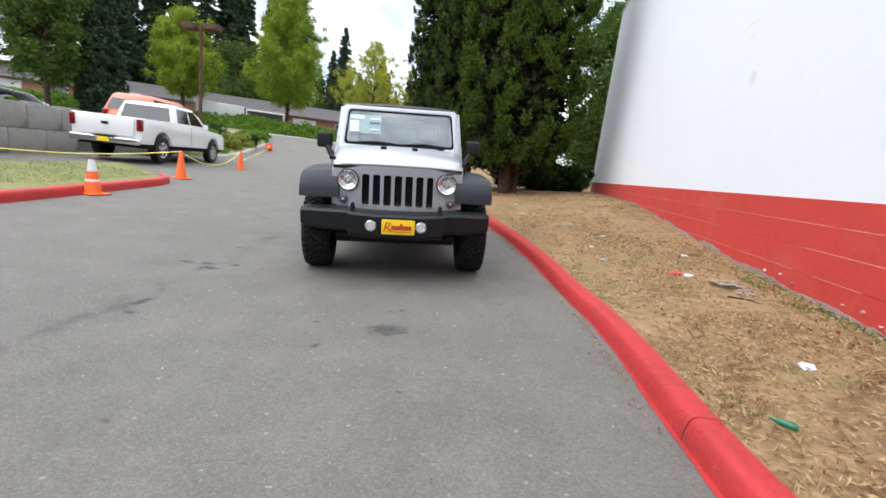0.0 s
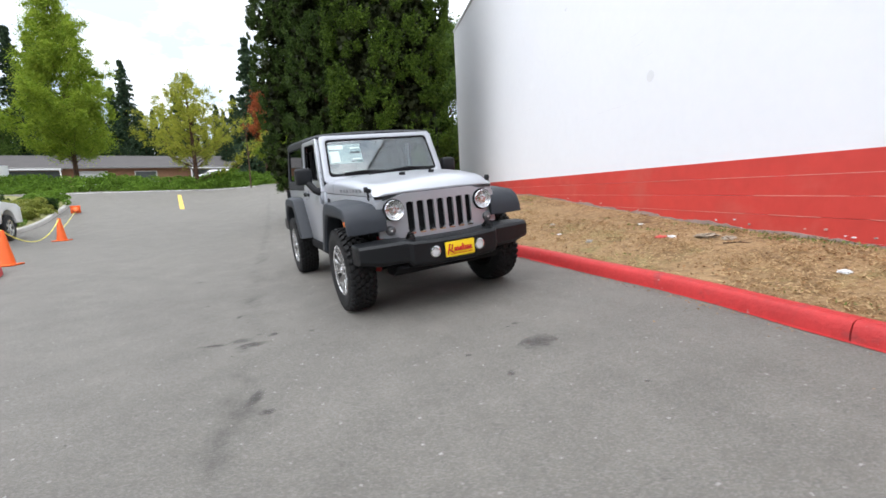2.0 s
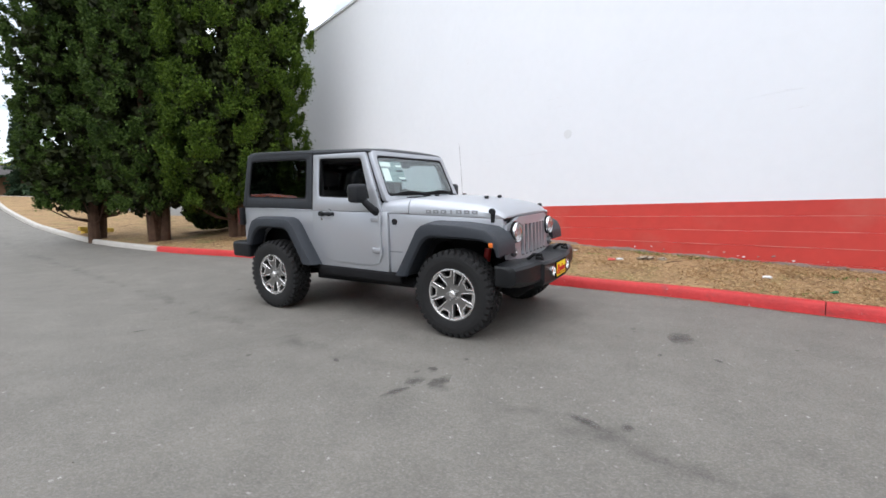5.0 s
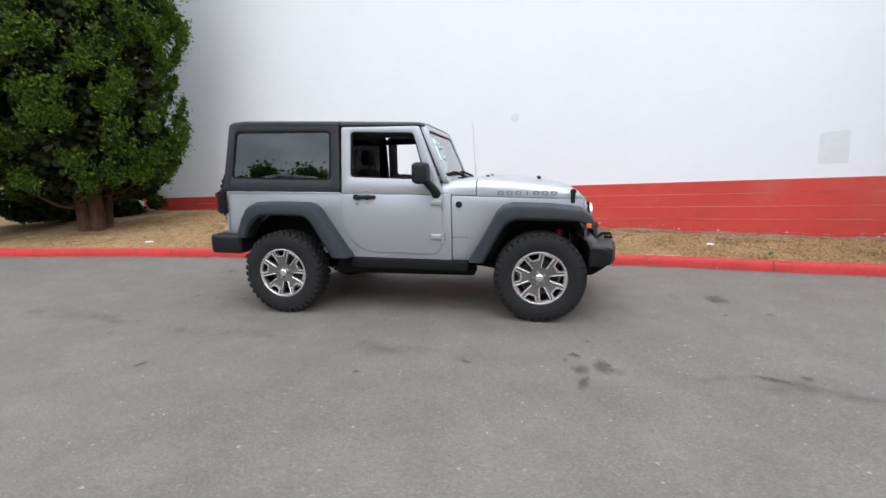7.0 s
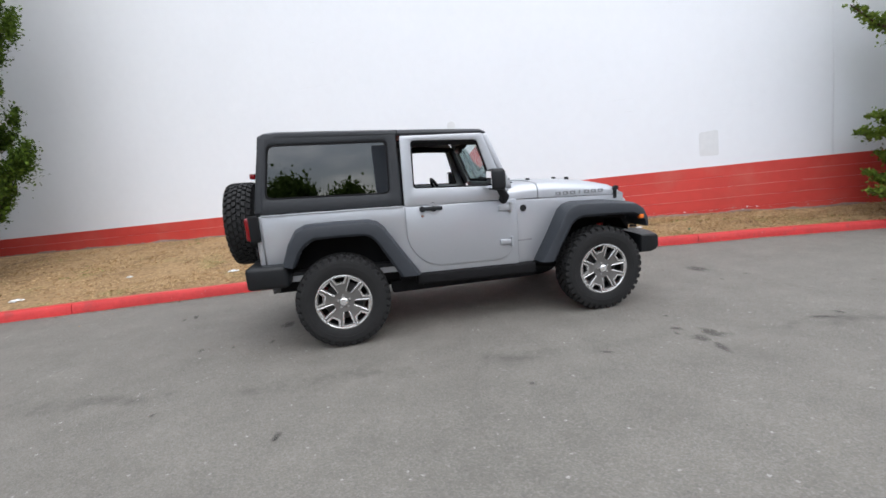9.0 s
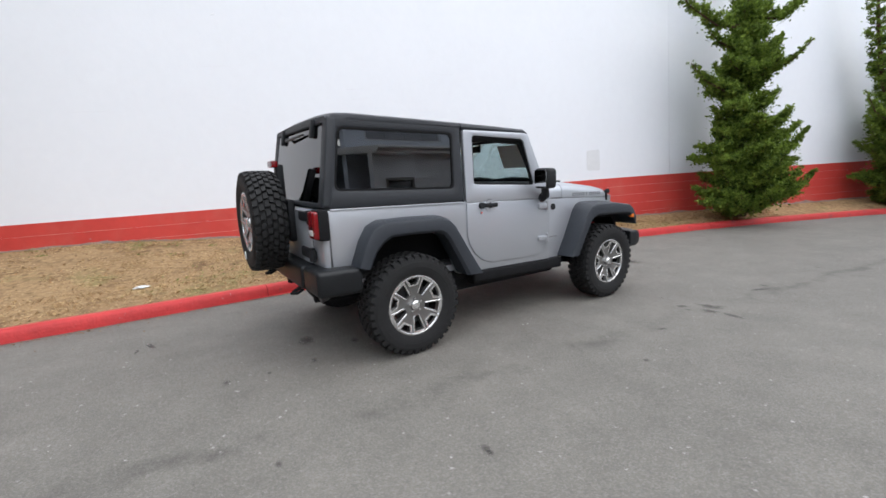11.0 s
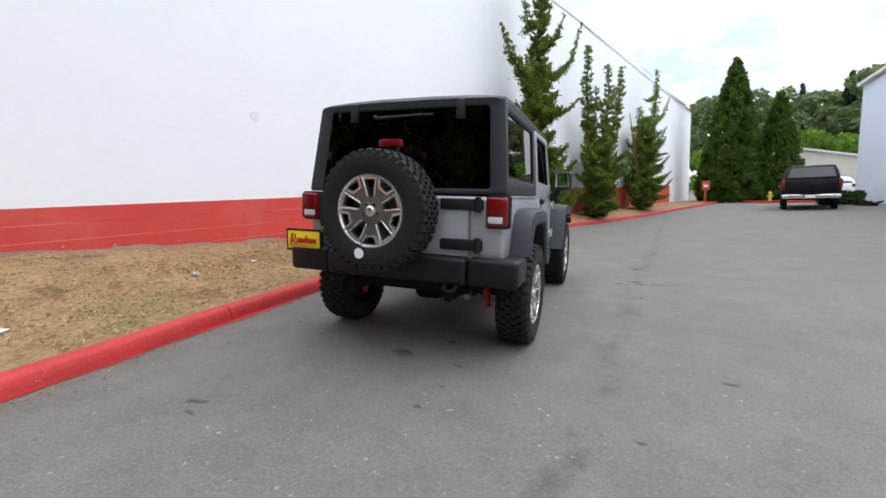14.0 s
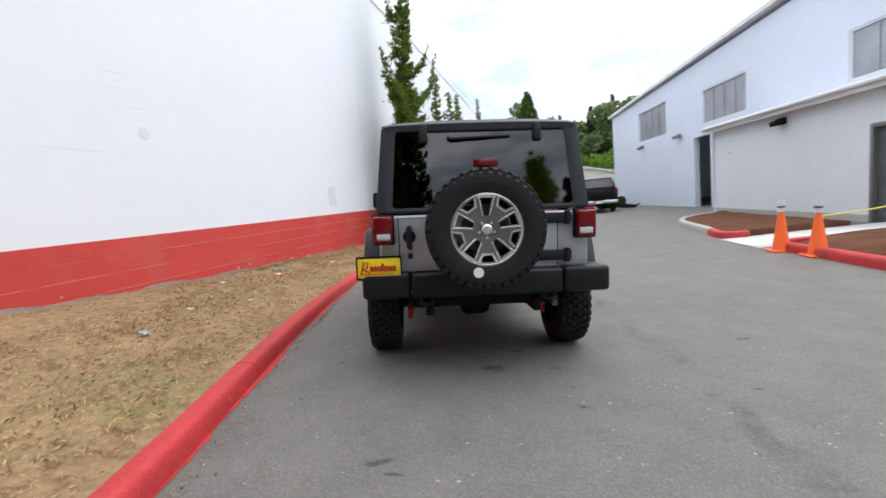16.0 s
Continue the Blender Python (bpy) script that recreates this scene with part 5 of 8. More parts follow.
for y, turn in ((-1.212, 22), (1.212, 31)):
    shift = MID - 0.009 * (y + 1.6)
    wheel(pose(-0.785 + shift, y, 0.40, turn, 0, 0), "off-road wheel with grey alloy rim")
    wheel(pose(0.785 + shift, y, 0.40, turn + 20, 0, 180), "off-road wheel with grey alloy rim")
wheel(pose(0.0 + MID, 2.10, 1.072, 0, 0, -90), "spare wheel hung on the tailgate")
jp("spare_carrier", cyl((0, 1.87, 1.03), (0, 2.03, 1.03), 0.11, bm=box(-0.16, 0.16, 1.87, 1.93, 0.86, 1.2, 0.02)), M_PLASTIC, None, "black spare wheel carrier", tumble=False)
jp("stop_light", box(-0.085, 0.085, 1.955, 2.0, 1.455, 1.508, 0.01, 2), M_TAIL, None, "high red stop light above the spare", tumble=False)
jp("stop_light_arm", box(-0.03, 0.03, 1.90, 1.96, 1.2, 1.48, 0.01), M_PLASTIC, None, tumble=False)
jp("round_sticker", cyl((0.10, 2.236, 0.752), (0.10, 2.240, 0.752), 0.034, seg=28), M_PAPER, None, "round white sticker on the spare tyre", tumble=False)

# cabin
jp("dashboard", prism([(-0.36, 0.75), (-0.36, 1.20), (-0.28, 1.245), (-0.12, 1.235), (-0.06, 1.15), (-0.05, 0.95), (-0.12, 0.75)], -0.68, 0.68, "x", w=0.02), M_SEAT, None, "black dashboard", tumble=False)
b = place(lathe([(0.175 + 0.016 * math.cos(a), 0.016 * math.sin(a)) for a in [2 * math.pi * k / 10 for k in range(10)]], 36, "z", True), pose(0.36, 0.10, 1.19, 65, 0, 0))
b = tube([(0.36, 0.10, 1.19), (0.36, -0.1, 1.10)], 0.035, 10, b)
b = merge(b, place(box(-0.17, 0.17, -0.03, 0.03, -0.015, 0.015), pose(0.36, 0.10, 1.19, 65, 0, 0)))
jp("steering_wheel", b, M_PLASTIC, None, "black steering wheel", tumble=False)
for x in (-0.36, 0.36):
    b = box(x - 0.25, x + 0.25, 0.10, 0.62, 0.72, 0.90, 0.06, 3)
    seat = jp("front_seat", b, M_SEAT, None, "black cloth front seat", tumble=False)
    b = box(x - 0.24, x + 0.24, 0.58, 0.70, 0.85, 1.36, 0.05, 3)
    for v in b.verts:
        v.co.y += 0.22 * (v.co.z - 0.85)
        v.co.x = x + (v.co.x - x) * (1 - 0.25 * max(0, v.co.z - 1.1))
    jp("seat_back", b, M_SEAT, seat, tumble=False)
    b = box(x - 0.125, x + 0.125, 0.70, 0.80, 1.40, 1.58, 0.045, 3)
    b = cyl((x - 0.05, 0.72, 1.33), (x - 0.05, 0.75, 1.45), 0.008, bm=b)
    b = cyl((x + 0.05, 0.72, 1.33), (x + 0.05, 0.75, 1.45), 0.008, bm=b)
    jp("headrest", b, M_SEAT, seat, tumble=False)
jp("rear_bench", box(-0.48, 0.48, 1.18, 1.32, 0.7, 1.30, 0.06, 3, box(-0.48, 0.48, 0.85, 1.30, 0.65, 0.93, 0.05, 3)), M_SEAT, None, "black rear bench seat", tumble=False)
b = None
for s in SIDES:
    b = tube([(s * 0.66, 0.60, 0.62), (s * 0.645, 0.62, 1.2), (s * 0.61, 0.63, 1.62), (s * 0.55, 0.63, 1.69), (0, 0.63, 1.70)], 0.038, 10, b)
    b = tube([(s * 0.60, 0.63, 1.68), (s * 0.60, 1.1, 1.68), (s * 0.61, 1.42, 1.62), (s * 0.66, 1.70, 1.05)], 0.036, 10, b)
    b = tube([(s * 0.60, 0.63, 1.68), (s * 0.61, 0.2, 1.69), (s * 0.63, -0.14, 1.67), (s * 0.69, -0.31, 1.28)], 0.034, 10, b)
b = tube([(-0.6, 1.42, 1.62), (0.6, 1.42, 1.62)], 0.034, 10, b)
jp("roll_bar", b, M_SEAT, None, "black padded roll bar", tumble=False)
jp("inside_mirror", box(-0.11, 0.11, -0.10, -0.07, 1.60, 1.665, 0.012, 2, cyl((0, -0.17, 1.68), (0, -0.09, 1.64), 0.012)), M_PLASTIC, None, tumble=False)
jp("cabin_floor", box(-0.685, 0.685, -0.40, 1.76, 0.60, 0.63), M_SEAT, None, tumble=False)

# ---------------------------------------------------------------- lot edge: island kerb, grass, planter, footpath
M_CONE = material("orange_plastic", (0.85, 0.13, 0.02), 0.5, var=0.06, scale=12, spec=0.4)
M_COLLAR = material("white_reflective_collar", (0.72, 0.73, 0.74), 0.45, var=0.05)
M_TAPE = material("yellow_tape", (0.75, 0.66, 0.12), 0.5, var=0.06)
M_BLUEWALL = material("pale_blue_siding", (0.64, 0.695, 0.79), 0.7, var=0.04, scale=0.6, bump=0.1, bscale=30)
M_GREYWALL = material("pale_grey_siding", (0.68, 0.71, 0.745), 0.7, var=0.04, scale=0.6, bump=0.1, bscale=30)
M_PATH = material("pale_concrete", (0.60, 0.59, 0.56), 0.9, var=0.08, scale=3, bump=0.3, bscale=90, spec=0.3)
M_TRIM = material("white_trim", (0.68, 0.68, 0.68), 0.6, var=0.05)
M_WHITEPAINT = material("white_car_paint", (0.82, 0.82, 0.82), 0.25, var=0.02, coat=0.6)
M_ORANGEPAINT = material("orange_car_paint", (0.62, 0.10, 0.03), 0.25, var=0.03, coat=0.7)
M_BLACKPAINT = material("black_car_paint", (0.006, 0.006, 0.007), 0.35, var=0.05, coat=0.08, spec=0.2)
M_NAVYPAINT = material("dark_car_paint", (0.018, 0.022, 0.028), 0.25, var=0.05, coat=0.7)
M_CARGLASS = material("car_window", (0.012, 0.014, 0.016), 0.05, var=0.1, spec=0.8)
M_ROOFTILE = material("brown_shingle", (0.075, 0.069, 0.067), 0.9, var=0.15, scale=0.8, bump=0.6, bscale=8)
M_BRICK = material("brown_brick", (0.30, 0.155, 0.09), 0.85, var=0.2, scale=2, bump=0.5, bscale=20)
M_CREAM = material("cream_siding", (0.62, 0.60, 0.50), 0.8, var=0.05, scale=1)
M_WINDOWDARK = material("dark_window", (0.10, 0.11, 0.12), 0.12, var=0.25, scale=2, spec=0.7)
M_BLIND = material("window_blind", (0.30, 0.31, 0.34), 0.3, var=0.25, scale=1.5, spec=0.6)
M_STEEL = material("grey_steel", (0.23, 0.22, 0.21), 0.5, metal=0.6, var=0.1)
M_YPAINT = material("yellow_road_paint", (0.72, 0.48, 0.10), 0.8, var=0.12, scale=4)
M_WPAINT = material("white_road_paint", (0.70, 0.70, 0.68), 0.8, var=0.12, scale=4)
M_WOODY = material("yellow_timber", (0.62, 0.42, 0.06), 0.7, var=0.1, scale=6)
M_SIGNRED = material("red_sign", (0.48, 0.07, 0.06), 0.5, var=0.08)

# the lawn island west of the lane, edged with red kerb
ISLAND = [(-5.6, -4.15), (-4.95, -4.0), (-4.72, -3.65), (-4.80, -2.9), (-5.0, -1.4), (-5.30, -0.2), (-5.72, 1.2), (-6.05, 2.3), (-6.45, 3.0), (-7.0, 3.35)]
line = kerb_curve(ISLAND, 0.25)[::-1]
kerb_w = tagged(new("kerb_west", kerb_mesh(line[:2], "kerb_west", M_REDKERB, 0.15)), "red painted kerb round the lawn island", "kerb", kind="structure")
kerb_run(kerb_w, line[1:], M_REDKERB, 0.15)
edge = offset_line(line, 0.14)


def patch(name, front, rear, mat, lift, label, category, rough=0.03, cols=14):
    """A soft ground patch between two lines with as many points."""
    v, f = [], []
    pairs = [(front[0], rear[0])] + list(zip(front, rear)) + [(front[-1], rear[-1])]
    for i, (p, q) in enumerate(pairs):
        for k in range(cols + 1):
            u = min(1.0, k / (cols - 1))
            x, y = p[0] + (q[0] - p[0]) * u, p[1] + (q[1] - p[1]) * u
            edge_ = k == cols or i in (0, len(pairs) - 1)
            v.append((x, y, ground_z(x, y) + (-0.06 if edge_ else lift * (1 if 0 < k < cols - 1 else 0.8) + rough * noise.noise((x * 1.7, y * 1.7, 5)))))
    n = len(pairs)
    for i in range(n - 1):
        for k in range(cols):
            a = i * (cols + 1) + k
            f.append((a, a + 1, a + cols + 2, a + cols + 1))
    me = mesh_np(name, np.array(v), np.array(f), mat)
    for p in me.polygons:
        p.use_smooth = True
    return tagged(new(name, me), label, category, kind="structure")


north = [p for p in edge if p.y > -1.95]
n = len(north)
rear_line = [(-8.4 - 1.0 * (1 - i / (n - 1)), 4.4 - 6.35 * i / (n - 1)) for i in range(n)]
patch("lawn", [(p.x, p.y) for p in north], rear_line, M_LAWN, 0.125, "worn lawn with dry patches behind the red kerb", "lawn")

# planter with brown mulch and a bare concrete kerb, before the grey annex
PL = [(-6.5, -12.2), (-5.3, -11.2), (-4.75, -10.0), (-4.62, -8.8), (-4.60, -7.2), (-4.50, -6.1), (-4.62, -5.62), (-5.1, -5.6)]
line = kerb_curve(PL, 0.25)[::-1]
kerb_p = tagged(new("kerb_planter", kerb_mesh(line[:2], "kerb_planter", M_CONCRETE, 0.14)), "bare concrete planter kerb with a red tip", "kerb", kind="structure")
kerb_run(kerb_p, line[:7], M_REDKERB, 0.142, every=6)
kerb_run(kerb_p, line[6:], M_CONCRETE, 0.14)
edge = offset_line(line, 0.14)
n = len(edge)
patch("mulch_bed", [(p.x, p.y) for p in edge], [(-7.2 + 0.45 * i / (n - 1), -6.3 - 6.1 * i / (n - 1)) for i in range(n)], M_MULCH, 0.13, "brown mulch bed in front of the annex", "planter", 0.02)
patch("footpath", [(-4.45, -5.48), (-4.58, -4.0)], [(-8.2, -6.5), (-8.35, -5.05)], M_PATH, 0.014, "pale concrete footpath to the annex door", "path", 0.0)
patch("mulch_south", [(-5.45, -4.05), (-4.98, -3.6), (-5.02, -2.9), (-5.14, -1.97)], [(-8.3, -5.0), (-8.4, -4.0), (-8.4, -3.0), (-8.4, -1.97)], M_MULCH, 0.135, "brown mulch bed beside the path", "planter", 0.02)


def cone(x, y, m_extra=None, collar=True, high=0.68, label="orange traffic cone standing on the asphalt", placard=False):
    root = empty("traffic_cone", pose(x, y, ground_z(x, y)) if m_extra is None else m_extra, label, "traffic cone", "cones along the lane")
    part("base", box(-0.18, 0.18, -0.18, 0.18, 0.0, 0.03, 0.012), M_CONE, root)
    part("cone_body", lathe([(0.135, 0.03), (0.125, 0.05), (0.04, high - 0.02), (0.032, high), (0.0, high)], 24, "z"), M_CONE, root)
    if collar:
        for h0, h1, lab in ((0.37, 0.44, "white reflective band"), (0.66, 0.985, "faded grey sleeve at the top")):
            r0, r1 = [0.125 - 0.085 * (h * high - 0.05) / (high - 0.07) + 0.003 for h in (h0, h1)]
            part("collar", lathe([(r0, high * h0), (r1, high * h1), (r1 - 0.003, high * h1), (r0 - 0.003, high * h0)], 24, "z", True), M_COLLAR, root, lab)
    if placard:
        part("placard", place(lathe([(0.05, high - 0.02), (0.055, high + 0.16), (0.048, high + 0.16), (0.043, high - 0.02)], 16, "z", True), Matrix.Identity(4)), M_COLLAR, root, "white cap with black stripes")
        part("stripe", lathe([(0.0565, high + 0.05), (0.0572, high + 0.08)], 16, "z"), M_PRINT, root)
    return root


cone(-5.41, 0.33, collar=True, high=0.58, label="orange traffic cone with grey top standing by the kerb")
cone(-7.03, 3.94, collar=False)
cone(-9.25, 9.2, collar=False)
cone(-13.2, 16.9, Matrix.Translation((-13.2, 16.9, ground_z(-13.2, 16.9) + 0.16)) @ pose(0, 0, 0, 0, 96, -60), collar=False, label="orange traffic cone lying on its side")
cone(-4.73, -3.53, collar=False, placard=True, label="orange traffic cone with a white cap")
cone(-4.92, -2.85, collar=False, placard=True, label="orange traffic cone with a white cap")


def slack(points, name, mat, r, label):
    bm = tube(points, r, 5)
    return thing(name, bm, mat, label, "tape")


def sag(a, b, drop, n=14):
    return [(a[0] + (b[0] - a[0]) * t, a[1] + (b[1] - a[1]) * t, a[2] + (b[2] - a[2]) * t - 4 * drop * t * (1 - t)) for t in [i / n for i in range(n + 1)]]


g = ground_z
slack(sag((-9.9, -3.0, 0.62), (-5.41, 0.33, g(-5.41, 0.33) + 0.5), 0.1)[2:6], "barrier_tape", M_TAPE, 0.012, "yellow barrier tape hanging over the lawn")
slack(sag((-11.0, 1.2, 0.42), (-7.03, 3.94, g(-7.03, 3.94) + 0.68), 0.18), "barrier_tape", M_TAPE, 0.014, "yellow barrier tape strung to a cone")
slack(sag((-7.03, 3.94, g(-7.03, 3.94) + 0.68), (-9.25, 9.2, g(-9.25, 9.2) + 0.66), 0.42), "barrier_tape", M_TAPE, 0.014, "yellow barrier tape sagging between cones")
slack(sag((-9.25, 9.2, g(-9.25, 9.2) + 0.3), (-13.2, 16.9, ground_z(-13.2, 16.9) + 0.1), 0.02), "barrier_tape", M_TAPE, 0.012, "yellow barrier tape trailing on the asphalt")
slack(sag((-4.92, -2.85, 0.55), (-8.2, -4.9, 0.75), 0.08), "barrier_tape", M_TAPE, 0.012, "yellow barrier tape strung from a cone")


# ---------------------------------------------------------------- vehicles in the background (nose to +y)
def car_wheel(root, x, y, r, w=0.24):
    t = part("wheel", lathe([(r * 0.62, -w / 2), (r * 0.93, -w / 2), (r, -w / 2 + 0.03), (r, w / 2 - 0.03), (r * 0.93, w / 2), (r * 0.62, w / 2)], 32, "x", True), M_RUBBER, root)
    t.matrix_basis = pose(x, y, r)
    s = 1 if x > 0 else -1
    d = None
    for k in range(6):
        d = merge(d, place(box(s * (w / 2 - 0.03) - 0.01, s * (w / 2 - 0.03) + 0.01, -0.035, 0.035, 0.03, r * 0.6, 0.004), pose(0, 0, 0, 60 * k, 0, 0)))
    d = lathe([(r * 0.54, s * (w / 2 - 0.012)), (r * 0.63, s * (w / 2 - 0.005)), (r * 0.63, s * 0.02), (r * 0.56, s * 0.02)], 32, "x", True, d)
    part("rim", d, M_RIM, t)
    part("rim_back", cyl((-s * 0.02, 0, 0), (s * 0.03, 0, 0), r * 0.58, seg=24), M_DARK, t)


def side_body(y_pts, arches, r, x, w=0.04):
    """A side outline with round wheel cut-outs, pulled across the car."""
    out = list(y_pts)
    for yc in sorted(arches, reverse=True):
        pass
    base = []
    z0 = y_pts[0][1]
    for yc in sorted(arches, reverse=True):
        base += [(yc + r * math.cos(a), max(z0, r * 0.95 + r * math.sin(a))) for a in [math.pi * k / 10 for k in range(11)]]
    return prism(out + base, -x, x, "x", w=w)


def pickup(name, m, paint, canopy, label, plate=True):
    """A crew-cab pickup, rear bumper at y = 0."""
    root = empty(name, m, label, "pickup truck")
    lower = [(0.15, 0.55), (0.12, 1.30), (1.95, 1.32), (1.95, 1.27), (4.2, 1.25), (5.45, 1.16), (5.72, 1.05), (5.75, 0.55)]
    bm = side_body(lower[0:1] + lower[1:], (1.28, 4.78), 0.50, 0.98, 0.05)
    part("body", bm, paint, root)
    part("underbody", box(-0.9, 0.9, 0.3, 5.5, 0.42, 0.75), M_DARK, root)
    secs = [[(-0.94, 1.98, 1.24), (0.94, 1.98, 1.24), (0.94, 4.35, 1.22), (-0.94, 4.35, 1.22)],
            [(-0.86, 2.08, 1.62), (0.86, 2.08, 1.62), (0.86, 3.92, 1.62), (-0.86, 3.92, 1.62)],
            [(-0.76, 2.20, 1.89), (0.76, 2.20, 1.89), (0.76, 3.45, 1.89), (-0.76, 3.45, 1.89)],
            [(-0.60, 2.4, 1.93), (0.60, 2.4, 1.93), (0.60, 3.2, 1.93), (-0.60, 3.2, 1.93)]]
    part("cab", bevel(loft(secs), 0.03, 2, 25), paint, root)
    part("rear_window", prism([(-0.80, 1.36), (-0.70, 1.82), (0.70, 1.82), (0.80, 1.36)], 0, 0.02, "y"), M_CARGLASS, root).matrix_basis = pose(0, 1.64, 0.03, -15, 0, 0)
    for s in SIDES:
        for y0, y1, t0, t1 in ((2.22, 3.02, 2.36, 2.98), (3.10, 4.02, 3.06, 3.50)):
            b = prism([(y0, 1.34), (t0, 1.80), (t1, 1.80), (y1, 1.34)], 0.0, 0.015, "x")
            for v in b.verts:
                v.co.x = s * (v.co.x + 0.925 - 0.235 * (v.co.z - 1.30))
            part("side_window", b, M_CARGLASS, root)
        part("tail_lamp", box(s * 0.93 - 0.07, s * 0.93 + 0.07, 0.08, 0.24, 0.92, 1.26, 0.03), M_TAIL, root, "red tail lamp")
        part("mirror", box(s * 1.08 - 0.08, s * 1.08 + 0.08, 3.82, 3.94, 1.22, 1.42, 0.03), paint, root)
        part("door_seam", box(s * 0.983 - 0.004, s * 0.983 + 0.004, 3.04, 3.05, 0.62, 1.24), M_DARK, root)
        part("door_handle", box(s * 0.985 - 0.012, s * 0.985 + 0.012, 2.3, 2.48, 1.10, 1.13, 0.005), paint, root)
        for y in (1.28, 4.78):
            car_wheel(root, s * 0.86, y, 0.41)
    part("tailgate", box(-0.80, 0.80, 0.07, 0.16, 0.72, 1.27, 0.025), paint, root)
    part("gate_handle", box(-0.10, 0.10, 0.05, 0.08, 1.02, 1.10, 0.02), M_DARK, root)
    part("rear_bumper", box(-0.96, 0.96, -0.02, 0.18, 0.50, 0.68, 0.04, 3), M_CHROME, root, "chrome rear bumper")
    part("step_pad", box(-0.3, 0.3, -0.03, 0.1, 0.66, 0.70, 0.01), M_DARK, root)
    part("plate", box(-0.16, 0.16, -0.035, -0.022, 0.53, 0.66), M_YELLOW if plate else M_PAPER, root, "plain plate")
    part("windscreen", prism([(-0.84, 1.30), (-0.70, 1.84), (0.70, 1.84), (0.84, 1.30)], 0, 0.015, "y"), M_CARGLASS, root).matrix_basis = pose(0, 4.96, 0.30, 37, 0, 0) @ pose(0, 0, 0)
    if canopy:
        secs = [[(-0.93, 0.16, 1.30), (0.93, 0.16, 1.30), (0.93, 1.96, 1.30), (-0.93, 1.96, 1.30)],
                [(-0.86, 0.30, 1.62), (0.86, 0.30, 1.62), (0.86, 1.98, 1.62), (-0.86, 1.98, 1.62)],
                [(-0.74, 0.42, 1.88), (0.74, 0.42, 1.88), (0.74, 2.0, 1.90), (-0.74, 2.0, 1.90)]]
        part("canopy", bevel(loft(secs), 0.03, 2, 25), paint, root, "black canopy over the bed")
        part("canopy_window", prism([(-0.78, 1.36), (-0.68, 1.80), (0.68, 1.80), (0.78, 1.36)], 0, 0.012, "y"), M_CARGLASS, root).matrix_basis = pose(0, -0.42, 0.14, -23, 0, 0)
    return root


def suv(name, m, paint, label, category="car", L=4.6, H=1.68, W=0.92, r=0.36, bonnet=1.15, boot=0.15, belt=1.02):
    """A wagon-shaped car, tail at y = 0."""
    root = empty(name, m, label, category)
    lower = [(0.02, 0.35), (0.0, 0.8), (0.08, belt), (L - bonnet, belt), (L - 0.35, belt - 0.10), (L - 0.04, belt - 0.32), (L, 0.35)]
    part("body", side_body(lower, (0.85, L - 0.9), r * 1.18, W, 0.06), paint, root)
    part("underbody", box(-W + 0.1, W - 0.1, 0.2, L - 0.2, 0.25, 0.6), M_DARK, root)
    c0, c1 = boot, L - bonnet + 0.1
    secs = [[(-W + 0.03, c0 - 0.1, belt - 0.04), (W - 0.03, c0 - 0.1, belt - 0.04), (W - 0.03, c1, belt - 0.04), (-W + 0.03, c1, belt - 0.04)],
            [(-W + 0.20, c0 + 0.22, H - 0.10), (W - 0.20, c0 + 0.22, H - 0.10), (W - 0.20, c1 - 0.85, H - 0.08), (-W + 0.20, c1 - 0.85, H - 0.08)],
            [(-W + 0.30, c0 + 0.35, H - 0.02), (W - 0.30, c0 + 0.35, H - 0.02), (W - 0.30, c1 - 1.05, H), (-W + 0.30, c1 - 1.05, H)]]
    part("cabin", bevel(loft(secs), 0.04, 2, 25), paint, root)
    k = 0.17 / (H - 0.06 - belt)
    for s in SIDES:
        for a0, a1, t0, t1 in ((c0 + 0.15, c0 + 1.0, c0 + 0.35, c0 + 1.0), (c0 + 1.06, c1 - 1.05, c0 + 1.06, c1 - 1.05), (c1 - 1.0, c1 - 0.12, c1 - 1.0, c1 - 0.78)):
            b = prism([(a0, belt + 0.05), (t0, H - 0.16), (t1, H - 0.16), (a1, belt + 0.05)], 0.0, 0.014, "x")
            for v in b.verts:
                v.co.x = s * (v.co.x + W - 0.032 - k * (v.co.z - belt + 0.04))
            part("side_window", b, M_CARGLASS, root)
        part("tail_lamp", box(s * (W - 0.13) - 0.09, s * (W - 0.13) + 0.09, -0.01, 0.12, 0.78, 1.0, 0.03), M_TAIL, root)
        part("head_lamp", box(s * (W - 0.16) - 0.12, s * (W - 0.16) + 0.12, L - 0.14, L - 0.02, 0.60, 0.74, 0.03), M_CLEARLENS, root)
        for y in (0.85, L - 0.9):
            car_wheel(root, s * (W - 0.10), y, r, 0.21)
    sl = math.degrees(math.atan2(0.32, H - 0.10 - belt + 0.04))
    b = prism([(-W + 0.14, 0.06), (-W + 0.24, H - belt - 0.16), (W - 0.24, H - belt - 0.16), (W - 0.14, 0.06)], -0.006, 0.008, "y")
    part("rear_window", b, M_CARGLASS, root).matrix_basis = pose(0, c0 - 0.105, belt - 0.04, -sl, 0, 0)
    return root


def heading(x, y, az, lift=0.0):
    """On the ground, nose towards the compass angle az (0: +y, 90: +x)."""
    return pose(x, y, ground_z(x, y) + lift, 0, 0, -az)


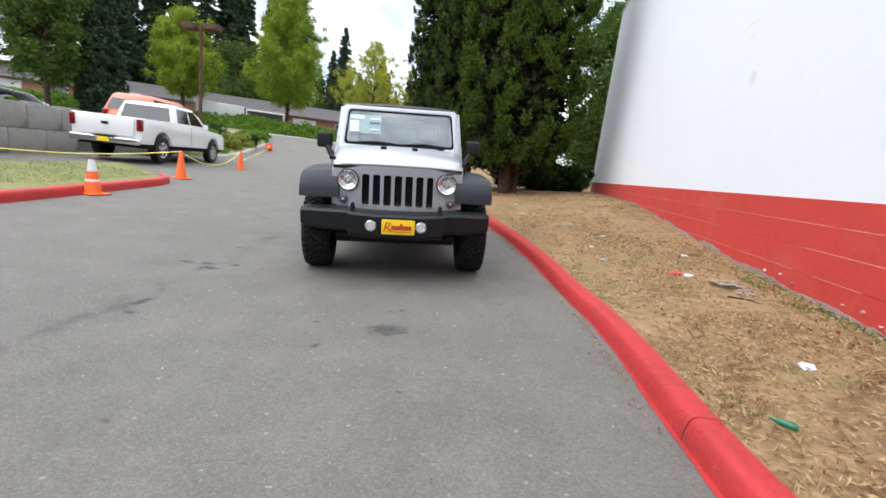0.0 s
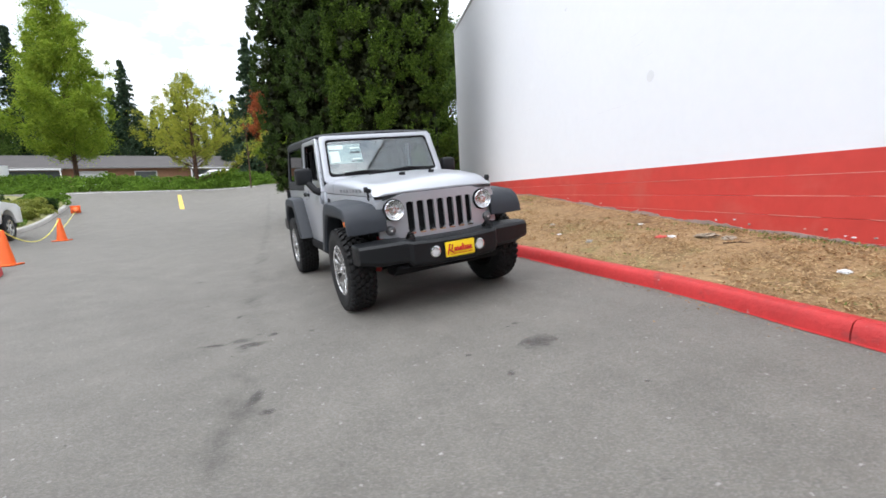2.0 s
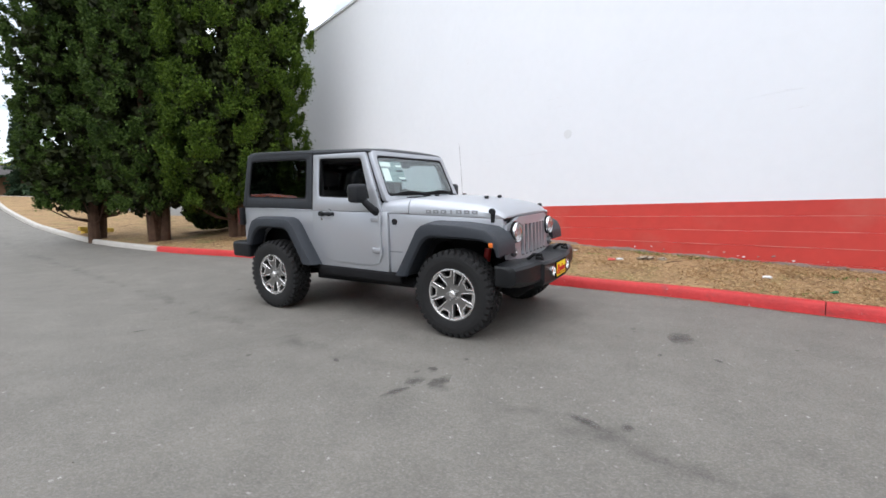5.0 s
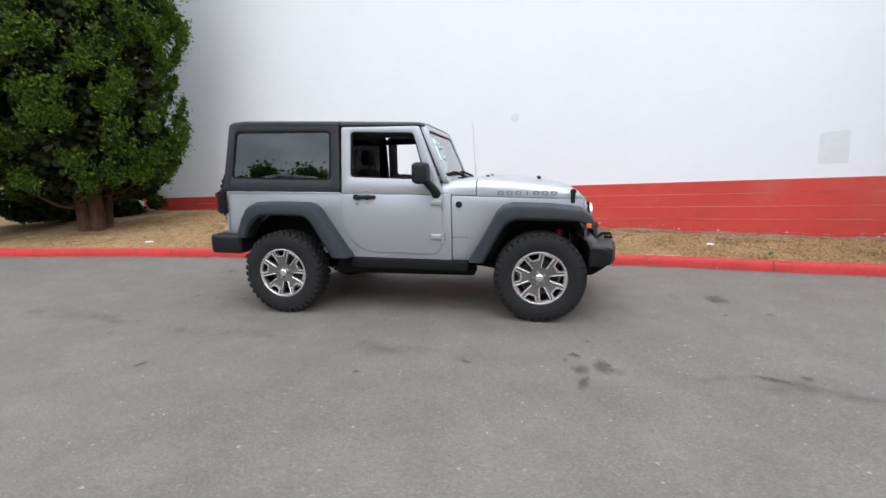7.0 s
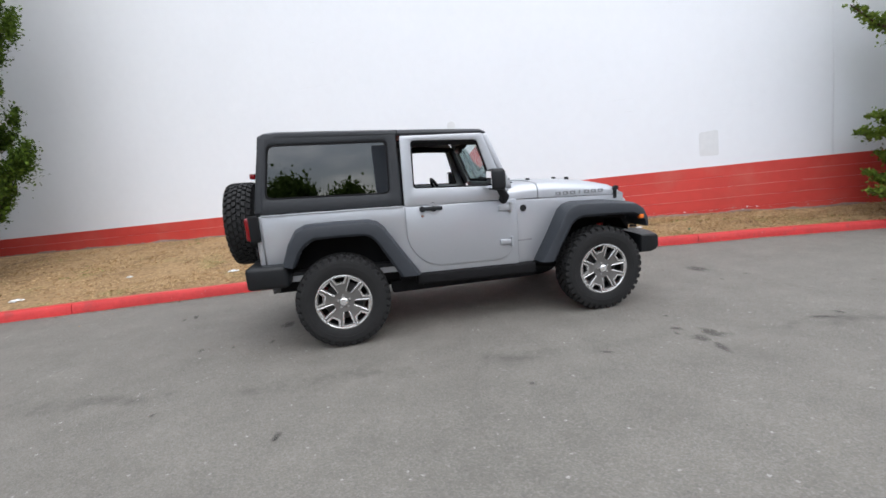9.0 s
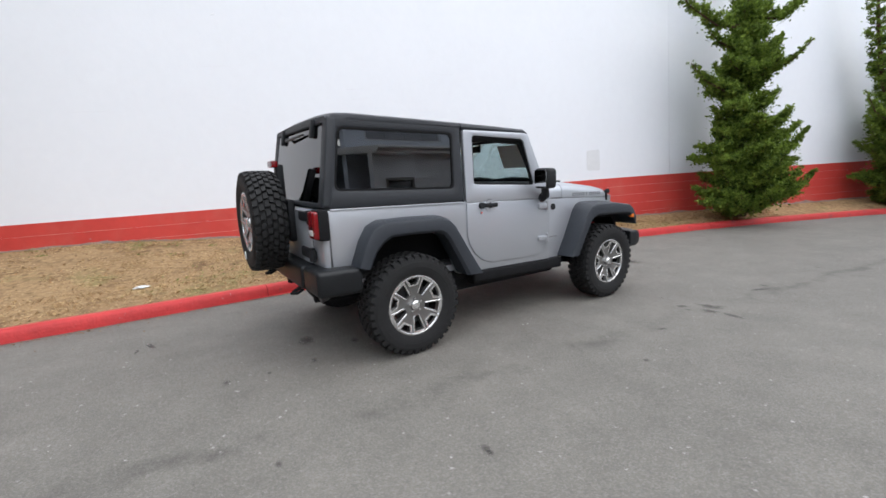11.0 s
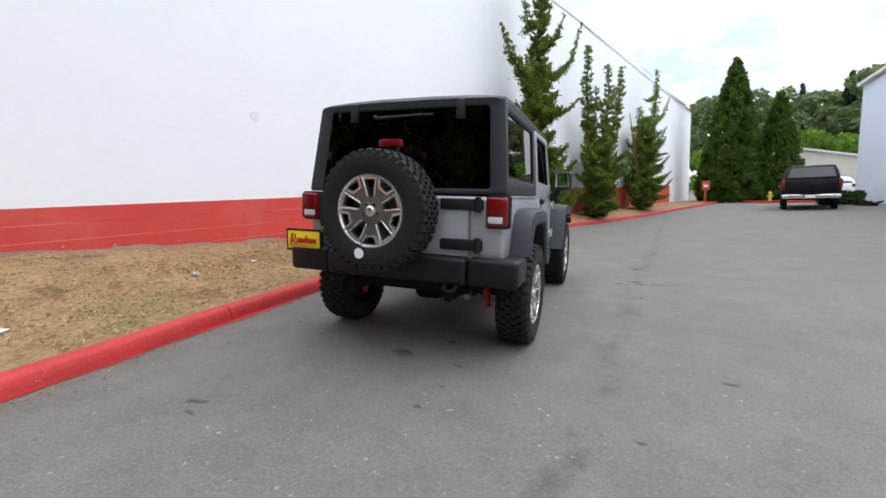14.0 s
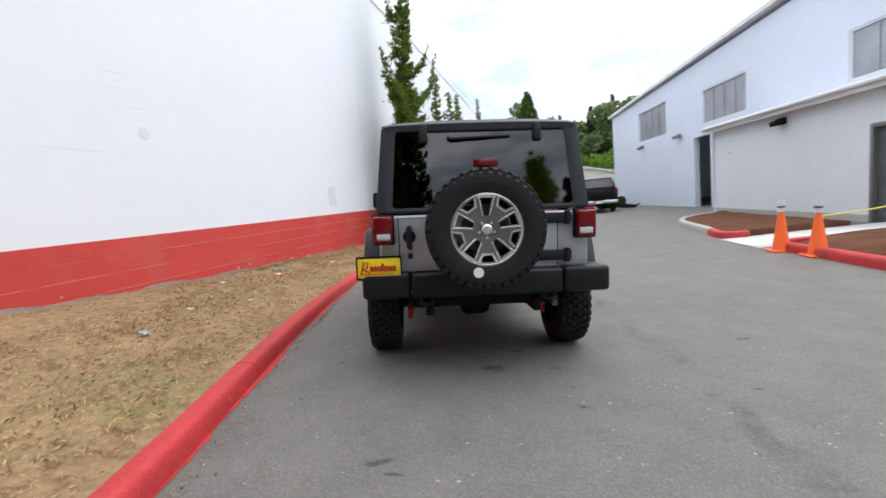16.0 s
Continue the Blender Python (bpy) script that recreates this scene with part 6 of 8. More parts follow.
pickup("pickup_truck", heading(-10.62, 5.0, -15.5, 0.06) @ Matrix.Scale(0.99, 4), M_WHITEPAINT, False, "white crew-cab pickup parked behind the lawn")
suv("suv", heading(-13.95, 8.8, -17, 0.58), M_ORANGEPAINT, "orange sport utility car parked beside the pickup", L=4.7, H=1.72)
suv("parked_car", heading(-16.5, 2.7, 40, 0.74), M_NAVYPAINT, "dark off-road car raised behind the concrete blocks", L=4.2, H=1.75)
M_BLOCK = scuffed(material("weathered_block", (0.27, 0.26, 0.24), 0.9, var=0.2, scale=2.0, bump=0.5, bscale=60, spec=0.3), (0.11, 0.105, 0.095), 0.50, 0.68, 1.1)
for row in range(2):
    for k in range(5):
        d = 1.50 * (k + 0.5 * row)
        x, y = -10.9 - 0.40 * d, 0.05 + 0.917 * d
        b = box(-0.74, 0.74, -0.35, 0.35, 0.0, 0.70, 0.03)
        b = box(-0.3, 0.3, -0.12, 0.12, 0.69, 0.76, 0.02, 2, b)
        ob = thing("concrete_block", b, M_BLOCK, "grey weathered cast concrete block in a retaining row", "block", "blocks holding the upper lot")
        ob.matrix_world = pose(x, y, ground_z(-12.4, 3.5) - 0.02 + 0.705 * row, 0, 0, -66.4)
secs = []
for y, xe, top in ((-3.0, -10.2, 0.72), (1.0, -11.75, 0.72), (6.3, -14.05, 0.72), (7.6, -13.9, 0.60), (8.6, -12.85, 0.56), (10.8, -13.35, 0.56), (14.0, -14.6, 0.56)):
    g0 = ground_z(xe, y)
    secs.append([(xe, y, g0 - 0.3), (xe, y, g0 + top), (xe - 16, y, g0 + top), (xe - 16, y, g0 - 0.3)])
upper = thing("upper_lot", loft(secs), M_ASPHALT, "raised asphalt lot behind the concrete blocks", "parking lot", kind="structure")
suv("parked_car", heading(-12.5, 41.5, -75, 0.35), M_WHITEPAINT, "white car parked beyond the ivy bank", L=4.5, H=1.45)
pickup("black_pickup", heading(-3.35, -20.0, 178.5, 0.0), M_BLACKPAINT, True, "black pickup truck with a canopy parked on the lane", plate=False)
suv("white_car", heading(-4.9, -33.0, 170, 0.0), M_WHITEPAINT, "white car parked beyond the blue building", L=4.5, H=1.45)

# ---------------------------------------------------------------- blue workshop and its grey annex
BDIR = Vector((-0.17, 1.0, 0)).normalized()
bang = math.degrees(math.atan2(0.17, 1.0))


def facade(px, py, z):
    """Local frame on a facade: x runs along it to the north, y goes into the house, z up."""
    return pose(px, py, z, 0, 0, 90 + bang)


blue = empty("workshop", facade(-5.55, -30.9, 0.0), "pale blue metal-sided workshop with high windows", "building")
# local x along the front (north), local y = into the house (west)
LB = 25.4
holes = [(5.35, 9.40, 3.70, 5.50), (13.35, 16.55, 3.60, 5.10), (21.2, 24.6, 3.50, 4.85)]
door_hole = (12.40, 14.1, -0.6, 3.20)


def wall_with_holes(x0, x1, z0, z1, holes, y0, y1):
    """A wall cut into rectangles round its openings."""
    cx = sorted({x0, x1, *[h[0] for h in holes], *[h[1] for h in holes]})
    cz = sorted({z0, z1, *[h[2] for h in holes if h[2] > z0], *[h[3] for h in holes]})
    bm = bmesh.new()
    v = {}

    def vert(a, b):
        if (a, b) not in v:
            v[a, b] = bm.verts.new((a, y0, b))
        return v[a, b]
    for a, b in zip(cx, cx[1:]):
        for c, d in zip(cz, cz[1:]):
            if any(h[0] <= (a + b) / 2 <= h[1] and h[2] <= (c + d) / 2 <= h[3] for h in holes):
                continue
            bm.faces.new((vert(a, c), vert(b, c), vert(b, d), vert(a, d)))
    g_ = bmesh.ops.extrude_face_region(bm, geom=list(bm.faces))
    for q in g_["geom"]:
        if isinstance(q, bmesh.types.BMVert):
            q.co.y = y1
    return bm


bm = wall_with_holes(0, LB, -0.6, 6.15, holes + [door_hole], 0.0, 0.25)
for v in bm.verts:
    if v.co.z > 6.1:
        v.co.z += 0.028 * v.co.x * 0.8
part("front_wall", bm, M_BLUEWALL, blue)
part("end_wall", box(-0.0, 0.25, 0.25, 16, -0.6, 6.15), M_BLUEWALL, blue)
part("roof", prism([(-0.15, 6.16), (-0.15, 6.32), (LB, 7.10), (LB, 6.94)], -0.25, 16.2, "y"), M_TRIM, blue, "white roof edge").matrix_basis = Matrix.Identity(4)
part("back_wall", box(0.25, LB, 15.75, 16, -0.6, 6.15), M_BLUEWALL, blue)
for x0, x1, z0, z1 in holes:
    w = part("window", ring_prism([(x0, z0), (x0, z1), (x1, z1), (x1, z0)], [(x0 + 0.06, z0 + 0.06), (x0 + 0.06, z1 - 0.06), (x1 - 0.06, z1 - 0.06), (x1 - 0.06, z0 + 0.06)], 0.03, 0.12, "y"), M_GREYWALL, blue)
    part("pane", box(x0 + 0.08, x1 - 0.08, 0.08, 0.09, z0 + 0.08, z1 - 0.08), M_BLIND, w)
    for k in range(1, 4):
        xm = x0 + (x1 - x0) * k / 4
        part("mullion", box(xm - 0.012, xm + 0.012, 0.05, 0.11, z0 + 0.09, z1 - 0.09), M_BLIND, w)
part("door_frame", ring_prism([(12.40, -0.6), (12.40, 3.2), (14.1, 3.2), (14.1, -0.6)], [(12.52, -0.5), (12.52, 3.1), (14.0, 3.1), (14.0, -0.5)], -0.04, 0.2, "y"), M_BLUEWALL, blue)
# black back panel and floor put the interior's shade into the colour
part("doorway", box(12.2, 14.3, 2.4, 2.5, -0.6, 3.3, 0, 1, box(12.2, 14.3, 0.3, 2.4, -0.7, -0.2)), M_DARK, blue, "black panel and floor standing in for the unlit workshop interior")
for x, z in ((6.0, 3.28), (11.0, 3.3)):
    part("wall_lamp", prism([(0, z), (-0.34, z - 0.04), (-0.36, z + 0.10), (-0.1, z + 0.20), (0, z + 0.20)], x - 0.14, x + 0.14, "x", w=0.02), M_STEEL, blue, "grey floodlight")
annex = empty("annex", facade(-6.68, -12.95, 0.0), "pale grey annex with a white fascia before the workshop", "building")
LA = 7.8
bm = wall_with_holes(0, LA, -0.5, 2.80, [(6.35, 7.4, -0.5, 2.08)], 0.0, 0.2)
part("front_wall", bm, M_GREYWALL, annex)
part("end_wall", box(0, 0.2, 0.2, 2.6, -0.5, 2.80), M_GREYWALL, annex)
part("fascia", prism([(-0.28, 2.76), (-0.28, 2.98), (2.4, 3.30), (2.4, 3.10)], -0.15, LA, "x", w=0.01), M_TRIM, annex, "white fascia and gutter")
part("gutter", tube([(-0.1, -0.32, 2.92), (LA, -0.32, 2.92)], 0.06, 8), M_TRIM, annex)
part("door", box(6.42, 7.33, 0.08, 0.14, -0.4, 2.02, 0.004), M_WINDOWDARK, annex, "dark glazed door")
part("door_frame", ring_prism([(6.35, -0.5), (6.35, 2.08), (7.4, 2.08), (7.4, -0.5)], [(6.43, -0.4), (6.43, 2.0), (7.32, 2.0), (7.32, -0.4)], -0.02, 0.15, "y"), M_STEEL, annex)
part("wall_lamp", prism([(0, 2.50), (-0.30, 2.46), (-0.32, 2.58), (-0.1, 2.68), (0, 2.68)], 3.52, 3.78, "x", w=0.02), M_DARK, annex, "dark floodlight under the eave")
part("conduit", tube([(0.08, -0.03, -0.2), (0.08, -0.03, 2.75)], 0.02, 6, box(1.0, 1.06, -0.05, 0, 1.95, 2.02)), M_TRIM, annex)
part("kick_board", box(0, 6.35, -0.02, 0.0, -0.5, 0.12), M_CONCRETE, annex)

# cream shed and the far kerb beyond the black pickup
shed = empty("shed", pose(-5.2, -42, -0.5, 0, 0, 0), "cream shed with a low gable behind the trees", "shed")
part("wall", prism([(-2.2, 0), (-2.2, 2.9), (2.6, 4.0), (5, 3.2), (5, 0)], -3, 0, "y"), M_CREAM, shed)
part("roof", prism([(-2.5, 2.8), (-2.5, 2.95), (2.6, 4.16), (5.2, 3.3), (5.2, 3.15), (2.6, 4.0)], -3.2, 0.25, "y"), M_TRIM, shed)
far = kerb_curve([(1.0, -36), (0.2, -33.0), (-1.2, -30.4), (-3.0, -29.6), (-4.4, -29.7)], 0.4)
kerb_f = tagged(new("kerb_far", kerb_mesh(far[:2], "kerb_far", M_REDKERB, 0.14)), "red kerb at the far end of the lane", "kerb", kind="structure")
kerb_run(kerb_f, far[1:], M_REDKERB, 0.14)
sign = empty("post_sign", pose(1.75, -29.2, ground_z(1.75, -29.2)), "small red sign on a wooden post", "sign")
part("post", box(-0.05, 0.05, -0.04, 0.04, -0.2, 1.15, 0.008), M_SIGNRED, sign)
part("panel", box(-0.26, 0.20, 0.045, 0.06, 0.95, 1.55, 0.004), M_SIGNRED, sign)
part("panel_bar", box(-0.16, 0.10, 0.06, 0.064, 1.15, 1.32), M_PAPER, sign, "pale illegible notice")
hyd = empty("hydrant", pose(-1.6, -31.2, ground_z(-1.6, -31.2)), "yellow fire hydrant beyond the far kerb", "hydrant")
part("barrel", lathe([(0.0, 0.0), (0.14, 0.0), (0.14, 0.05), (0.09, 0.07), (0.09, 0.5), (0.12, 0.52), (0.10, 0.62), (0.03, 0.70), (0.0, 0.70)], 16, "z"), M_WOODY, hyd)
part("outlet", cyl((-0.16, 0, 0.4), (0.16, 0, 0.4), 0.045), M_WOODY, hyd)

# ---------------------------------------------------------------- street side: ivy bank, low houses, lamp post, road paint
HDIR = Vector((0.906, 0.423))


def apartment_row():
    root = empty("house_row", pose(-27.5, 56.5, 3.5, 0, 0, 25), "long low brick house row with a brown shingle roof", "building")
    L = 58
    part("wall", box(-L, 24, 0.0, 8, -1.8, 2.35), M_BRICK, root)
    part("roof", prism([(-1.0, 2.25), (-1.0, 2.42), (4.0, 4.15), (9.0, 2.42), (9.0, 2.25)], -L - 0.8, 24.8, "x"), M_ROOFTILE, root, "brown shingle roof")
    part("fascia", box(-L - 0.8, 24.8, -1.04, -1.0, 2.2, 2.42), M_STEEL, root)
    k = 0
    x = -L + 3
    while x < 20:
        if k % 3 == 1:
            part("carport", box(x, x + 5.0, -1.6, -0.1, 2.05, 2.2, 0, 1, box(x, x + 0.12, -1.6, -1.48, -0.8, 2.05, 0, 1, box(x + 4.88, x + 5.0, -1.6, -1.48, -0.8, 2.05))), M_TRIM, root, "white carport canopy")
            # flat dark sheet on the wall, painted shade under the canopy
            part("carport_shade", box(x + 0.3, x + 4.7, -0.02, 0.0, -0.6, 2.0), M_WINDOWDARK, root)
        elif k % 3 == 0:
            w = part("window", box(x, x + 2.2, -0.03, 0.0, 0.6, 1.8), M_WINDOWDARK, root)
            part("frame", ring_prism([(x - .1, .5), (x - .1, 1.9), (x + 2.3, 1.9), (x + 2.3, .5)], [(x, .6), (x, 1.8), (x + 2.2, 1.8), (x + 2.2, .6)], -0.06, 0.0, "y"), M_TRIM, w)
        else:
            part("garage_door", box(x, x + 3.2, -0.03, 0.0, -0.6, 1.95), M_CREAM if k % 2 else M_TRIM, root, "pale garage door")
        x += 6.0
        k += 1


apartment_row()
trailer = empty("trailer", pose(-26.6, 29.6, 2.15, 0, 0, 40), "white box trailer parked by the street", "trailer")
part("trailer_body", box(-1.9, 1.9, -1.1, 1.1, 0.6, 2.1, 0.05), M_WHITEPAINT, trailer)
for x in (-0.9, 0.0):
    for s in SIDES:
        part("wheel", cyl((x, s * 0.95, 0.33), (x, s * 1.12, 0.33), 0.33, seg=24, w=0.03), M_RUBBER, trailer)
lamp = empty("street_lamp", pose(-15.0, 13.8, ground_z(-15.0, 13.8)), "brown steel lamp post with two box heads", "street lamp")
part("pole", cyl((0, 0, -0.3), (0, 0, 5.75), 0.085, 0.07, 12), M_BARK, lamp)
for s in SIDES:
    part("lamp_head", box(s * 0.62 - 0.36, s * 0.62 + 0.36, -0.24, 0.24, 5.55, 5.82, 0.03, 2, box(min(0, s * 0.3), max(0, s * 0.3), -0.04, 0.04, 5.66, 5.74)), M_BARK, lamp)


def road_mark(name, pts, width, mat, label, lift=0.006):
    v, f = [], []
    line_ = kerb_curve(pts, 0.3) if len(pts) > 1 else pts
    for i, p in enumerate(line_):
        t = (line_[min(i + 1, len(line_) - 1)] - line_[max(i - 1, 0)]).normalized()
        for o in (-width / 2, width / 2):
            x, y = p.x + t.y * o, p.y - t.x * o
            v.append((x, y, ground_z(x, y) + lift))
    for i in range(len(line_) - 1):
        f.append((2 * i, 2 * i + 1, 2 * i + 3, 2 * i + 2))
    return tagged(new(name, mesh_np(name, np.array(v), np.array(f), mat)), label, "road marking", kind="structure")


road_mark("lane_stripe", [(-9.15, 18.0), (-11.45, 23.9)], 0.2, M_YPAINT, "faded yellow stripe on the ramp")
road_mark("stop_line", [(-19.5, 24.0), (-13.0, 26.6), (-8.0, 28.4)], 0.3, M_WPAINT, "worn white line along the ivy bank")
ppl = kerb_curve([(-12.05, 11.2), (-12.1, 12.2), (-12.6, 13.9), (-13.45, 16.0), (-14.4, 18.4), (-15.5, 20.4), (-17.6, 22.0)], 0.3)
kerb_n = tagged(new("kerb_north", kerb_mesh(ppl[:2], "kerb_north", M_CONCRETE, 0.15)), "bare concrete kerb of the shrub bed", "kerb", kind="structure")
kerb_run(kerb_n, ppl[1:][::-1], M_CONCRETE, 0.15)
bed_edge = offset_line(ppl[::-1], 0.13)[::-1]
patch("shrub_bed", [(p.x, p.y) for p in bed_edge], [(p.x - 3.4, p.y + 0.3) for p in bed_edge], M_LAWN, 0.16, "rough grassy bed behind the bare kerb", "planter", 0.08)
timber = thing("timber_rail", box(-0.75, 0.75, -0.09, 0.09, 0.12, 0.30, 0.02, 2, box(-0.6, -0.4, -0.13, 0.13, 0, 0.12, 0.02, 2, box(0.4, 0.6, -0.13, 0.13, 0, 0.12, 0.02))), M_WOODY, "yellow painted parking rail lying on the dirt", "rail")
timber.matrix_world = pose(-2.2, 14.6, strip_z(-2.2, 14.6, ground_z(-2.9, 14.6) + 0.105, -2.8, 9.0) - 0.02, 0, 4, 32) @ Matrix.Scale(0.72, 4)

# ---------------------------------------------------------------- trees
# near-black leaf colour that stands for the shade inside a crown
M_INNERSHADE = leaf_material("inner_shade_leaf", (0.010, 0.014, 0.005), (0.030, 0.038, 0.012), 0.05)


def crown_from(clumps, leaves, size, mat, rng, stretch=(1, 1, 1.2), up=0.5, fill=0.5, aspect=2.0, loose=0.0):
    """Leaves over the shells of many lumps, or loosely through and round them; clumps: x, y, z, radius."""
    c = np.asarray(clumps)
    p_ = c[:, 3] ** 2
    idx = rng.choice(len(c), leaves, p=p_ / p_.sum())
    d = rng.normal(size=(leaves, 3))
    d /= np.linalg.norm(d, axis=1)[:, None]
    rad = rng.uniform(fill ** 2, 1.0, leaves) ** 0.5
    if loose:
        rad = np.abs(rng.normal(size=leaves)) * loose
    pts = c[idx, :3] + d * (c[idx, 3] * rad)[:, None] * np.array(stretch)
    return leaf_mesh("crown", pts, size, mat, rng, out=d + np.array([0, 0, up]), aspect=aspect)


def finish(root, bm, crown_me, bark=None):
    part("trunk", bm, bark or M_BARK, root)
    crown = new("crown", crown_me)
    crown.parent = root
    return root


def cypress(x, y, z, high, wide, seed, leaves, mat, tuft):
    """A dense columnar evergreen: fan-shaped tufts round an inside coloured dark as shade, over a few bare stems."""
    rng = np.random.default_rng(seed)
    bm = None
    for k in range(4):
        a = k * 1.7 + seed
        r = 0.0 if k == 0 else 0.16
        bm = tube([(r * math.cos(a), r * math.sin(a), -0.4), (1.6 * r * math.cos(a), 1.6 * r * math.sin(a), 0.8), (2.6 * r * math.cos(a), 2.6 * r * math.sin(a), high * 0.45), (r * math.cos(a), r * math.sin(a), high * 0.85)], [0.19 - 0.025 * k, 0.14 - 0.02 * k, 0.06, 0.02], 9, bm)
    for k in range(14):
        a = rng.uniform(0, 6.28)
        h = rng.uniform(0.3, 1.3)
        r = wide * rng.uniform(0.45, 0.85)
        bm = tube([(0, 0, h), (r * 0.5 * math.cos(a), r * 0.5 * math.sin(a), h + 0.12), (r * math.cos(a), r * math.sin(a), h + 0.55)], [0.035, 0.022, 0.008], 5, bm)

    def girth(u):
        return wide * min(1.0, 0.70 + 2.2 * u) * (1 - max(0, u - 0.45) ** 2.0 * 1.5)

    clumps = []
    step = 1.25 * tuft
    rows = int(high / step)
    for i in range(rows):
        u0 = (i + 0.5) / rows
        env = girth(u0)
        h0 = 0.75 + (high - 1.3) * u0
        n = max(4, int(2 * math.pi * env / (1.45 * tuft)))
        for k in range(n):
            a = 2 * math.pi * (k + 0.5 * (i % 2) + 0.45 * rng.uniform(-1, 1)) / n
            lobe = 1 + 0.12 * noise.noise((math.cos(a) * 1.6 + 9 * seed, math.sin(a) * 1.6, h0 * 0.8))
            r = env * lobe * rng.uniform(0.74, 0.97)
            h = h0 + rng.uniform(-0.4, 0.4) * step
            c0 = np.array([r * math.cos(a), r * math.sin(a), h])
            o = np.array([math.cos(a), math.sin(a), 0.0])
            side = np.array([-math.sin(a), math.cos(a), 0.0])
            big = tuft * rng.uniform(0.7, 1.25)
            # a plume: fingers fanned sideways, reaching out and turning up at their tips
            for q in range(7):
                fan = rng.uniform(-1, 1)
                reach = rng.uniform(0.35, 1.0)
                for w in (0.45, 0.75, 1.0):
                    p = c0 + o * big * 0.42 * reach * w + side * fan * big * 0.62 * w + np.array([0, 0, big * (0.75 * w * w * reach - 0.25 * abs(fan))])
                    clumps.append((*p, big * (0.30 - 0.13 * w) * rng.uniform(0.8, 1.2)))
    # added core of dark leaves: closes the crown and paints its shaded hollows
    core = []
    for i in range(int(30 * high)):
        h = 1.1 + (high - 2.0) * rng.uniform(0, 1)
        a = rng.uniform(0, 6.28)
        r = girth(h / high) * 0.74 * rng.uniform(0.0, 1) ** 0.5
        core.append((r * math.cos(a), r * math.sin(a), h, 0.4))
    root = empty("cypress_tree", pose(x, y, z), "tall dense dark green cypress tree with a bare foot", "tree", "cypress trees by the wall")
    inner = new("inner_foliage", crown_from(core, 26000, 0.17, M_INNERSHADE, rng, (1, 1, 1.3), 0.4, 0.1, 2.0))
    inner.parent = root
    tagged(inner, "inner foliage coloured dark as the shade within the crown")
    return finish(root, bm, crown_from(clumps, int(leaves * 1.2), 0.034, mat, rng, (1, 1, 1.3), 1.0, 0.55, 3.6, 0.75))


cypress(0.85, 9.05, 0.50, 11.5, 1.98, 1, 260000, M_CYPRESS, 0.46)
cypress(-0.95, 10.6, 0.50, 12.5, 1.50, 2, 190000, M_CYPRESSDARK, 0.34)
cypress(-2.32, 13.0, 0.50, 12.8, 1.80, 3, 190000, M_CYPRESSDARK, 0.34)


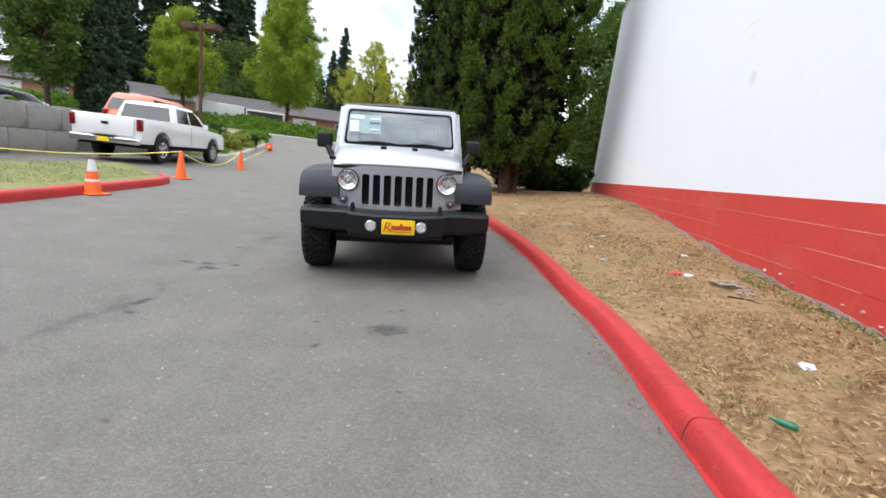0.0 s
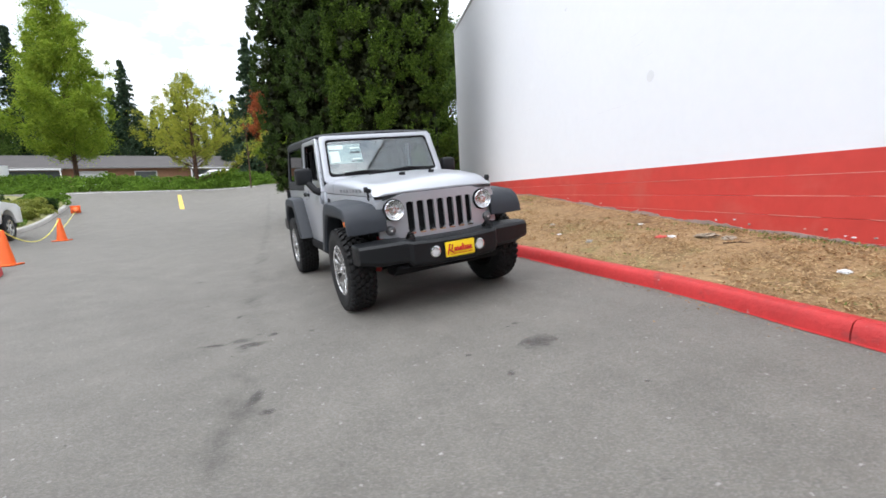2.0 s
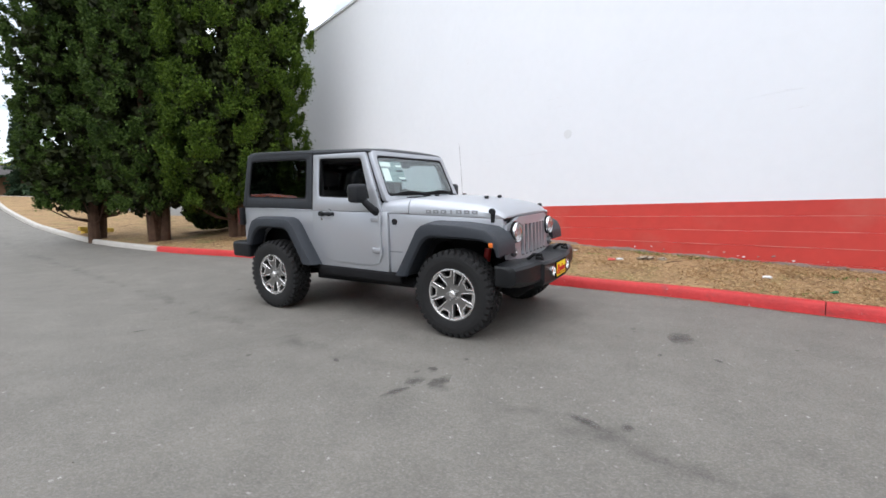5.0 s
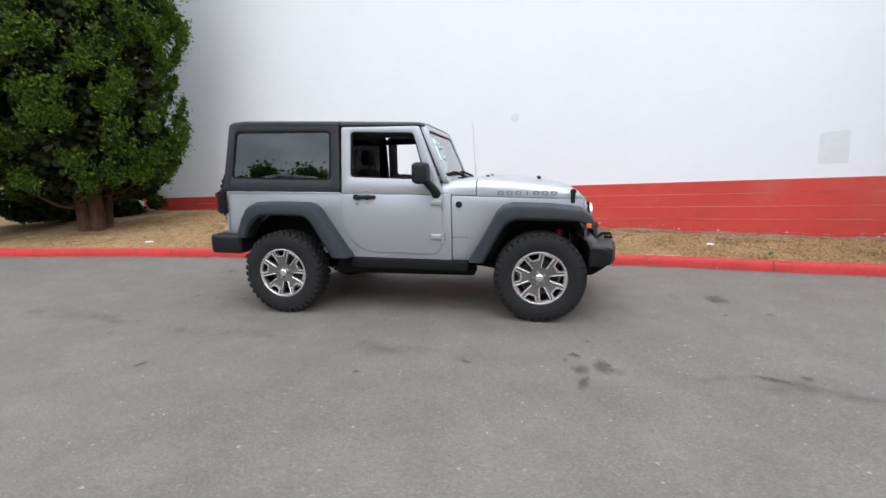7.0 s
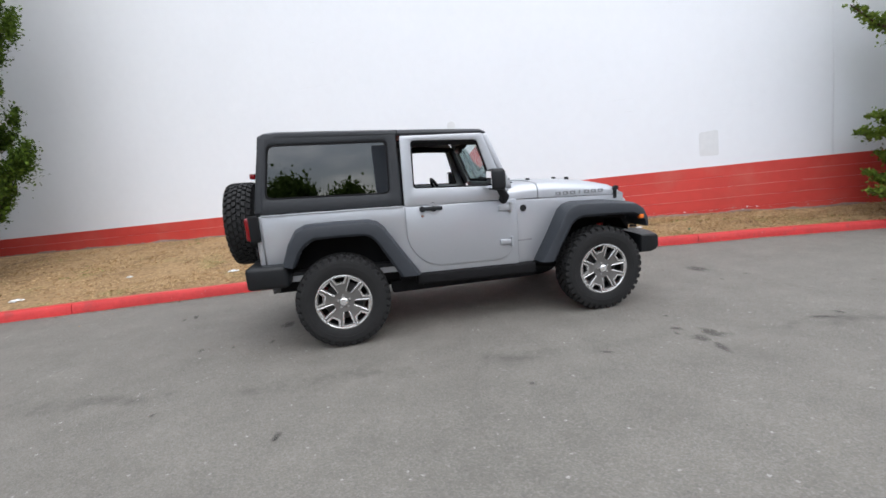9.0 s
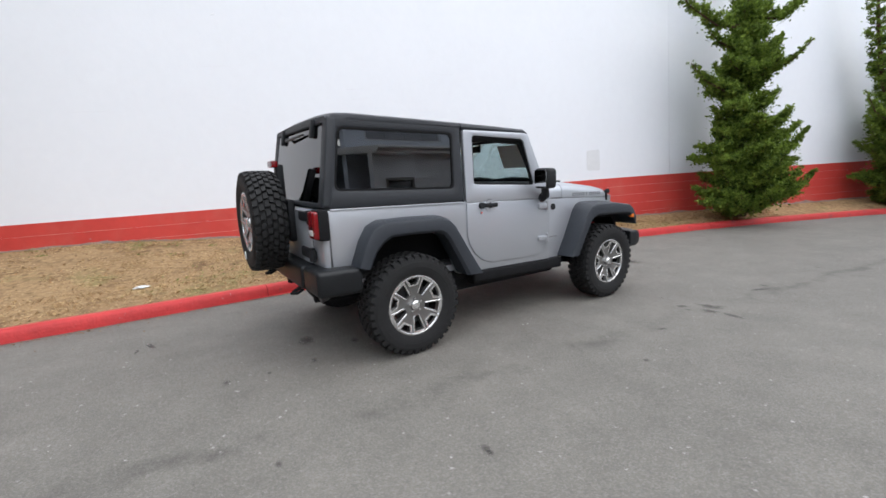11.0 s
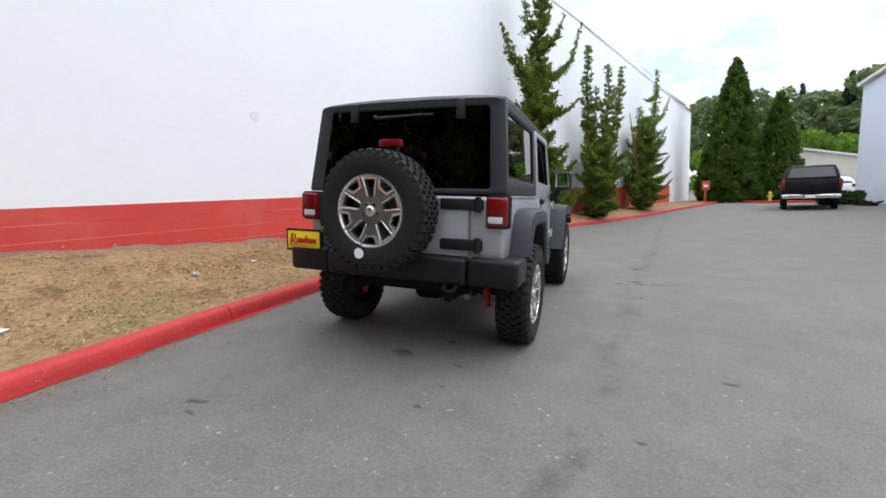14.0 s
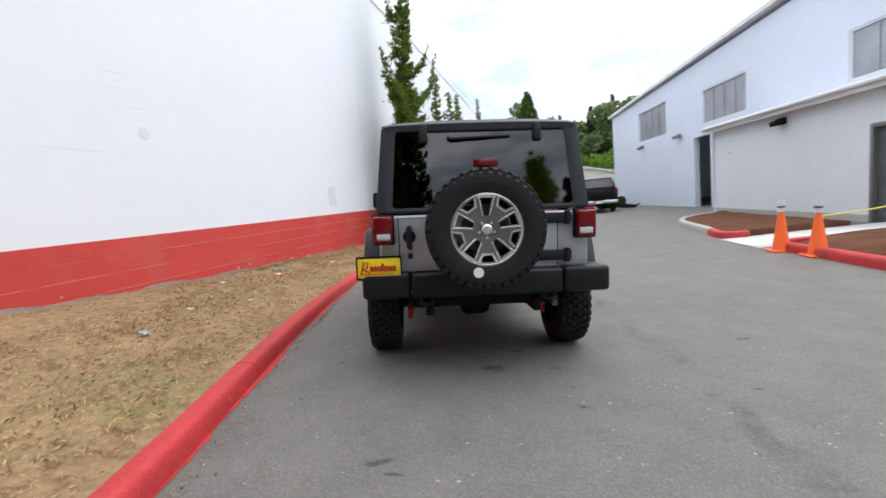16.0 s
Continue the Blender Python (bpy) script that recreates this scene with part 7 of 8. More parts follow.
def juniper(x, y, z, leaders, body, fingers, seed, leaves):
    """A twisted upright juniper: upswept arms in layers with gaps between, leaning leaders and long horned limbs.
    leaders: lean along y, height, bend; body: height and half-width; fingers: height, along x, along y, rise."""
    rng = np.random.default_rng(seed)
    bm = None
    clumps = []
    room = WALL_X - x - 0.12

    def arm(p, d, length, rise, fat, wood=0.02):
        """A limb that runs out level and turns up, with tufts that stand along its upper side and end in a point."""
        nonlocal bm
        p, d = Vector(p), Vector(d)
        q = [p, p + d * length * 0.38 + Vector((0, 0, -0.03 * length)), p + d * length * 0.75 + Vector((0, 0, rise * 0.30)), p + d * length + Vector((0, 0, rise))]
        q = [Vector((min(v.x, room), v.y, v.z)) for v in q]
        bm = tube(q, [wood, wood * 0.7, wood * 0.45, wood * 0.2], 4, bm)
        side = Vector((-d.y, d.x, 0))
        m = max(4, int((length + rise) / 0.075))
        for k in range(m):
            u = 0.22 + 0.78 * (k + rng.uniform(0, 1)) / m
            t = u * 3
            i = min(2, int(t))
            c = q[i].lerp(q[i + 1], t - i)
            r = fat * (1.0 - 0.72 * max(0, u - 0.35) / 0.65) * rng.uniform(0.65, 1.15)
            for w in (-1, 1):
                v = c + side * w * r * rng.uniform(0.1, 1.1) + Vector((0, 0, r * rng.uniform(0.0, 0.7)))
                clumps.append((min(v.x, room), v.y, v.z, r * 0.72))

    for ly, high, bend in leaders:
        n = 10
        pts = []
        for k in range(n):
            t = k / (n - 1)
            pts.append((0.10 * math.sin(5 * t + bend), ly * t ** 0.85 + bend * 0.20 * math.sin(6.0 * t), high * t))
        bm = tube(pts, [0.11 * (1 - 0.88 * k / (n - 1)) for k in range(n)], 7, bm)
        for i in range(int(high * 9)):
            t = 0.30 + 0.70 * (i + rng.uniform(0, 1)) / (high * 9)
            q = t * (n - 1)
            k = min(n - 2, int(q))
            p = Vector(pts[k]).lerp(Vector(pts[k + 1]), q - k)
            a = i * 2.4 + rng.uniform(-0.5, 0.5)
            length = rng.uniform(0.35, 0.75) * (1.18 - t)
            arm(p, (math.cos(a) * 0.85, math.sin(a), 0), length, length * rng.uniform(0.3, 0.8), 0.22 * (1.25 - 0.8 * t), 0.012)
    top = body[-1][0]
    h = body[0][0]
    k = 0
    while h < top:
        w = lerp_table(body, h)
        for _ in range(max(4, int(w * 4.4))):
            a = k * 2.4 + rng.uniform(-0.5, 0.5)
            k += 1
            length = w * rng.uniform(0.45, 1.02)
            arm((0, 0, h - 0.15 * length + rng.uniform(-0.1, 0.1)), (math.cos(a) * (0.55 if math.cos(a) > 0 else 0.85), math.sin(a), 0), length, 0.10 + length * rng.uniform(-0.05, 0.45), 0.25, 0.022)
        h += 0.19 if h < 2.1 else 0.36
    for h, dx, dy, rise in fingers:
        d = Vector((dx, dy, 0))
        arm((0, 0, h), d.normalized(), d.length, rise, 0.165, 0.04)
    root = empty("juniper_tree", pose(x, y, z), "twisted green juniper tree against the white wall", "tree", "junipers along the wall")
    return finish(root, bm, crown_from(clumps, int(leaves * 1.5), 0.034, M_JUNIPER, rng, (1, 1, 0.85), 0.8, 0.5, 3.4, 0.62))


juniper(3.0, -7.6, lerp_table(BASE, -7.6) - 0.12, ((-0.2, 8.4, 0.5),), ((0.22, 1.05), (0.5, 1.40), (1.6, 1.42), (2.3, 1.15), (3.0, 1.0), (3.6, 0.78), (4.6, 0.55)),
        ((4.05, -0.3, 2.3, 0.85), (4.2, -0.6, -1.9, 1.75), (2.75, -0.3, 1.75, 0.45), (3.35, 0.1, -1.2, 0.6), (3.6, -0.2, 1.2, 0.25), (5.3, -0.2, 0.95, 0.6), (5.6, 0.0, -1.0, 0.8), (6.3, 0.0, 0.7, 0.5), (6.6, -0.2, -0.7, 0.55), (4.8, -0.9, 0.1, 0.7), (3.0, -1.2, -0.2, 0.4)), 11, 190000)
juniper(3.15, -13.1, lerp_table(BASE, -13.1) - 0.12, ((1.2, 6.1, -0.9), (-0.8, 5.8, 0.9), (-2.5, 6.0, 0.6)), ((0.22, 0.95), (0.6, 1.45), (2.0, 1.45), (2.8, 0.8)),
        ((2.1, -0.2, 1.8, 0.7), (4.0, -0.3, 1.1, 0.7), (4.3, -0.4, -1.2, 0.9), (1.5, -0.3, -1.7, 0.4)), 12, 120000)
juniper(3.15, -19.4, lerp_table(BASE, -19.4) - 0.12, ((-2.2, 7.2, 0.8), (0.9, 4.9, -0.7)), ((0.22, 1.0), (0.8, 1.6), (2.4, 1.7), (3.6, 1.4), (4.6, 0.8)),
        ((3.3, -0.4, -3.0, 1.0), (4.4, -0.4, -3.6, 1.5), (3.9, -0.5, 2.2, 0.6), (3.0, -0.3, 1.9, 0.5), (5.4, -0.3, -1.8, 0.9)), 13, 100000)
# bare reddish limbs between the second and third juniper
dead = empty("dead_branch", pose(3.3, -17.6, lerp_table(BASE, -17.6)), "bare reddish dead branch of a juniper by the wall", "branch")
part("limb", tube([(0, -1.3, 0.6), (-0.1, -0.9, 2.2), (-0.1, -0.1, 3.6), (-0.15, 0.5, 4.3)], [0.06, 0.05, 0.035, 0.012], 7, tube([(-0.1, -0.3, 3.2), (-0.15, -1.2, 3.9), (-0.1, -2.0, 4.5)], [0.04, 0.03, 0.01], 6)), M_DEADWOOD, dead)


def cone_tree(name, x, y, z, high, wide, seed, mat, label, leaves, size, bare=0.2):
    """A conical evergreen full to the ground."""
    rng = np.random.default_rng(seed)
    bm = tube([(0, 0, -0.3), (0, 0, high * 0.5), (0, 0, high * 0.95)], [0.2, 0.12, 0.02], 8)
    clumps = []
    for i in range(int(360 * wide * high / 8)):
        u = rng.uniform(0, 1) ** 1.35
        a = rng.uniform(0, 6.28)
        env = wide * (1 - u) ** 0.75 * min(1, 0.8 + 2 * u) + 0.05
        r = env * (0.6 + 0.42 * rng.uniform(0, 1) ** 0.6)
        clumps.append((r * math.cos(a), r * math.sin(a), bare + (high - bare) * u, (0.27 * (1 - 0.5 * u)) * rng.uniform(0.7, 1.2)))
    return finish(empty(name, pose(x, y, z), label, "tree"), bm, crown_from(clumps, leaves, size, mat, rng, (1, 1, 1.5), 0.9, 0.4))


cone_tree("cedar_tree", 0.75, -33.5, -0.4, 9.9, 2.25, 21, M_CEDAR, "broad conical green cedar at the end of the lane", 70000, 0.12)
cone_tree("cedar_tree", -1.75, -35.0, -0.4, 7.4, 1.75, 22, M_CEDAR, "conical dark green cedar at the end of the lane", 45000, 0.12)


def lime_tree(x, y, z, high, wide, mat, label, seed, leaves, size, bare, tip=0.7, foot=0.6, clump=0.3, limbs=6.0):
    """A street tree with a straight stem, rising limbs all the way up and leaves in small sprays along them."""
    rng = np.random.default_rng(seed)
    bm = tube([(0, 0, -0.4), (0.04, 0, bare), (0.0, 0.05, high * 0.6), (0, 0, high * 0.97)], [0.19, 0.14, 0.07, 0.012], 9)
    clumps = []
    n = int((high - bare) * limbs)
    for i in range(n):
        u = (i + rng.uniform(0, 1)) / n
        a = i * 2.4 + rng.uniform(-0.4, 0.4)
        reach = wide * (1 - u) ** tip * min(1.0, foot + 2.0 * u) * rng.uniform(0.7, 1.08)
        h0 = bare + (high - bare) * u * 0.93
        rise = reach * rng.uniform(0.25, 0.75)
        p, q = Vector((0, 0, h0 - 0.25 * reach)), Vector((reach * math.cos(a), reach * math.sin(a), h0 + rise))
        mid = p.lerp(q, 0.5) + Vector((0, 0, -0.12 * reach))
        bm = tube([p, mid, q], [0.035, 0.02, 0.006], 4, bm)
        m = max(2, int(reach / 0.42))
        for j in range(m):
            t = 0.25 + 0.75 * (j + rng.uniform(0.2, 1.0)) / m
            c = p * (1 - t) ** 2 + mid * 2 * t * (1 - t) + q * t * t
            for k in range(2):
                clumps.append((c.x + 0.28 * rng.normal(), c.y + 0.28 * rng.normal(), c.z + 0.22 * rng.normal(), clump * rng.uniform(0.6, 1.25)))
    root = empty("street_tree", pose(x, y, z), label, "tree", "street trees")
    return finish(root, bm, crown_from(clumps, int(leaves * 1.7), size * 0.74, mat, rng, (1, 1, 1.05), 0.2, 0.05, 1.8, 0.85))


def broad_tree(x, y, z, high, wide, mat, label, seed, leaves, size=0.2, bare=1.8, tip=0.55):
    """A street tree: trunk, rising limbs and an egg-shaped crown with gaps."""
    rng = np.random.default_rng(seed)
    bm = tube([(0, 0, -0.4), (0.05, 0, bare), (0.0, 0.05, high * 0.6), (0, 0, high * 0.92)], [0.2, 0.15, 0.09, 0.02], 9)
    clumps = []
    for i in range(int(34 + 9 * high)):
        u = rng.uniform(0, 1)
        a = rng.uniform(0, 6.28)
        env = wide * (math.sin(math.pi * min(1, (u * 0.8 + 0.16))) ** tip) * (1 - 0.35 * u)
        r = env * rng.uniform(0.25, 1.0) ** 0.6
        h = bare + (high - bare) * u
        c = (r * math.cos(a), r * math.sin(a), h, wide * 0.26 * rng.uniform(0.6, 1.15))
        clumps.append(c)
        if i % 2 == 0:
            bm = tube([(0, 0, max(bare * 0.8, h - r * 0.9)), (c[0] * 0.5, c[1] * 0.5, h - r * 0.35), c[:3]], [0.05, 0.03, 0.01], 5, bm)
    root = empty("street_tree", pose(x, y, z), label, "tree", "street trees")
    return finish(root, bm, crown_from(clumps, int(leaves * 1.5), size * 0.8, mat, rng, (1, 1, 1.0), 0.4, 0.15, 2.0, 0.75))


def gz(x, y):
    return ground_z(x, y) - 0.05


lime_tree(-20.9, 31.0, gz(-20.9, 31.0), 15.0, 3.7, M_LIME, "tall yellow-green street tree", 31, 105000, 0.125, 2.7, 0.62, 0.85, 0.36)
lime_tree(-26.7, 25.4, gz(-26.7, 25.4), 8.4, 3.0, M_LIME, "broad yellow-green street tree", 32, 60000, 0.125, 2.3, 0.5, 0.9)
lime_tree(-12.3, 29.6, gz(-12.3, 29.6), 8.6, 5.2, M_AUTUMN, "sparse yellowing street tree", 33, 26000, 0.115, 1.9, 1.0, 1.0, 0.26, 7.0)
lime_tree(-7.4, 34.6, gz(-7.4, 34.6), 6.2, 2.2, M_LIME, "green street tree turning red", 34, 16000, 0.12, 1.6, 0.6, 0.9)
lime_tree(-8.2, 34.4, gz(-8.2, 34.4), 8.0, 1.6, M_REDLEAF, "narrow red autumn tree", 35, 7000, 0.14, 3.6, 0.8)
broad_tree(-32.1, 19.4, gz(-32.1, 19.4), 10.0, 2.7, M_GREEN, "large dark green street tree", 36, 40000, 0.18, 2.0, 0.6)
broad_tree(-47.0, 58.5, gz(-47.0, 58.5), 13.5, 5.5, M_GREEN, "dark green garden tree", 37, 18000, 0.26, 1.2)
broad_tree(-38.0, 63.0, gz(-38.0, 63.0), 13.0, 5.0, M_GREEN, "dark green garden tree", 41, 18000, 0.26, 1.2)
cone_tree("fir_tree", -30.2, 21.8, gz(-30.2, 21.8), 11.0, 1.5, 38, M_FIR, "narrow dark evergreen by the street", 16000, 0.24)
broad_tree(5.2, 21.5, 1.0, 9.5, 2.8, M_GREEN, "green tree behind the corner of the store", 39, 70000, 0.15, 1.4)
broad_tree(9.5, 25.5, 1.0, 9.0, 3.2, M_GREEN, "green tree behind the corner of the store", 40, 60000, 0.17, 1.4)
sap = empty("sapling", pose(-8.0, 27.2, gz(-8.0, 27.2)), "thin bare sapling at the ivy bank", "tree")
part("trunk", tube([(0, 0, 0), (0.05, 0, 2.5), (0.0, 0.05, 5.2)], [0.05, 0.035, 0.01], 7, tube([(0.04, 0, 2.2), (0.5, 0.1, 3.4)], [0.02, 0.006], 5, tube([(0.04, 0, 2.8), (-0.4, -0.1, 4.1)], [0.018, 0.005], 5))), M_BARK, sap)


def fir(high, seed):
    """A tall fir with drooping tiers; built once for each shape, then copied."""
    rng = np.random.default_rng(seed)
    bm = tube([(0, 0, -0.5), (0, 0, high * 0.6), (0, 0, high)], [0.4, 0.22, 0.03], 8)
    pts = []
    tiers = int(high * 1.5)
    for i in range(tiers):
        u = i / tiers
        h = high * (0.10 + 0.90 * u)
        reach = (high * 0.17) * (1 - u) ** 0.8 + 0.25
        for k in range(7):
            a = rng.uniform(0, 6.28)
            r = reach * rng.uniform(0.6, 1.1)
            n_ = int(30 + 75 * (1 - u))
            t = rng.uniform(0.08, 1, n_)
            sp = 0.16 * r * (1.1 - t)
            pts.append(np.stack([r * t * math.cos(a) + rng.normal(size=n_) * sp, r * t * math.sin(a) + rng.normal(size=n_) * sp, h - 0.28 * r * t + 0.12 * rng.normal(size=n_)], 1))
    root = empty("fir_tree", pose(0, 0, 0), "tall dark fir in the wood behind the houses", "tree", "firs behind the houses")
    p = np.concatenate(pts)
    return finish(root, bm, leaf_mesh("crown", p, 0.30, M_FIR, rng, aspect=3.0, droop=0.3))


firs = [fir(24, 51), fir(19, 52), fir(28, 53)]
FIRS = ((-31.4, 66.6, 13, 0), (-31.6, 70.8, 14, 2), (-28.2, 65.7, 12, 1), (-27.3, 70.3, 11, 0), (-22.7, 65.4, 10.5, 2), (-19.1, 62.3, 10, 1), (-18.8, 68.5, 12, 0), (-15.4, 59.1, 10, 2), (-64, 53.9, 30, 2), (-61, 57, 27, 0), (-58.4, 59.5, 30, 1), (-55.8, 61.7, 28, 2), (-51.2, 65.4, 29, 0), (-54.5, 66, 31, 1), (-47.5, 67.5, 25, 2), (-12.6, 50.9, 18.2, 1), (-18.5, 66, 15, 0), (-6, 64, 13, 1), (-24.5, 78, 16, 2), (-40.3, 77.6, 19, 0), (-48.8, 75.2, 25.8, 2), (-56.1, 69.1, 29.1, 0), (-63.4, 65.4, 30.2, 2), (-69.5, 58.1, 32.5, 1), (-75.6, 50.8, 33.6, 2), (-80.5, 43.5, 33.6, 0),
        (-85.4, 36.2, 33.6, 2), (-53.7, 82.5, 29.1, 1), (-43.9, 89.8, 26.9, 2), (-36.6, 94.7, 22.4, 1), (-78.1, 63, 33.6, 0), (-90.3, 48.4, 33.6, 1), (2, 68, 14, 0), (10, 62, 16, 1), (-61, 50.8, 24.6, 1), (-70.8, 38.6, 26.9, 0),
        (-46.5, 61, 14, 0), (-43, 63, 12, 1), (-39.4, 64.5, 15, 2), (-36, 65.3, 12, 1), (-32.4, 67.5, 13.5, 0), (-29.2, 70, 12.5, 2), (-25.6, 69, 14, 1), (-22.5, 71.5, 12, 0), (-20.5, 68, 13, 2), (-17.2, 70.5, 15.5, 1), (-12.0, 66, 13.5, 0), (-9.5, 69, 12, 2))
used = set()
for x, y, h, k in FIRS:
    base_h = (24, 19, 28)[k]
    m = Matrix.Translation((x, y, 1.9)) @ pose(0, 0, 0, 0, 0, (x * 37) % 360) @ Matrix.Scale(h / base_h, 4)
    if k not in used:
        firs[k].matrix_world = m
        used.add(k)
    else:
        c = copy_thing(firs[k], pose(0, 0, 0))
        c.matrix_basis = m


def shrub_bank(name, spots, leaves, size, mat, label, category, seed, kind=""):
    """Low leafy growth: lumps given as x, y, z, radius."""
    rng = np.random.default_rng(seed)
    me = crown_from(spots, leaves, size, mat, rng, (1, 1, 0.8), 0.6, 0.6)
    ob = new(name, me)
    return tagged(ob, label, category, kind=kind)


rng = np.random.default_rng(61)
spots = []
for i in range(520):
    t = rng.uniform(-0.35, 1)
    x = -36 + 28.6 * t
    y = 20.5 + 8.6 * t + rng.uniform(0.2, 4.2)
    hz_ = ground_z(x, y)
    spots.append((x, y, hz_ - 0.22 + 0.8 * smooth(0.0, 3.0, y - 20.5 - 8.6 * t) + 0.1 * rng.normal(), rng.uniform(0.4, 0.75)))
shrub_bank("ivy_bank", spots, 115000, 0.115, M_HEDGE, "bright green ivy bank along the street", "ivy", 62, "stuff")
for k, (x, y, z, r) in enumerate(((-10.4, 30.3, 2.75, 1.1), (-20.5, 26.5, 2.2, 0.9), (-24.0, 22.2, 1.9, 1.0))):
    shrub_bank("shrub", [(x + 0.5 * r * math.cos(q), y + 0.5 * r * math.sin(q), z + 0.25 * r * math.sin(2.3 * q), 0.6 * r) for q in range(7)], 2600, 0.13, M_HEDGE, "rounded green shrub on the ivy bank", "shrub", 63 + k)
for k, (x, y, r, high, mat) in enumerate(((-13.2, 12.6, 0.75, 0.75, M_HEDGE), (-13.3, 14.0, 0.6, 0.55, M_YELLOWSHRUB), (-14.1, 15.2, 0.7, 0.8, M_YELLOWSHRUB), (-14.6, 13.6, 0.8, 1.0, M_HEDGE), (-14.3, 16.9, 0.6, 0.6, M_SHRUB), (-15.1, 18.0, 0.7, 0.85, M_HEDGE), (-15.9, 16.2, 0.9, 1.0, M_SHRUB), (-13.9, 15.9, 0.45, 0.4, M_YELLOWSHRUB), (-15.9, 19.7, 0.7, 0.6, M_HEDGE))):
    lumps = [(x + 0.75 * r * rng.normal() * 0.6, y + 0.75 * r * rng.normal() * 0.6, ground_z(x, y) + 0.12 + high * rng.uniform(0.1, 0.75), 0.34 * r * rng.uniform(0.7, 1.2)) for _ in range(16)]
    shrub_bank("bed_shrub", lumps, 3800, 0.06, mat, "low green and yellow shrub in the kerbed bed", "shrub", 171 + k)
spots = [(1.9 + rng.uniform(-1.6, 1.7), 11.9 + rng.uniform(-0.7, 0.9), 0.8 + rng.uniform(0.0, 0.75), rng.uniform(0.28, 0.42)) for _ in range(60)]
shrub_bank("laurel_shrub", spots, 18000, 0.10, M_SHRUB, "dark green shrub at the corner of the wall", "shrub", 72)
spots = [(-5.0 + rng.uniform(-0.4, 1.0), -26.8 + rng.uniform(-1.6, 1.6), ground_z(-4.6, -26.8) + rng.uniform(0.05, 0.45), rng.uniform(0.25, 0.4)) for _ in range(26)]
shrub_bank("ivy_clump", spots, 6000, 0.10, M_SHRUB, "dark ivy at the foot of the blue building", "ivy", 73)
# wooded hill beyond the lane and trees behind the camera
spots = []
for _ in range(420):
    x, y = rng.uniform(-50, 45), -98 + rng.uniform(-14, 14)
    top = 17.5 + 4 * noise.noise((x * 0.09, 0, 0)) - 0.06 * (y + 98)
    spots.append((x, y, rng.uniform(0.35, 1) * top - 1, rng.uniform(1.2, 2.6)))
shrub_bank("wooded_hill", spots, 90000, 0.6, M_HILL, "wooded green hillside beyond the lane", "woods", 74, "stuff")
spots = [(rng.uniform(-30, 8), -68 + rng.uniform(-6, 6), rng.uniform(0.0, 6.2), rng.uniform(1.2, 2.2)) for _ in range(130)]
shrub_bank("bramble_slope", spots, 50000, 0.34, M_HEDGE, "bright green bramble slope below the wood", "woods", 75, "stuff")
for x, y, h, k in ((-9, -92, 18, 0), (-14, -98, 21, 2), (-19, -90, 17, 1), (-30, -86, 19, 0), (6, -98, 17, 1), (-3, -104, 19, 2), (18, -95, 16, 0)):
    c = copy_thing(firs[k], pose(0, 0, 0))
    c.matrix_basis = Matrix.Translation((x, y, -0.3)) @ Matrix.Scale(h / (24, 19, 28)[k], 4)
for x, y, q in ((-44, -20, 81), (-47, -13, 82), (-43, -6, 83), (-46, 1, 84), (-42, 7, 85), (-48, 13, 86), (-45, 19, 87), (-46, -28, 88)):
    broad_tree(x, y, 0.0, 4.2 + 0.8 * (q % 3), 4.0, M_GREEN, "dark green tree across the lot", q, 6000, 0.42, 1.2)

# ---------------------------------------------------------------- small things on the ground and the wall
def stain(x, y, rx, ry, turn, seed, name="oil_stain", label="dark oil stain on the asphalt"):
    """A thin irregular spot that follows the ground."""
    n = 26
    v = [(x, y, ground_z(x, y) + 0.0045)]
    for k in range(n):
        a = 2 * math.pi * k / n
        q = 1 + 0.38 * noise.noise((math.cos(a) * 1.6 + seed * 7.1, math.sin(a) * 1.6, seed)) + 0.15 * noise.noise((math.cos(a) * 5, math.sin(a) * 5, seed))
        u, w = 1.35 * rx * q * math.cos(a), 1.35 * ry * q * math.sin(a)
        c, s_ = math.cos(radians(turn)), math.sin(radians(turn))
        px, py = x + u * c - w * s_, y + u * s_ + w * c
        v.append((px, py, ground_z(px, py) + 0.004))
    f = np.array([(0, k + 1, (k + 1) % n + 1) for k in range(n)])
    return tagged(new(name, mesh_np(name, np.array(v), f, M_STAIN)), label, "stain", "stains on the asphalt", "structure")


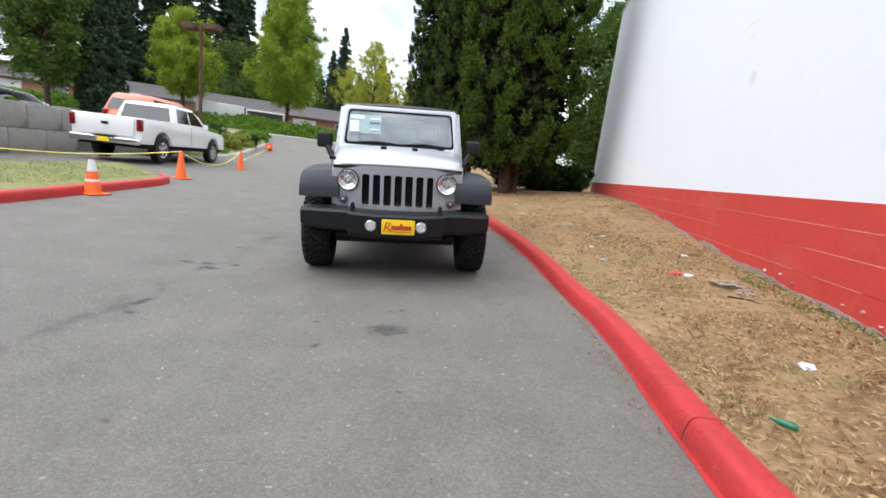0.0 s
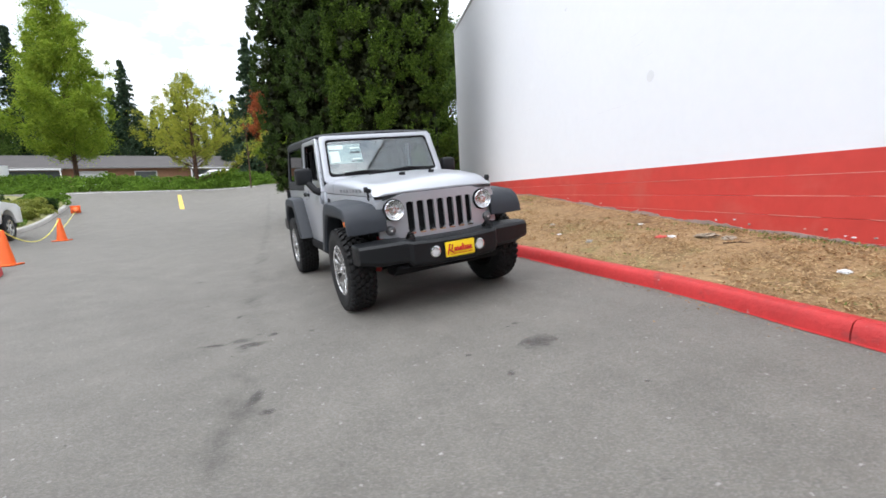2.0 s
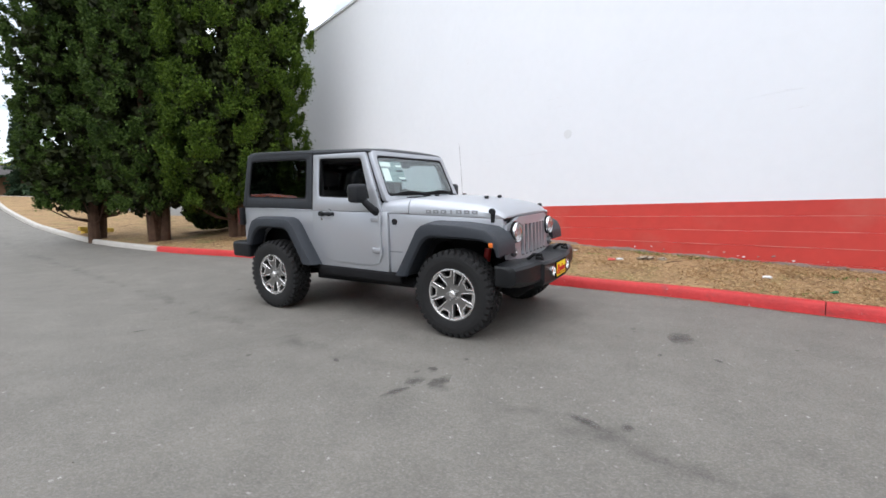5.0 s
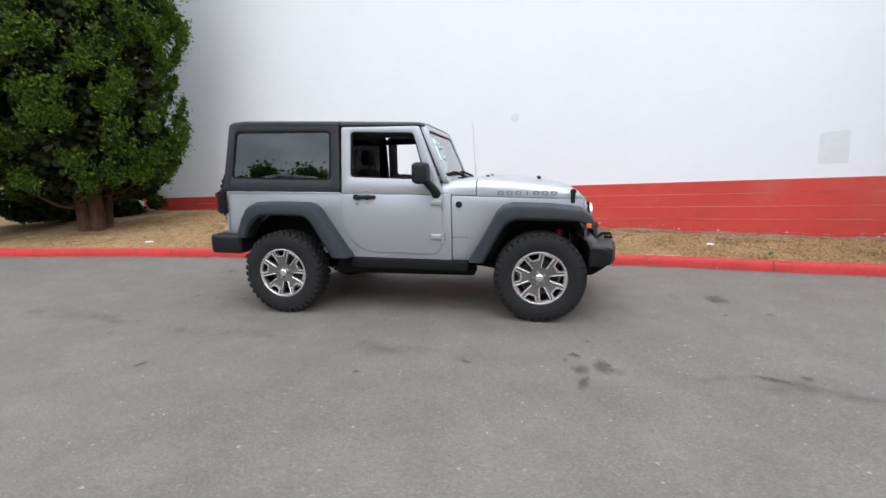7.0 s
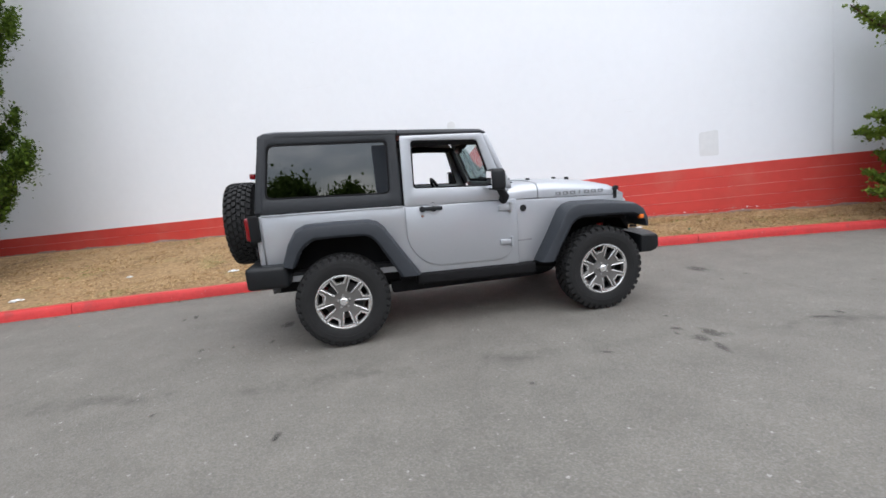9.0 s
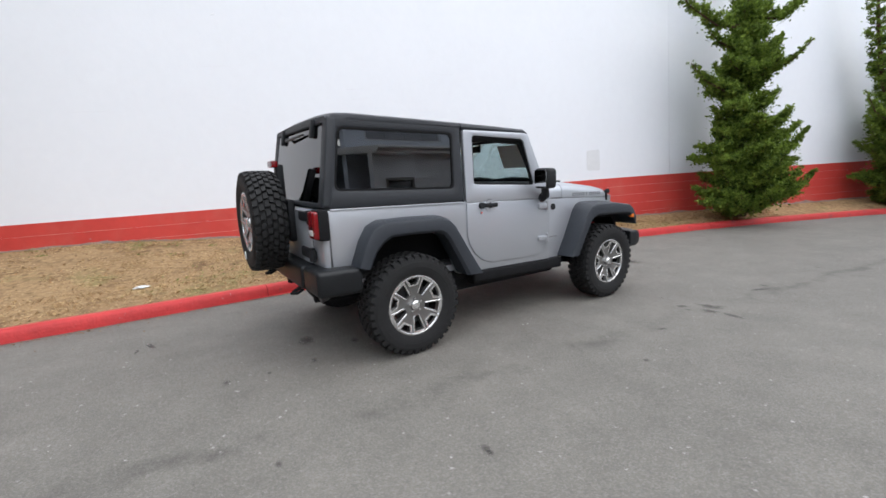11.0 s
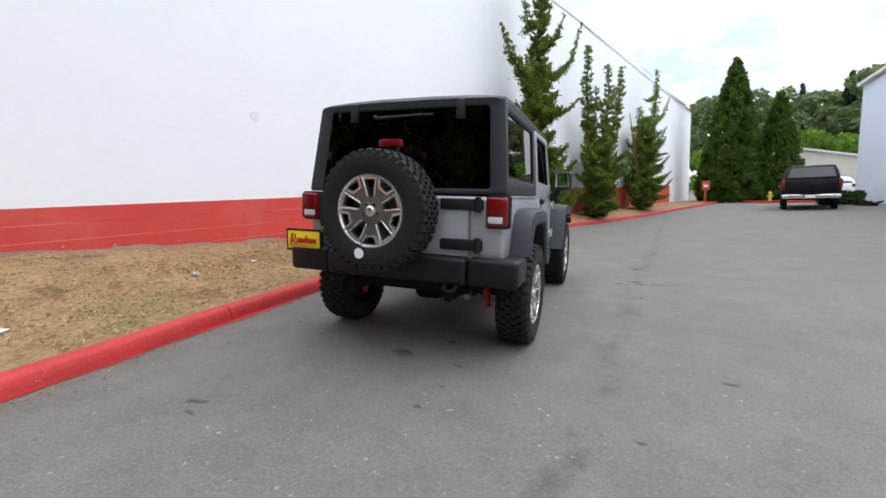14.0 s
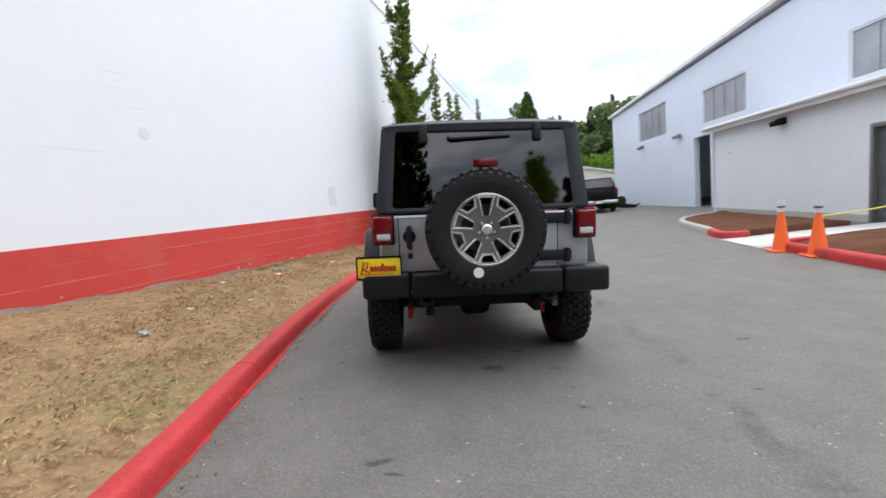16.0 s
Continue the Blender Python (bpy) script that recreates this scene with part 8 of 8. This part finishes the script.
for i, (x, y, rx, ry, tn) in enumerate(((0.89, -2.85, 0.16, 0.07, 25), (0.86, -2.45, 0.03, 0.02, 0), (0.78, -2.5, 0.018, 0.012, 0), (-0.85, -3.22, 0.045, 0.03, 20), (0.55, -3.24, 0.05, 0.015, 60), (0.37, -2.89, 0.025, 0.016, 10),
                                        (-1.31, -1.93, 0.09, 0.05, 30), (-1.50, -1.99, 0.10, 0.035, 10), (-1.07, -1.84, 0.07, 0.03, 40), (-1.2, -1.80, 0.03, 0.02, 0), (-1.52, -1.18, 0.05, 0.02, 70), (-0.76, -1.88, 0.03, 0.016, 15),
                                        (-2.56, 0.86, 0.035, 0.02, 0), (-1.23, 2.28, 0.04, 0.022, 20), (-1.06, 1.69, 0.035, 0.022, 0), (-1.17, 2.0, 0.022, 0.015, 0), (-0.23, 3.06, 0.10, 0.016, 35), (-0.34, 3.13, 0.06, 0.012, 15), (-2.3, 1.86, 0.03, 0.018, 0), (-2.61, 0.85, 0.025, 0.016, 0),
                                        (0.1, -4.2, 0.03, 0.018, 0), (-0.5, -4.6, 0.035, 0.02, 0), (1.2, -3.6, 0.02, 0.014, 0), (-2.0, -0.6, 0.03, 0.018, 40), (-0.75, 1.35, 0.05, 0.03, 10), (-0.6, 1.75, 0.10, 0.05, 20), (-1.20, -2.06, 0.13, 0.05, 25), (-0.95, -3.03, 0.12, 0.03, 75))):
    stain(x, y, rx, ry, tn, i + 1)


def scatter(name, pts, size, mat, seed, label, category, aspect=3.0, tilt=0.35, lift=0.01):
    """Flat scraps lying every which way."""
    rng_ = np.random.default_rng(seed)
    n = len(pts)
    a = rng_.uniform(0, 2 * math.pi, n)
    d = np.stack([np.cos(a), np.sin(a), rng_.normal(size=n) * tilt], 1)
    u = np.stack([-np.sin(a), np.cos(a), rng_.normal(size=n) * tilt], 1)
    s_ = (size * rng_.uniform(0.5, 1.5, n))[:, None]
    c = np.asarray(pts) + np.array([0, 0, lift])
    v = np.stack([c - d * s_ * aspect / 2, c + u * s_ / 2 + [0, 0, 0.004], c + d * s_ * aspect / 2, c - u * s_ / 2 - [0, 0, 0.002]], 1).reshape(-1, 3)
    return tagged(new(name, mesh_np(name, v, np.arange(4 * n).reshape(-1, 4), mat)), label, category, kind="stuff")


M_STRAW = leaf_material("dead_grass", (0.36, 0.235, 0.125), (0.60, 0.44, 0.25), 0.3, island=0.7)
M_DEADLEAF = leaf_material("dead_leaf", (0.16, 0.085, 0.04), (0.38, 0.21, 0.10), 0.2, island=0.85)
M_TUFT = leaf_material("grass_blade", (0.09, 0.14, 0.035), (0.23, 0.28, 0.08), 0.25, island=0.7)
M_DEADTUFT = leaf_material("matted_dead_grass", (0.30, 0.19, 0.10), (0.58, 0.42, 0.23), 0.3, island=0.75)
M_CRUMB = leaf_material("soil_crumb", (0.14, 0.085, 0.05), (0.34, 0.22, 0.125), 0.0, island=0.8)
M_LITTER = material("litter_white", (0.75, 0.76, 0.77), 0.6, var=0.06)
M_CARD = material("weathered_card", (0.30, 0.25, 0.19), 0.9, var=0.3, scale=14, bump=0.6, bscale=60)
M_LITTERRED = material("litter_red", (0.60, 0.07, 0.06), 0.5, var=0.1)
M_BOTTLE = material("green_bottle", (0.02, 0.17, 0.09), 0.2, var=0.2, scale=20)
M_GRIT = leaf_material("grit", (0.09, 0.085, 0.075), (0.36, 0.34, 0.31), 0.0, island=0.95)


def strip_point(y, u):
    i = min(range(len(back)), key=lambda k: abs(back[k].y - y))
    j = min(i + 1, len(back) - 1) if y > back[i].y else max(i - 1, 0)
    t = 0 if back[j].y == back[i].y else (y - back[i].y) / (back[j].y - back[i].y)
    p = back[i].lerp(back[j], t)
    x1 = WALL_X + 0.05 if y < 12.9 else min(26, WALL_X + 0.05 + (y - 12.9) * 3)
    x = p.x + (x1 - p.x) * u
    return (x, p.y, strip_z(x, p.y, ground_z(p.x, p.y) + 0.105, p.x, min(x1, 9)))


rng = np.random.default_rng(90)


def strip_spots(n, y0, y1, patchy, seed, lo=0.02, hi=0.97):
    out = []
    while len(out) < n:
        y, u = rng.uniform(y0, y1), rng.uniform(lo, hi)
        if noise.noise((y * 0.9 + seed, u * 3.1, seed)) + 0.35 * noise.noise((y * 3.7, u * 9, seed)) > patchy:
            out.append(strip_point(y, u))
    return out


scatter("dead_grass", strip_spots(26000, -9, 9.5, -0.25, 1.0), 0.0055, M_STRAW, 91, "dead straw-coloured grass on the dirt strip", "grass", 6.0, 0.3, 0.008)
matted = []
for p in strip_spots(1500, -9, 9.5, 0.0, 21.0):
    for k in range(12):
        matted.append((p[0] + 0.035 * rng.normal(), p[1] + 0.045 * rng.normal(), p[2] + 0.006 + 0.010 * abs(rng.normal())))
scatter("matted_grass", matted, 0.006, M_DEADTUFT, 97, "matted tufts of dead brown grass on the dirt strip", "grass", 6.5, 0.55, 0.008)
clods = strip_spots(1500, -9, 9.5, -0.1, 31.0)
scatter("soil_crumbs", clods, 0.013, M_CRUMB, 98, "dark soil crumbs and bark bits on the dirt strip", "soil", 1.4, 0.5, 0.008)
swept = []
for i, p in enumerate(kerb_line[:-1]):
    if not -9 < p.y < 8:
        continue
    q = kerb_line[i + 1]
    t = (q - p).normalized()
    thick = max(0.15, 0.6 + 1.4 * noise.noise((p.x * 0.9, p.y * 0.9, 41.0)))
    for _ in range(int(26 * thick)):
        g = p.lerp(q, rng.uniform(0, 1))
        o = 0.055 + 0.040 * abs(rng.normal()) + (0.25 * abs(rng.normal()) if rng.uniform(0, 1) < 0.12 else 0)
        x, y = g.x - t.y * o, g.y + t.x * o
        swept.append((x, y, ground_z(x, y) + 0.002))
scatter("kerb_litter", swept, 0.010, M_CRUMB, 99, "brown leaf dust and grit swept against the kerb", "leaves", 1.8, 0.25, 0.005)
scatter("dead_leaves", strip_spots(1600, -9, 9.5, 0.1, 5.0), 0.017, M_DEADLEAF, 92, "brown leaf litter on the dirt strip", "leaves", 1.7, 0.4, 0.008)
tufts = []
for p in strip_spots(55, -9, 8.5, 0.26, 11.0, 0.1, 0.98):
    for k in range(18):
        tufts.append((p[0] + 0.05 * rng.normal(), p[1] + 0.07 * rng.normal(), p[2] + 0.012))
for y, u, n in ((2.9, 0.35, 60), (3.2, 0.25, 60), (-1.5, 0.93, 140), (-2.1, 0.90, 160), (-2.6, 0.92, 120), (4.5, 0.95, 120), (6.0, 0.93, 100), (-0.9, 0.95, 90)):
    for k in range(n):
        q = strip_point(y + 0.28 * rng.normal(), min(0.98, max(0.03, u + 0.05 * rng.normal())))
        tufts.append((q[0], q[1], q[2] + 0.012))
n_t = len(tufts)
scatter("grass_tufts", tufts, 0.007, M_TUFT, 93, "sparse green grass tufts on the dirt strip", "grass", 3.6, 0.7, 0.008)
grit = []
for i in range(0, len(kerb_line) - 1):
    p = kerb_line[i]
    if -9 < p.y < 9:
        for k in range(7):
            d = abs(rng.normal()) * 0.16
            x, y = p.x - d, p.y + rng.uniform(-0.13, 0.13)
            grit.append((x, y, ground_z(x, y)))
for k in range(500):
    x, y = rng.uniform(-4.6, 2.6), rng.uniform(-6, 6)
    if 0.9538 * x + 0.2949 * y < 1.4:
        grit.append((x, y, ground_z(x, y)))
scatter("loose_grit", grit, 0.0055, M_GRIT, 94, "loose pale grit and leaf bits on the asphalt", "grit", 1.5, 0.2, 0.004)
lawn_pts = []
for k in range(7000):
    x, y = rng.uniform(-9.2, -5.3), rng.uniform(-1.8, 3.0)
    if x < -5.75 - 0.33 * max(0, y):
        lawn_pts.append((x, y, ground_z(x, y) + 0.135))
scatter("lawn_blades", lawn_pts, 0.006, M_TUFT, 95, "short worn lawn blades", "grass", 4.5, 0.9, 0.015)


def crumple(name, y, u, size, mat, label, seed, flat=0.35, at=None):
    """A crumpled scrap."""
    bm = bmesh.new()
    bmesh.ops.create_icosphere(bm, subdivisions=3, radius=size)
    for v in bm.verts:
        q = 1 + 0.75 * noise.noise(v.co * (2.2 / size) + Vector((seed, 0, 0))) + 0.25 * noise.noise(v.co * (6.0 / size) + Vector((seed, 3, 0)))
        v.co = Vector((v.co.x * q * 1.3, v.co.y * q, v.co.z * q * flat))
    ob = thing(name, bm, mat, label, "litter", "litter on the dirt strip", smooth=20)
    p = at or strip_point(y, u)
    ob.matrix_world = pose(p[0], p[1], p[2] + size * flat * 0.5, 0, 0, seed * 40)
    return ob


crumple("paper_cup", -1.03, 0.56, 0.055, M_LITTERRED, "crushed red and white cup on the dirt", 1)
crumple("paper_scrap", -1.12, 0.60, 0.04, M_LITTER, "white paper scrap on the dirt", 2)
crumple("paper_scrap", -0.19, 0.76, 0.03, M_LITTER, "white paper scrap on the dirt", 3)
crumple("cardboard_scrap", -1.42, 0.70, 0.085, M_CARD, "grey-brown cardboard scrap on the dirt", 4, 0.3)
crumple("cardboard_scrap", -1.62, 0.74, 0.06, M_CARD, "grey-brown cardboard scrap on the dirt", 5, 0.35)
crumple("paper_scrap", -2.95, 0.52, 0.038, M_LITTER, "white paper scrap on the dirt", 6)
crumple("paper_scrap", 3.7, 0.25, 0.06, M_LITTER, "white paper scrap on the dirt", 7, 0.2)
crumple("paper_scrap", 6.15, 0.12, 0.05, M_LITTER, "white paper scrap on the dirt", 8)
crumple("paper_scrap", 1.1, 0.50, 0.035, M_LITTER, "white paper scrap on the dirt", 9)
crumple("paper_scrap", 0.4, 0.35, 0.03, M_LITTER, "white paper scrap on the dirt", 10)
crumple("paper_scrap", 5.3, 0.30, 0.03, M_LITTER, "white paper scrap on the dirt", 12)
crumple("stone", 2.0, 0.4, 0.04, M_CONCRETE, "grey stone on the dirt", 13, 0.6)
crumple("stone", -0.4, 0.3, 0.035, M_CONCRETE, "grey stone on the dirt", 14, 0.6)
p = (2.79, -3.61, strip_point(-3.61, 0.20)[2])
bott = thing("bottle", lathe([(0.0, -0.07), (0.018, -0.07), (0.022, -0.055), (0.022, 0.01), (0.009, 0.045), (0.009, 0.07), (0.0, 0.07)], 18, "x"), M_BOTTLE, "green plastic bottle lying on the dirt", "bottle")
bott.matrix_world = pose(p[0] + 0.1, p[1], p[2] + 0.024, 0, 0, 150) @ Matrix.Scale(0.72, 4)
bm = tube([(0, 0, 0), (0.25, 0.05, 0.02), (0.55, -0.02, 0.01)], [0.012, 0.01, 0.005], 6, tube([(0.2, 0.04, 0.01), (0.34, 0.18, 0.03)], [0.008, 0.004], 5))
twig = thing("twig", bm, M_BARK, "dry twig lying on the dirt", "twig")
p = strip_point(-1.75, 0.62)
twig.matrix_world = pose(p[0], p[1], p[2] + 0.012, 0, 0, -40) @ Matrix.Scale(0.55, 4)

# marks on the white wall: a filled hole, hairline cracks, a repaint patch and a downpipe seam
M_FILLER = material("wall_filler", (0.66, 0.67, 0.685), 0.8, var=0.04, scale=12, bump=0.15, bscale=60)
M_FLAKE = material("bare_primer", (0.50, 0.30, 0.26), 0.8, var=0.15, scale=30)
M_CRACK = material("cracked_paint", (0.68, 0.69, 0.71), 0.9, var=0.2, scale=20)


def on_wall(name, bm, mat, label, category="mark"):
    ob = part(name, bm, mat, wall_east, label)
    return ob


b = place(lathe([(0.0, -0.003), (0.06, -0.003), (0.08, -0.001), (0.085, 0.004)], 28, "x"), Matrix.Translation((WALL_X - 0.001, 0.26, 2.52)))
on_wall("filled_hole", b, M_FILLER, "rough round patch of filler")
on_wall("repaint_patch", prism(rounded([(-4.60, 1.405), (-4.60, 1.865), (-4.27, 1.845), (-4.27, 1.415)], 0.04), WALL_X - 0.004, WALL_X, "x"), M_FILLER, "grey repaint patch")
for y0, z0, y1, z1, r in ((1.75, 2.24, 0.5, 2.235, 0.004), (2.35, 2.21, 1.9, 2.215, 0.003), (-4.45, 2.20, -5.3, 2.24, 0.004), (-2.45, 2.59, -3.0, 2.61, 0.004), (-2.9, 2.62, -3.12, 2.60, 0.004), (0.78, 3.20, 0.44, 3.22, 0.005), (0.72, 3.02, 0.40, 3.04, 0.004), (0.5, 2.82, 0.2, 2.83, 0.004),
                          (-4.7, 3.12, -5.3, 3.28, 0.004), (-0.9, 3.45, -1.3, 3.47, 0.003), (3.3, 3.6, 2.6, 3.62, 0.003), (-2.95, 2.37, -3.15, 2.38, 0.007), (2.9, 4.43, 2.82, 4.45, 0.012), (-3.4, 4.1, -4.3, 4.2, 0.003), (5.2, 2.9, 4.6, 2.91, 0.003)):
    n = 8
    pts = [(WALL_X - 0.0005, y0 + (y1 - y0) * k / n, z0 + (z1 - z0) * k / n + 0.008 * noise.noise((y0 * 9 + k * 0.9, z0, 0))) for k in range(n + 1)]
    on_wall("crack", tube(pts, [0.55 * r * (0.4 + 0.6 * math.sin(math.pi * (k + 0.5) / (n + 1))) for k in range(n + 1)], 4), M_CRACK, "hairline crack in the paint")
on_wall("wall_seam", box(WALL_X - 0.006, WALL_X, -6.53, -6.49, 1.22, 7.45, 0.002), M_WALLWHITE, "painted vertical cover strip")
bm = tube([(3.6, -12.2, 7.15), (3.4, -22, 6.9), (3.2, -36, 6.7)], 0.006, 5)
thing("overhead_cable", bm, M_PLASTIC, "thin dark cable along the wall top", "cable")
# flaked paint along the foot of the wall
for k in range(34):
    y = rng.uniform(-7, 6) if k % 2 else rng.uniform(-5.5, -1.0)
    z = lerp_table(BASE, y) + 0.05 + abs(rng.normal()) * 0.035
    s_ = rng.uniform(0.005, 0.016)
    on_wall("paint_flake", prism([(y + s_ * rng.uniform(0.5, 1.7) * math.cos(6.283 * q / 7), z + s_ * rng.uniform(0.35, 1.1) * math.sin(6.283 * q / 7)) for q in range(7)], WALL_X - 0.020, WALL_X - 0.004, "x"), (M_FLAKE, M_LITTER, M_FOOTING)[k % 3], "")
# broken boards and hoses at the foot of the workshop
for k, (x, y, a) in enumerate(((-5.6, -25.6, 10), (-5.9, -24.4, 60), (-6.1, -23.6, 120))):
    ob = thing("scrap_part", tube([(-0.5, 0, 0.05), (-0.1, 0.12, 0.16), (0.3, -0.05, 0.10), (0.6, 0.1, 0.22)], [0.05, 0.07, 0.06, 0.04], 7, box(-0.4, 0.25, -0.2, 0.2, 0.0, 0.08, 0.02)), M_DARK, "dark scrap part on the asphalt by the workshop", "scrap")
    ob.matrix_world = pose(x + 0.6, y, ground_z(x, y), 0, 0, a)
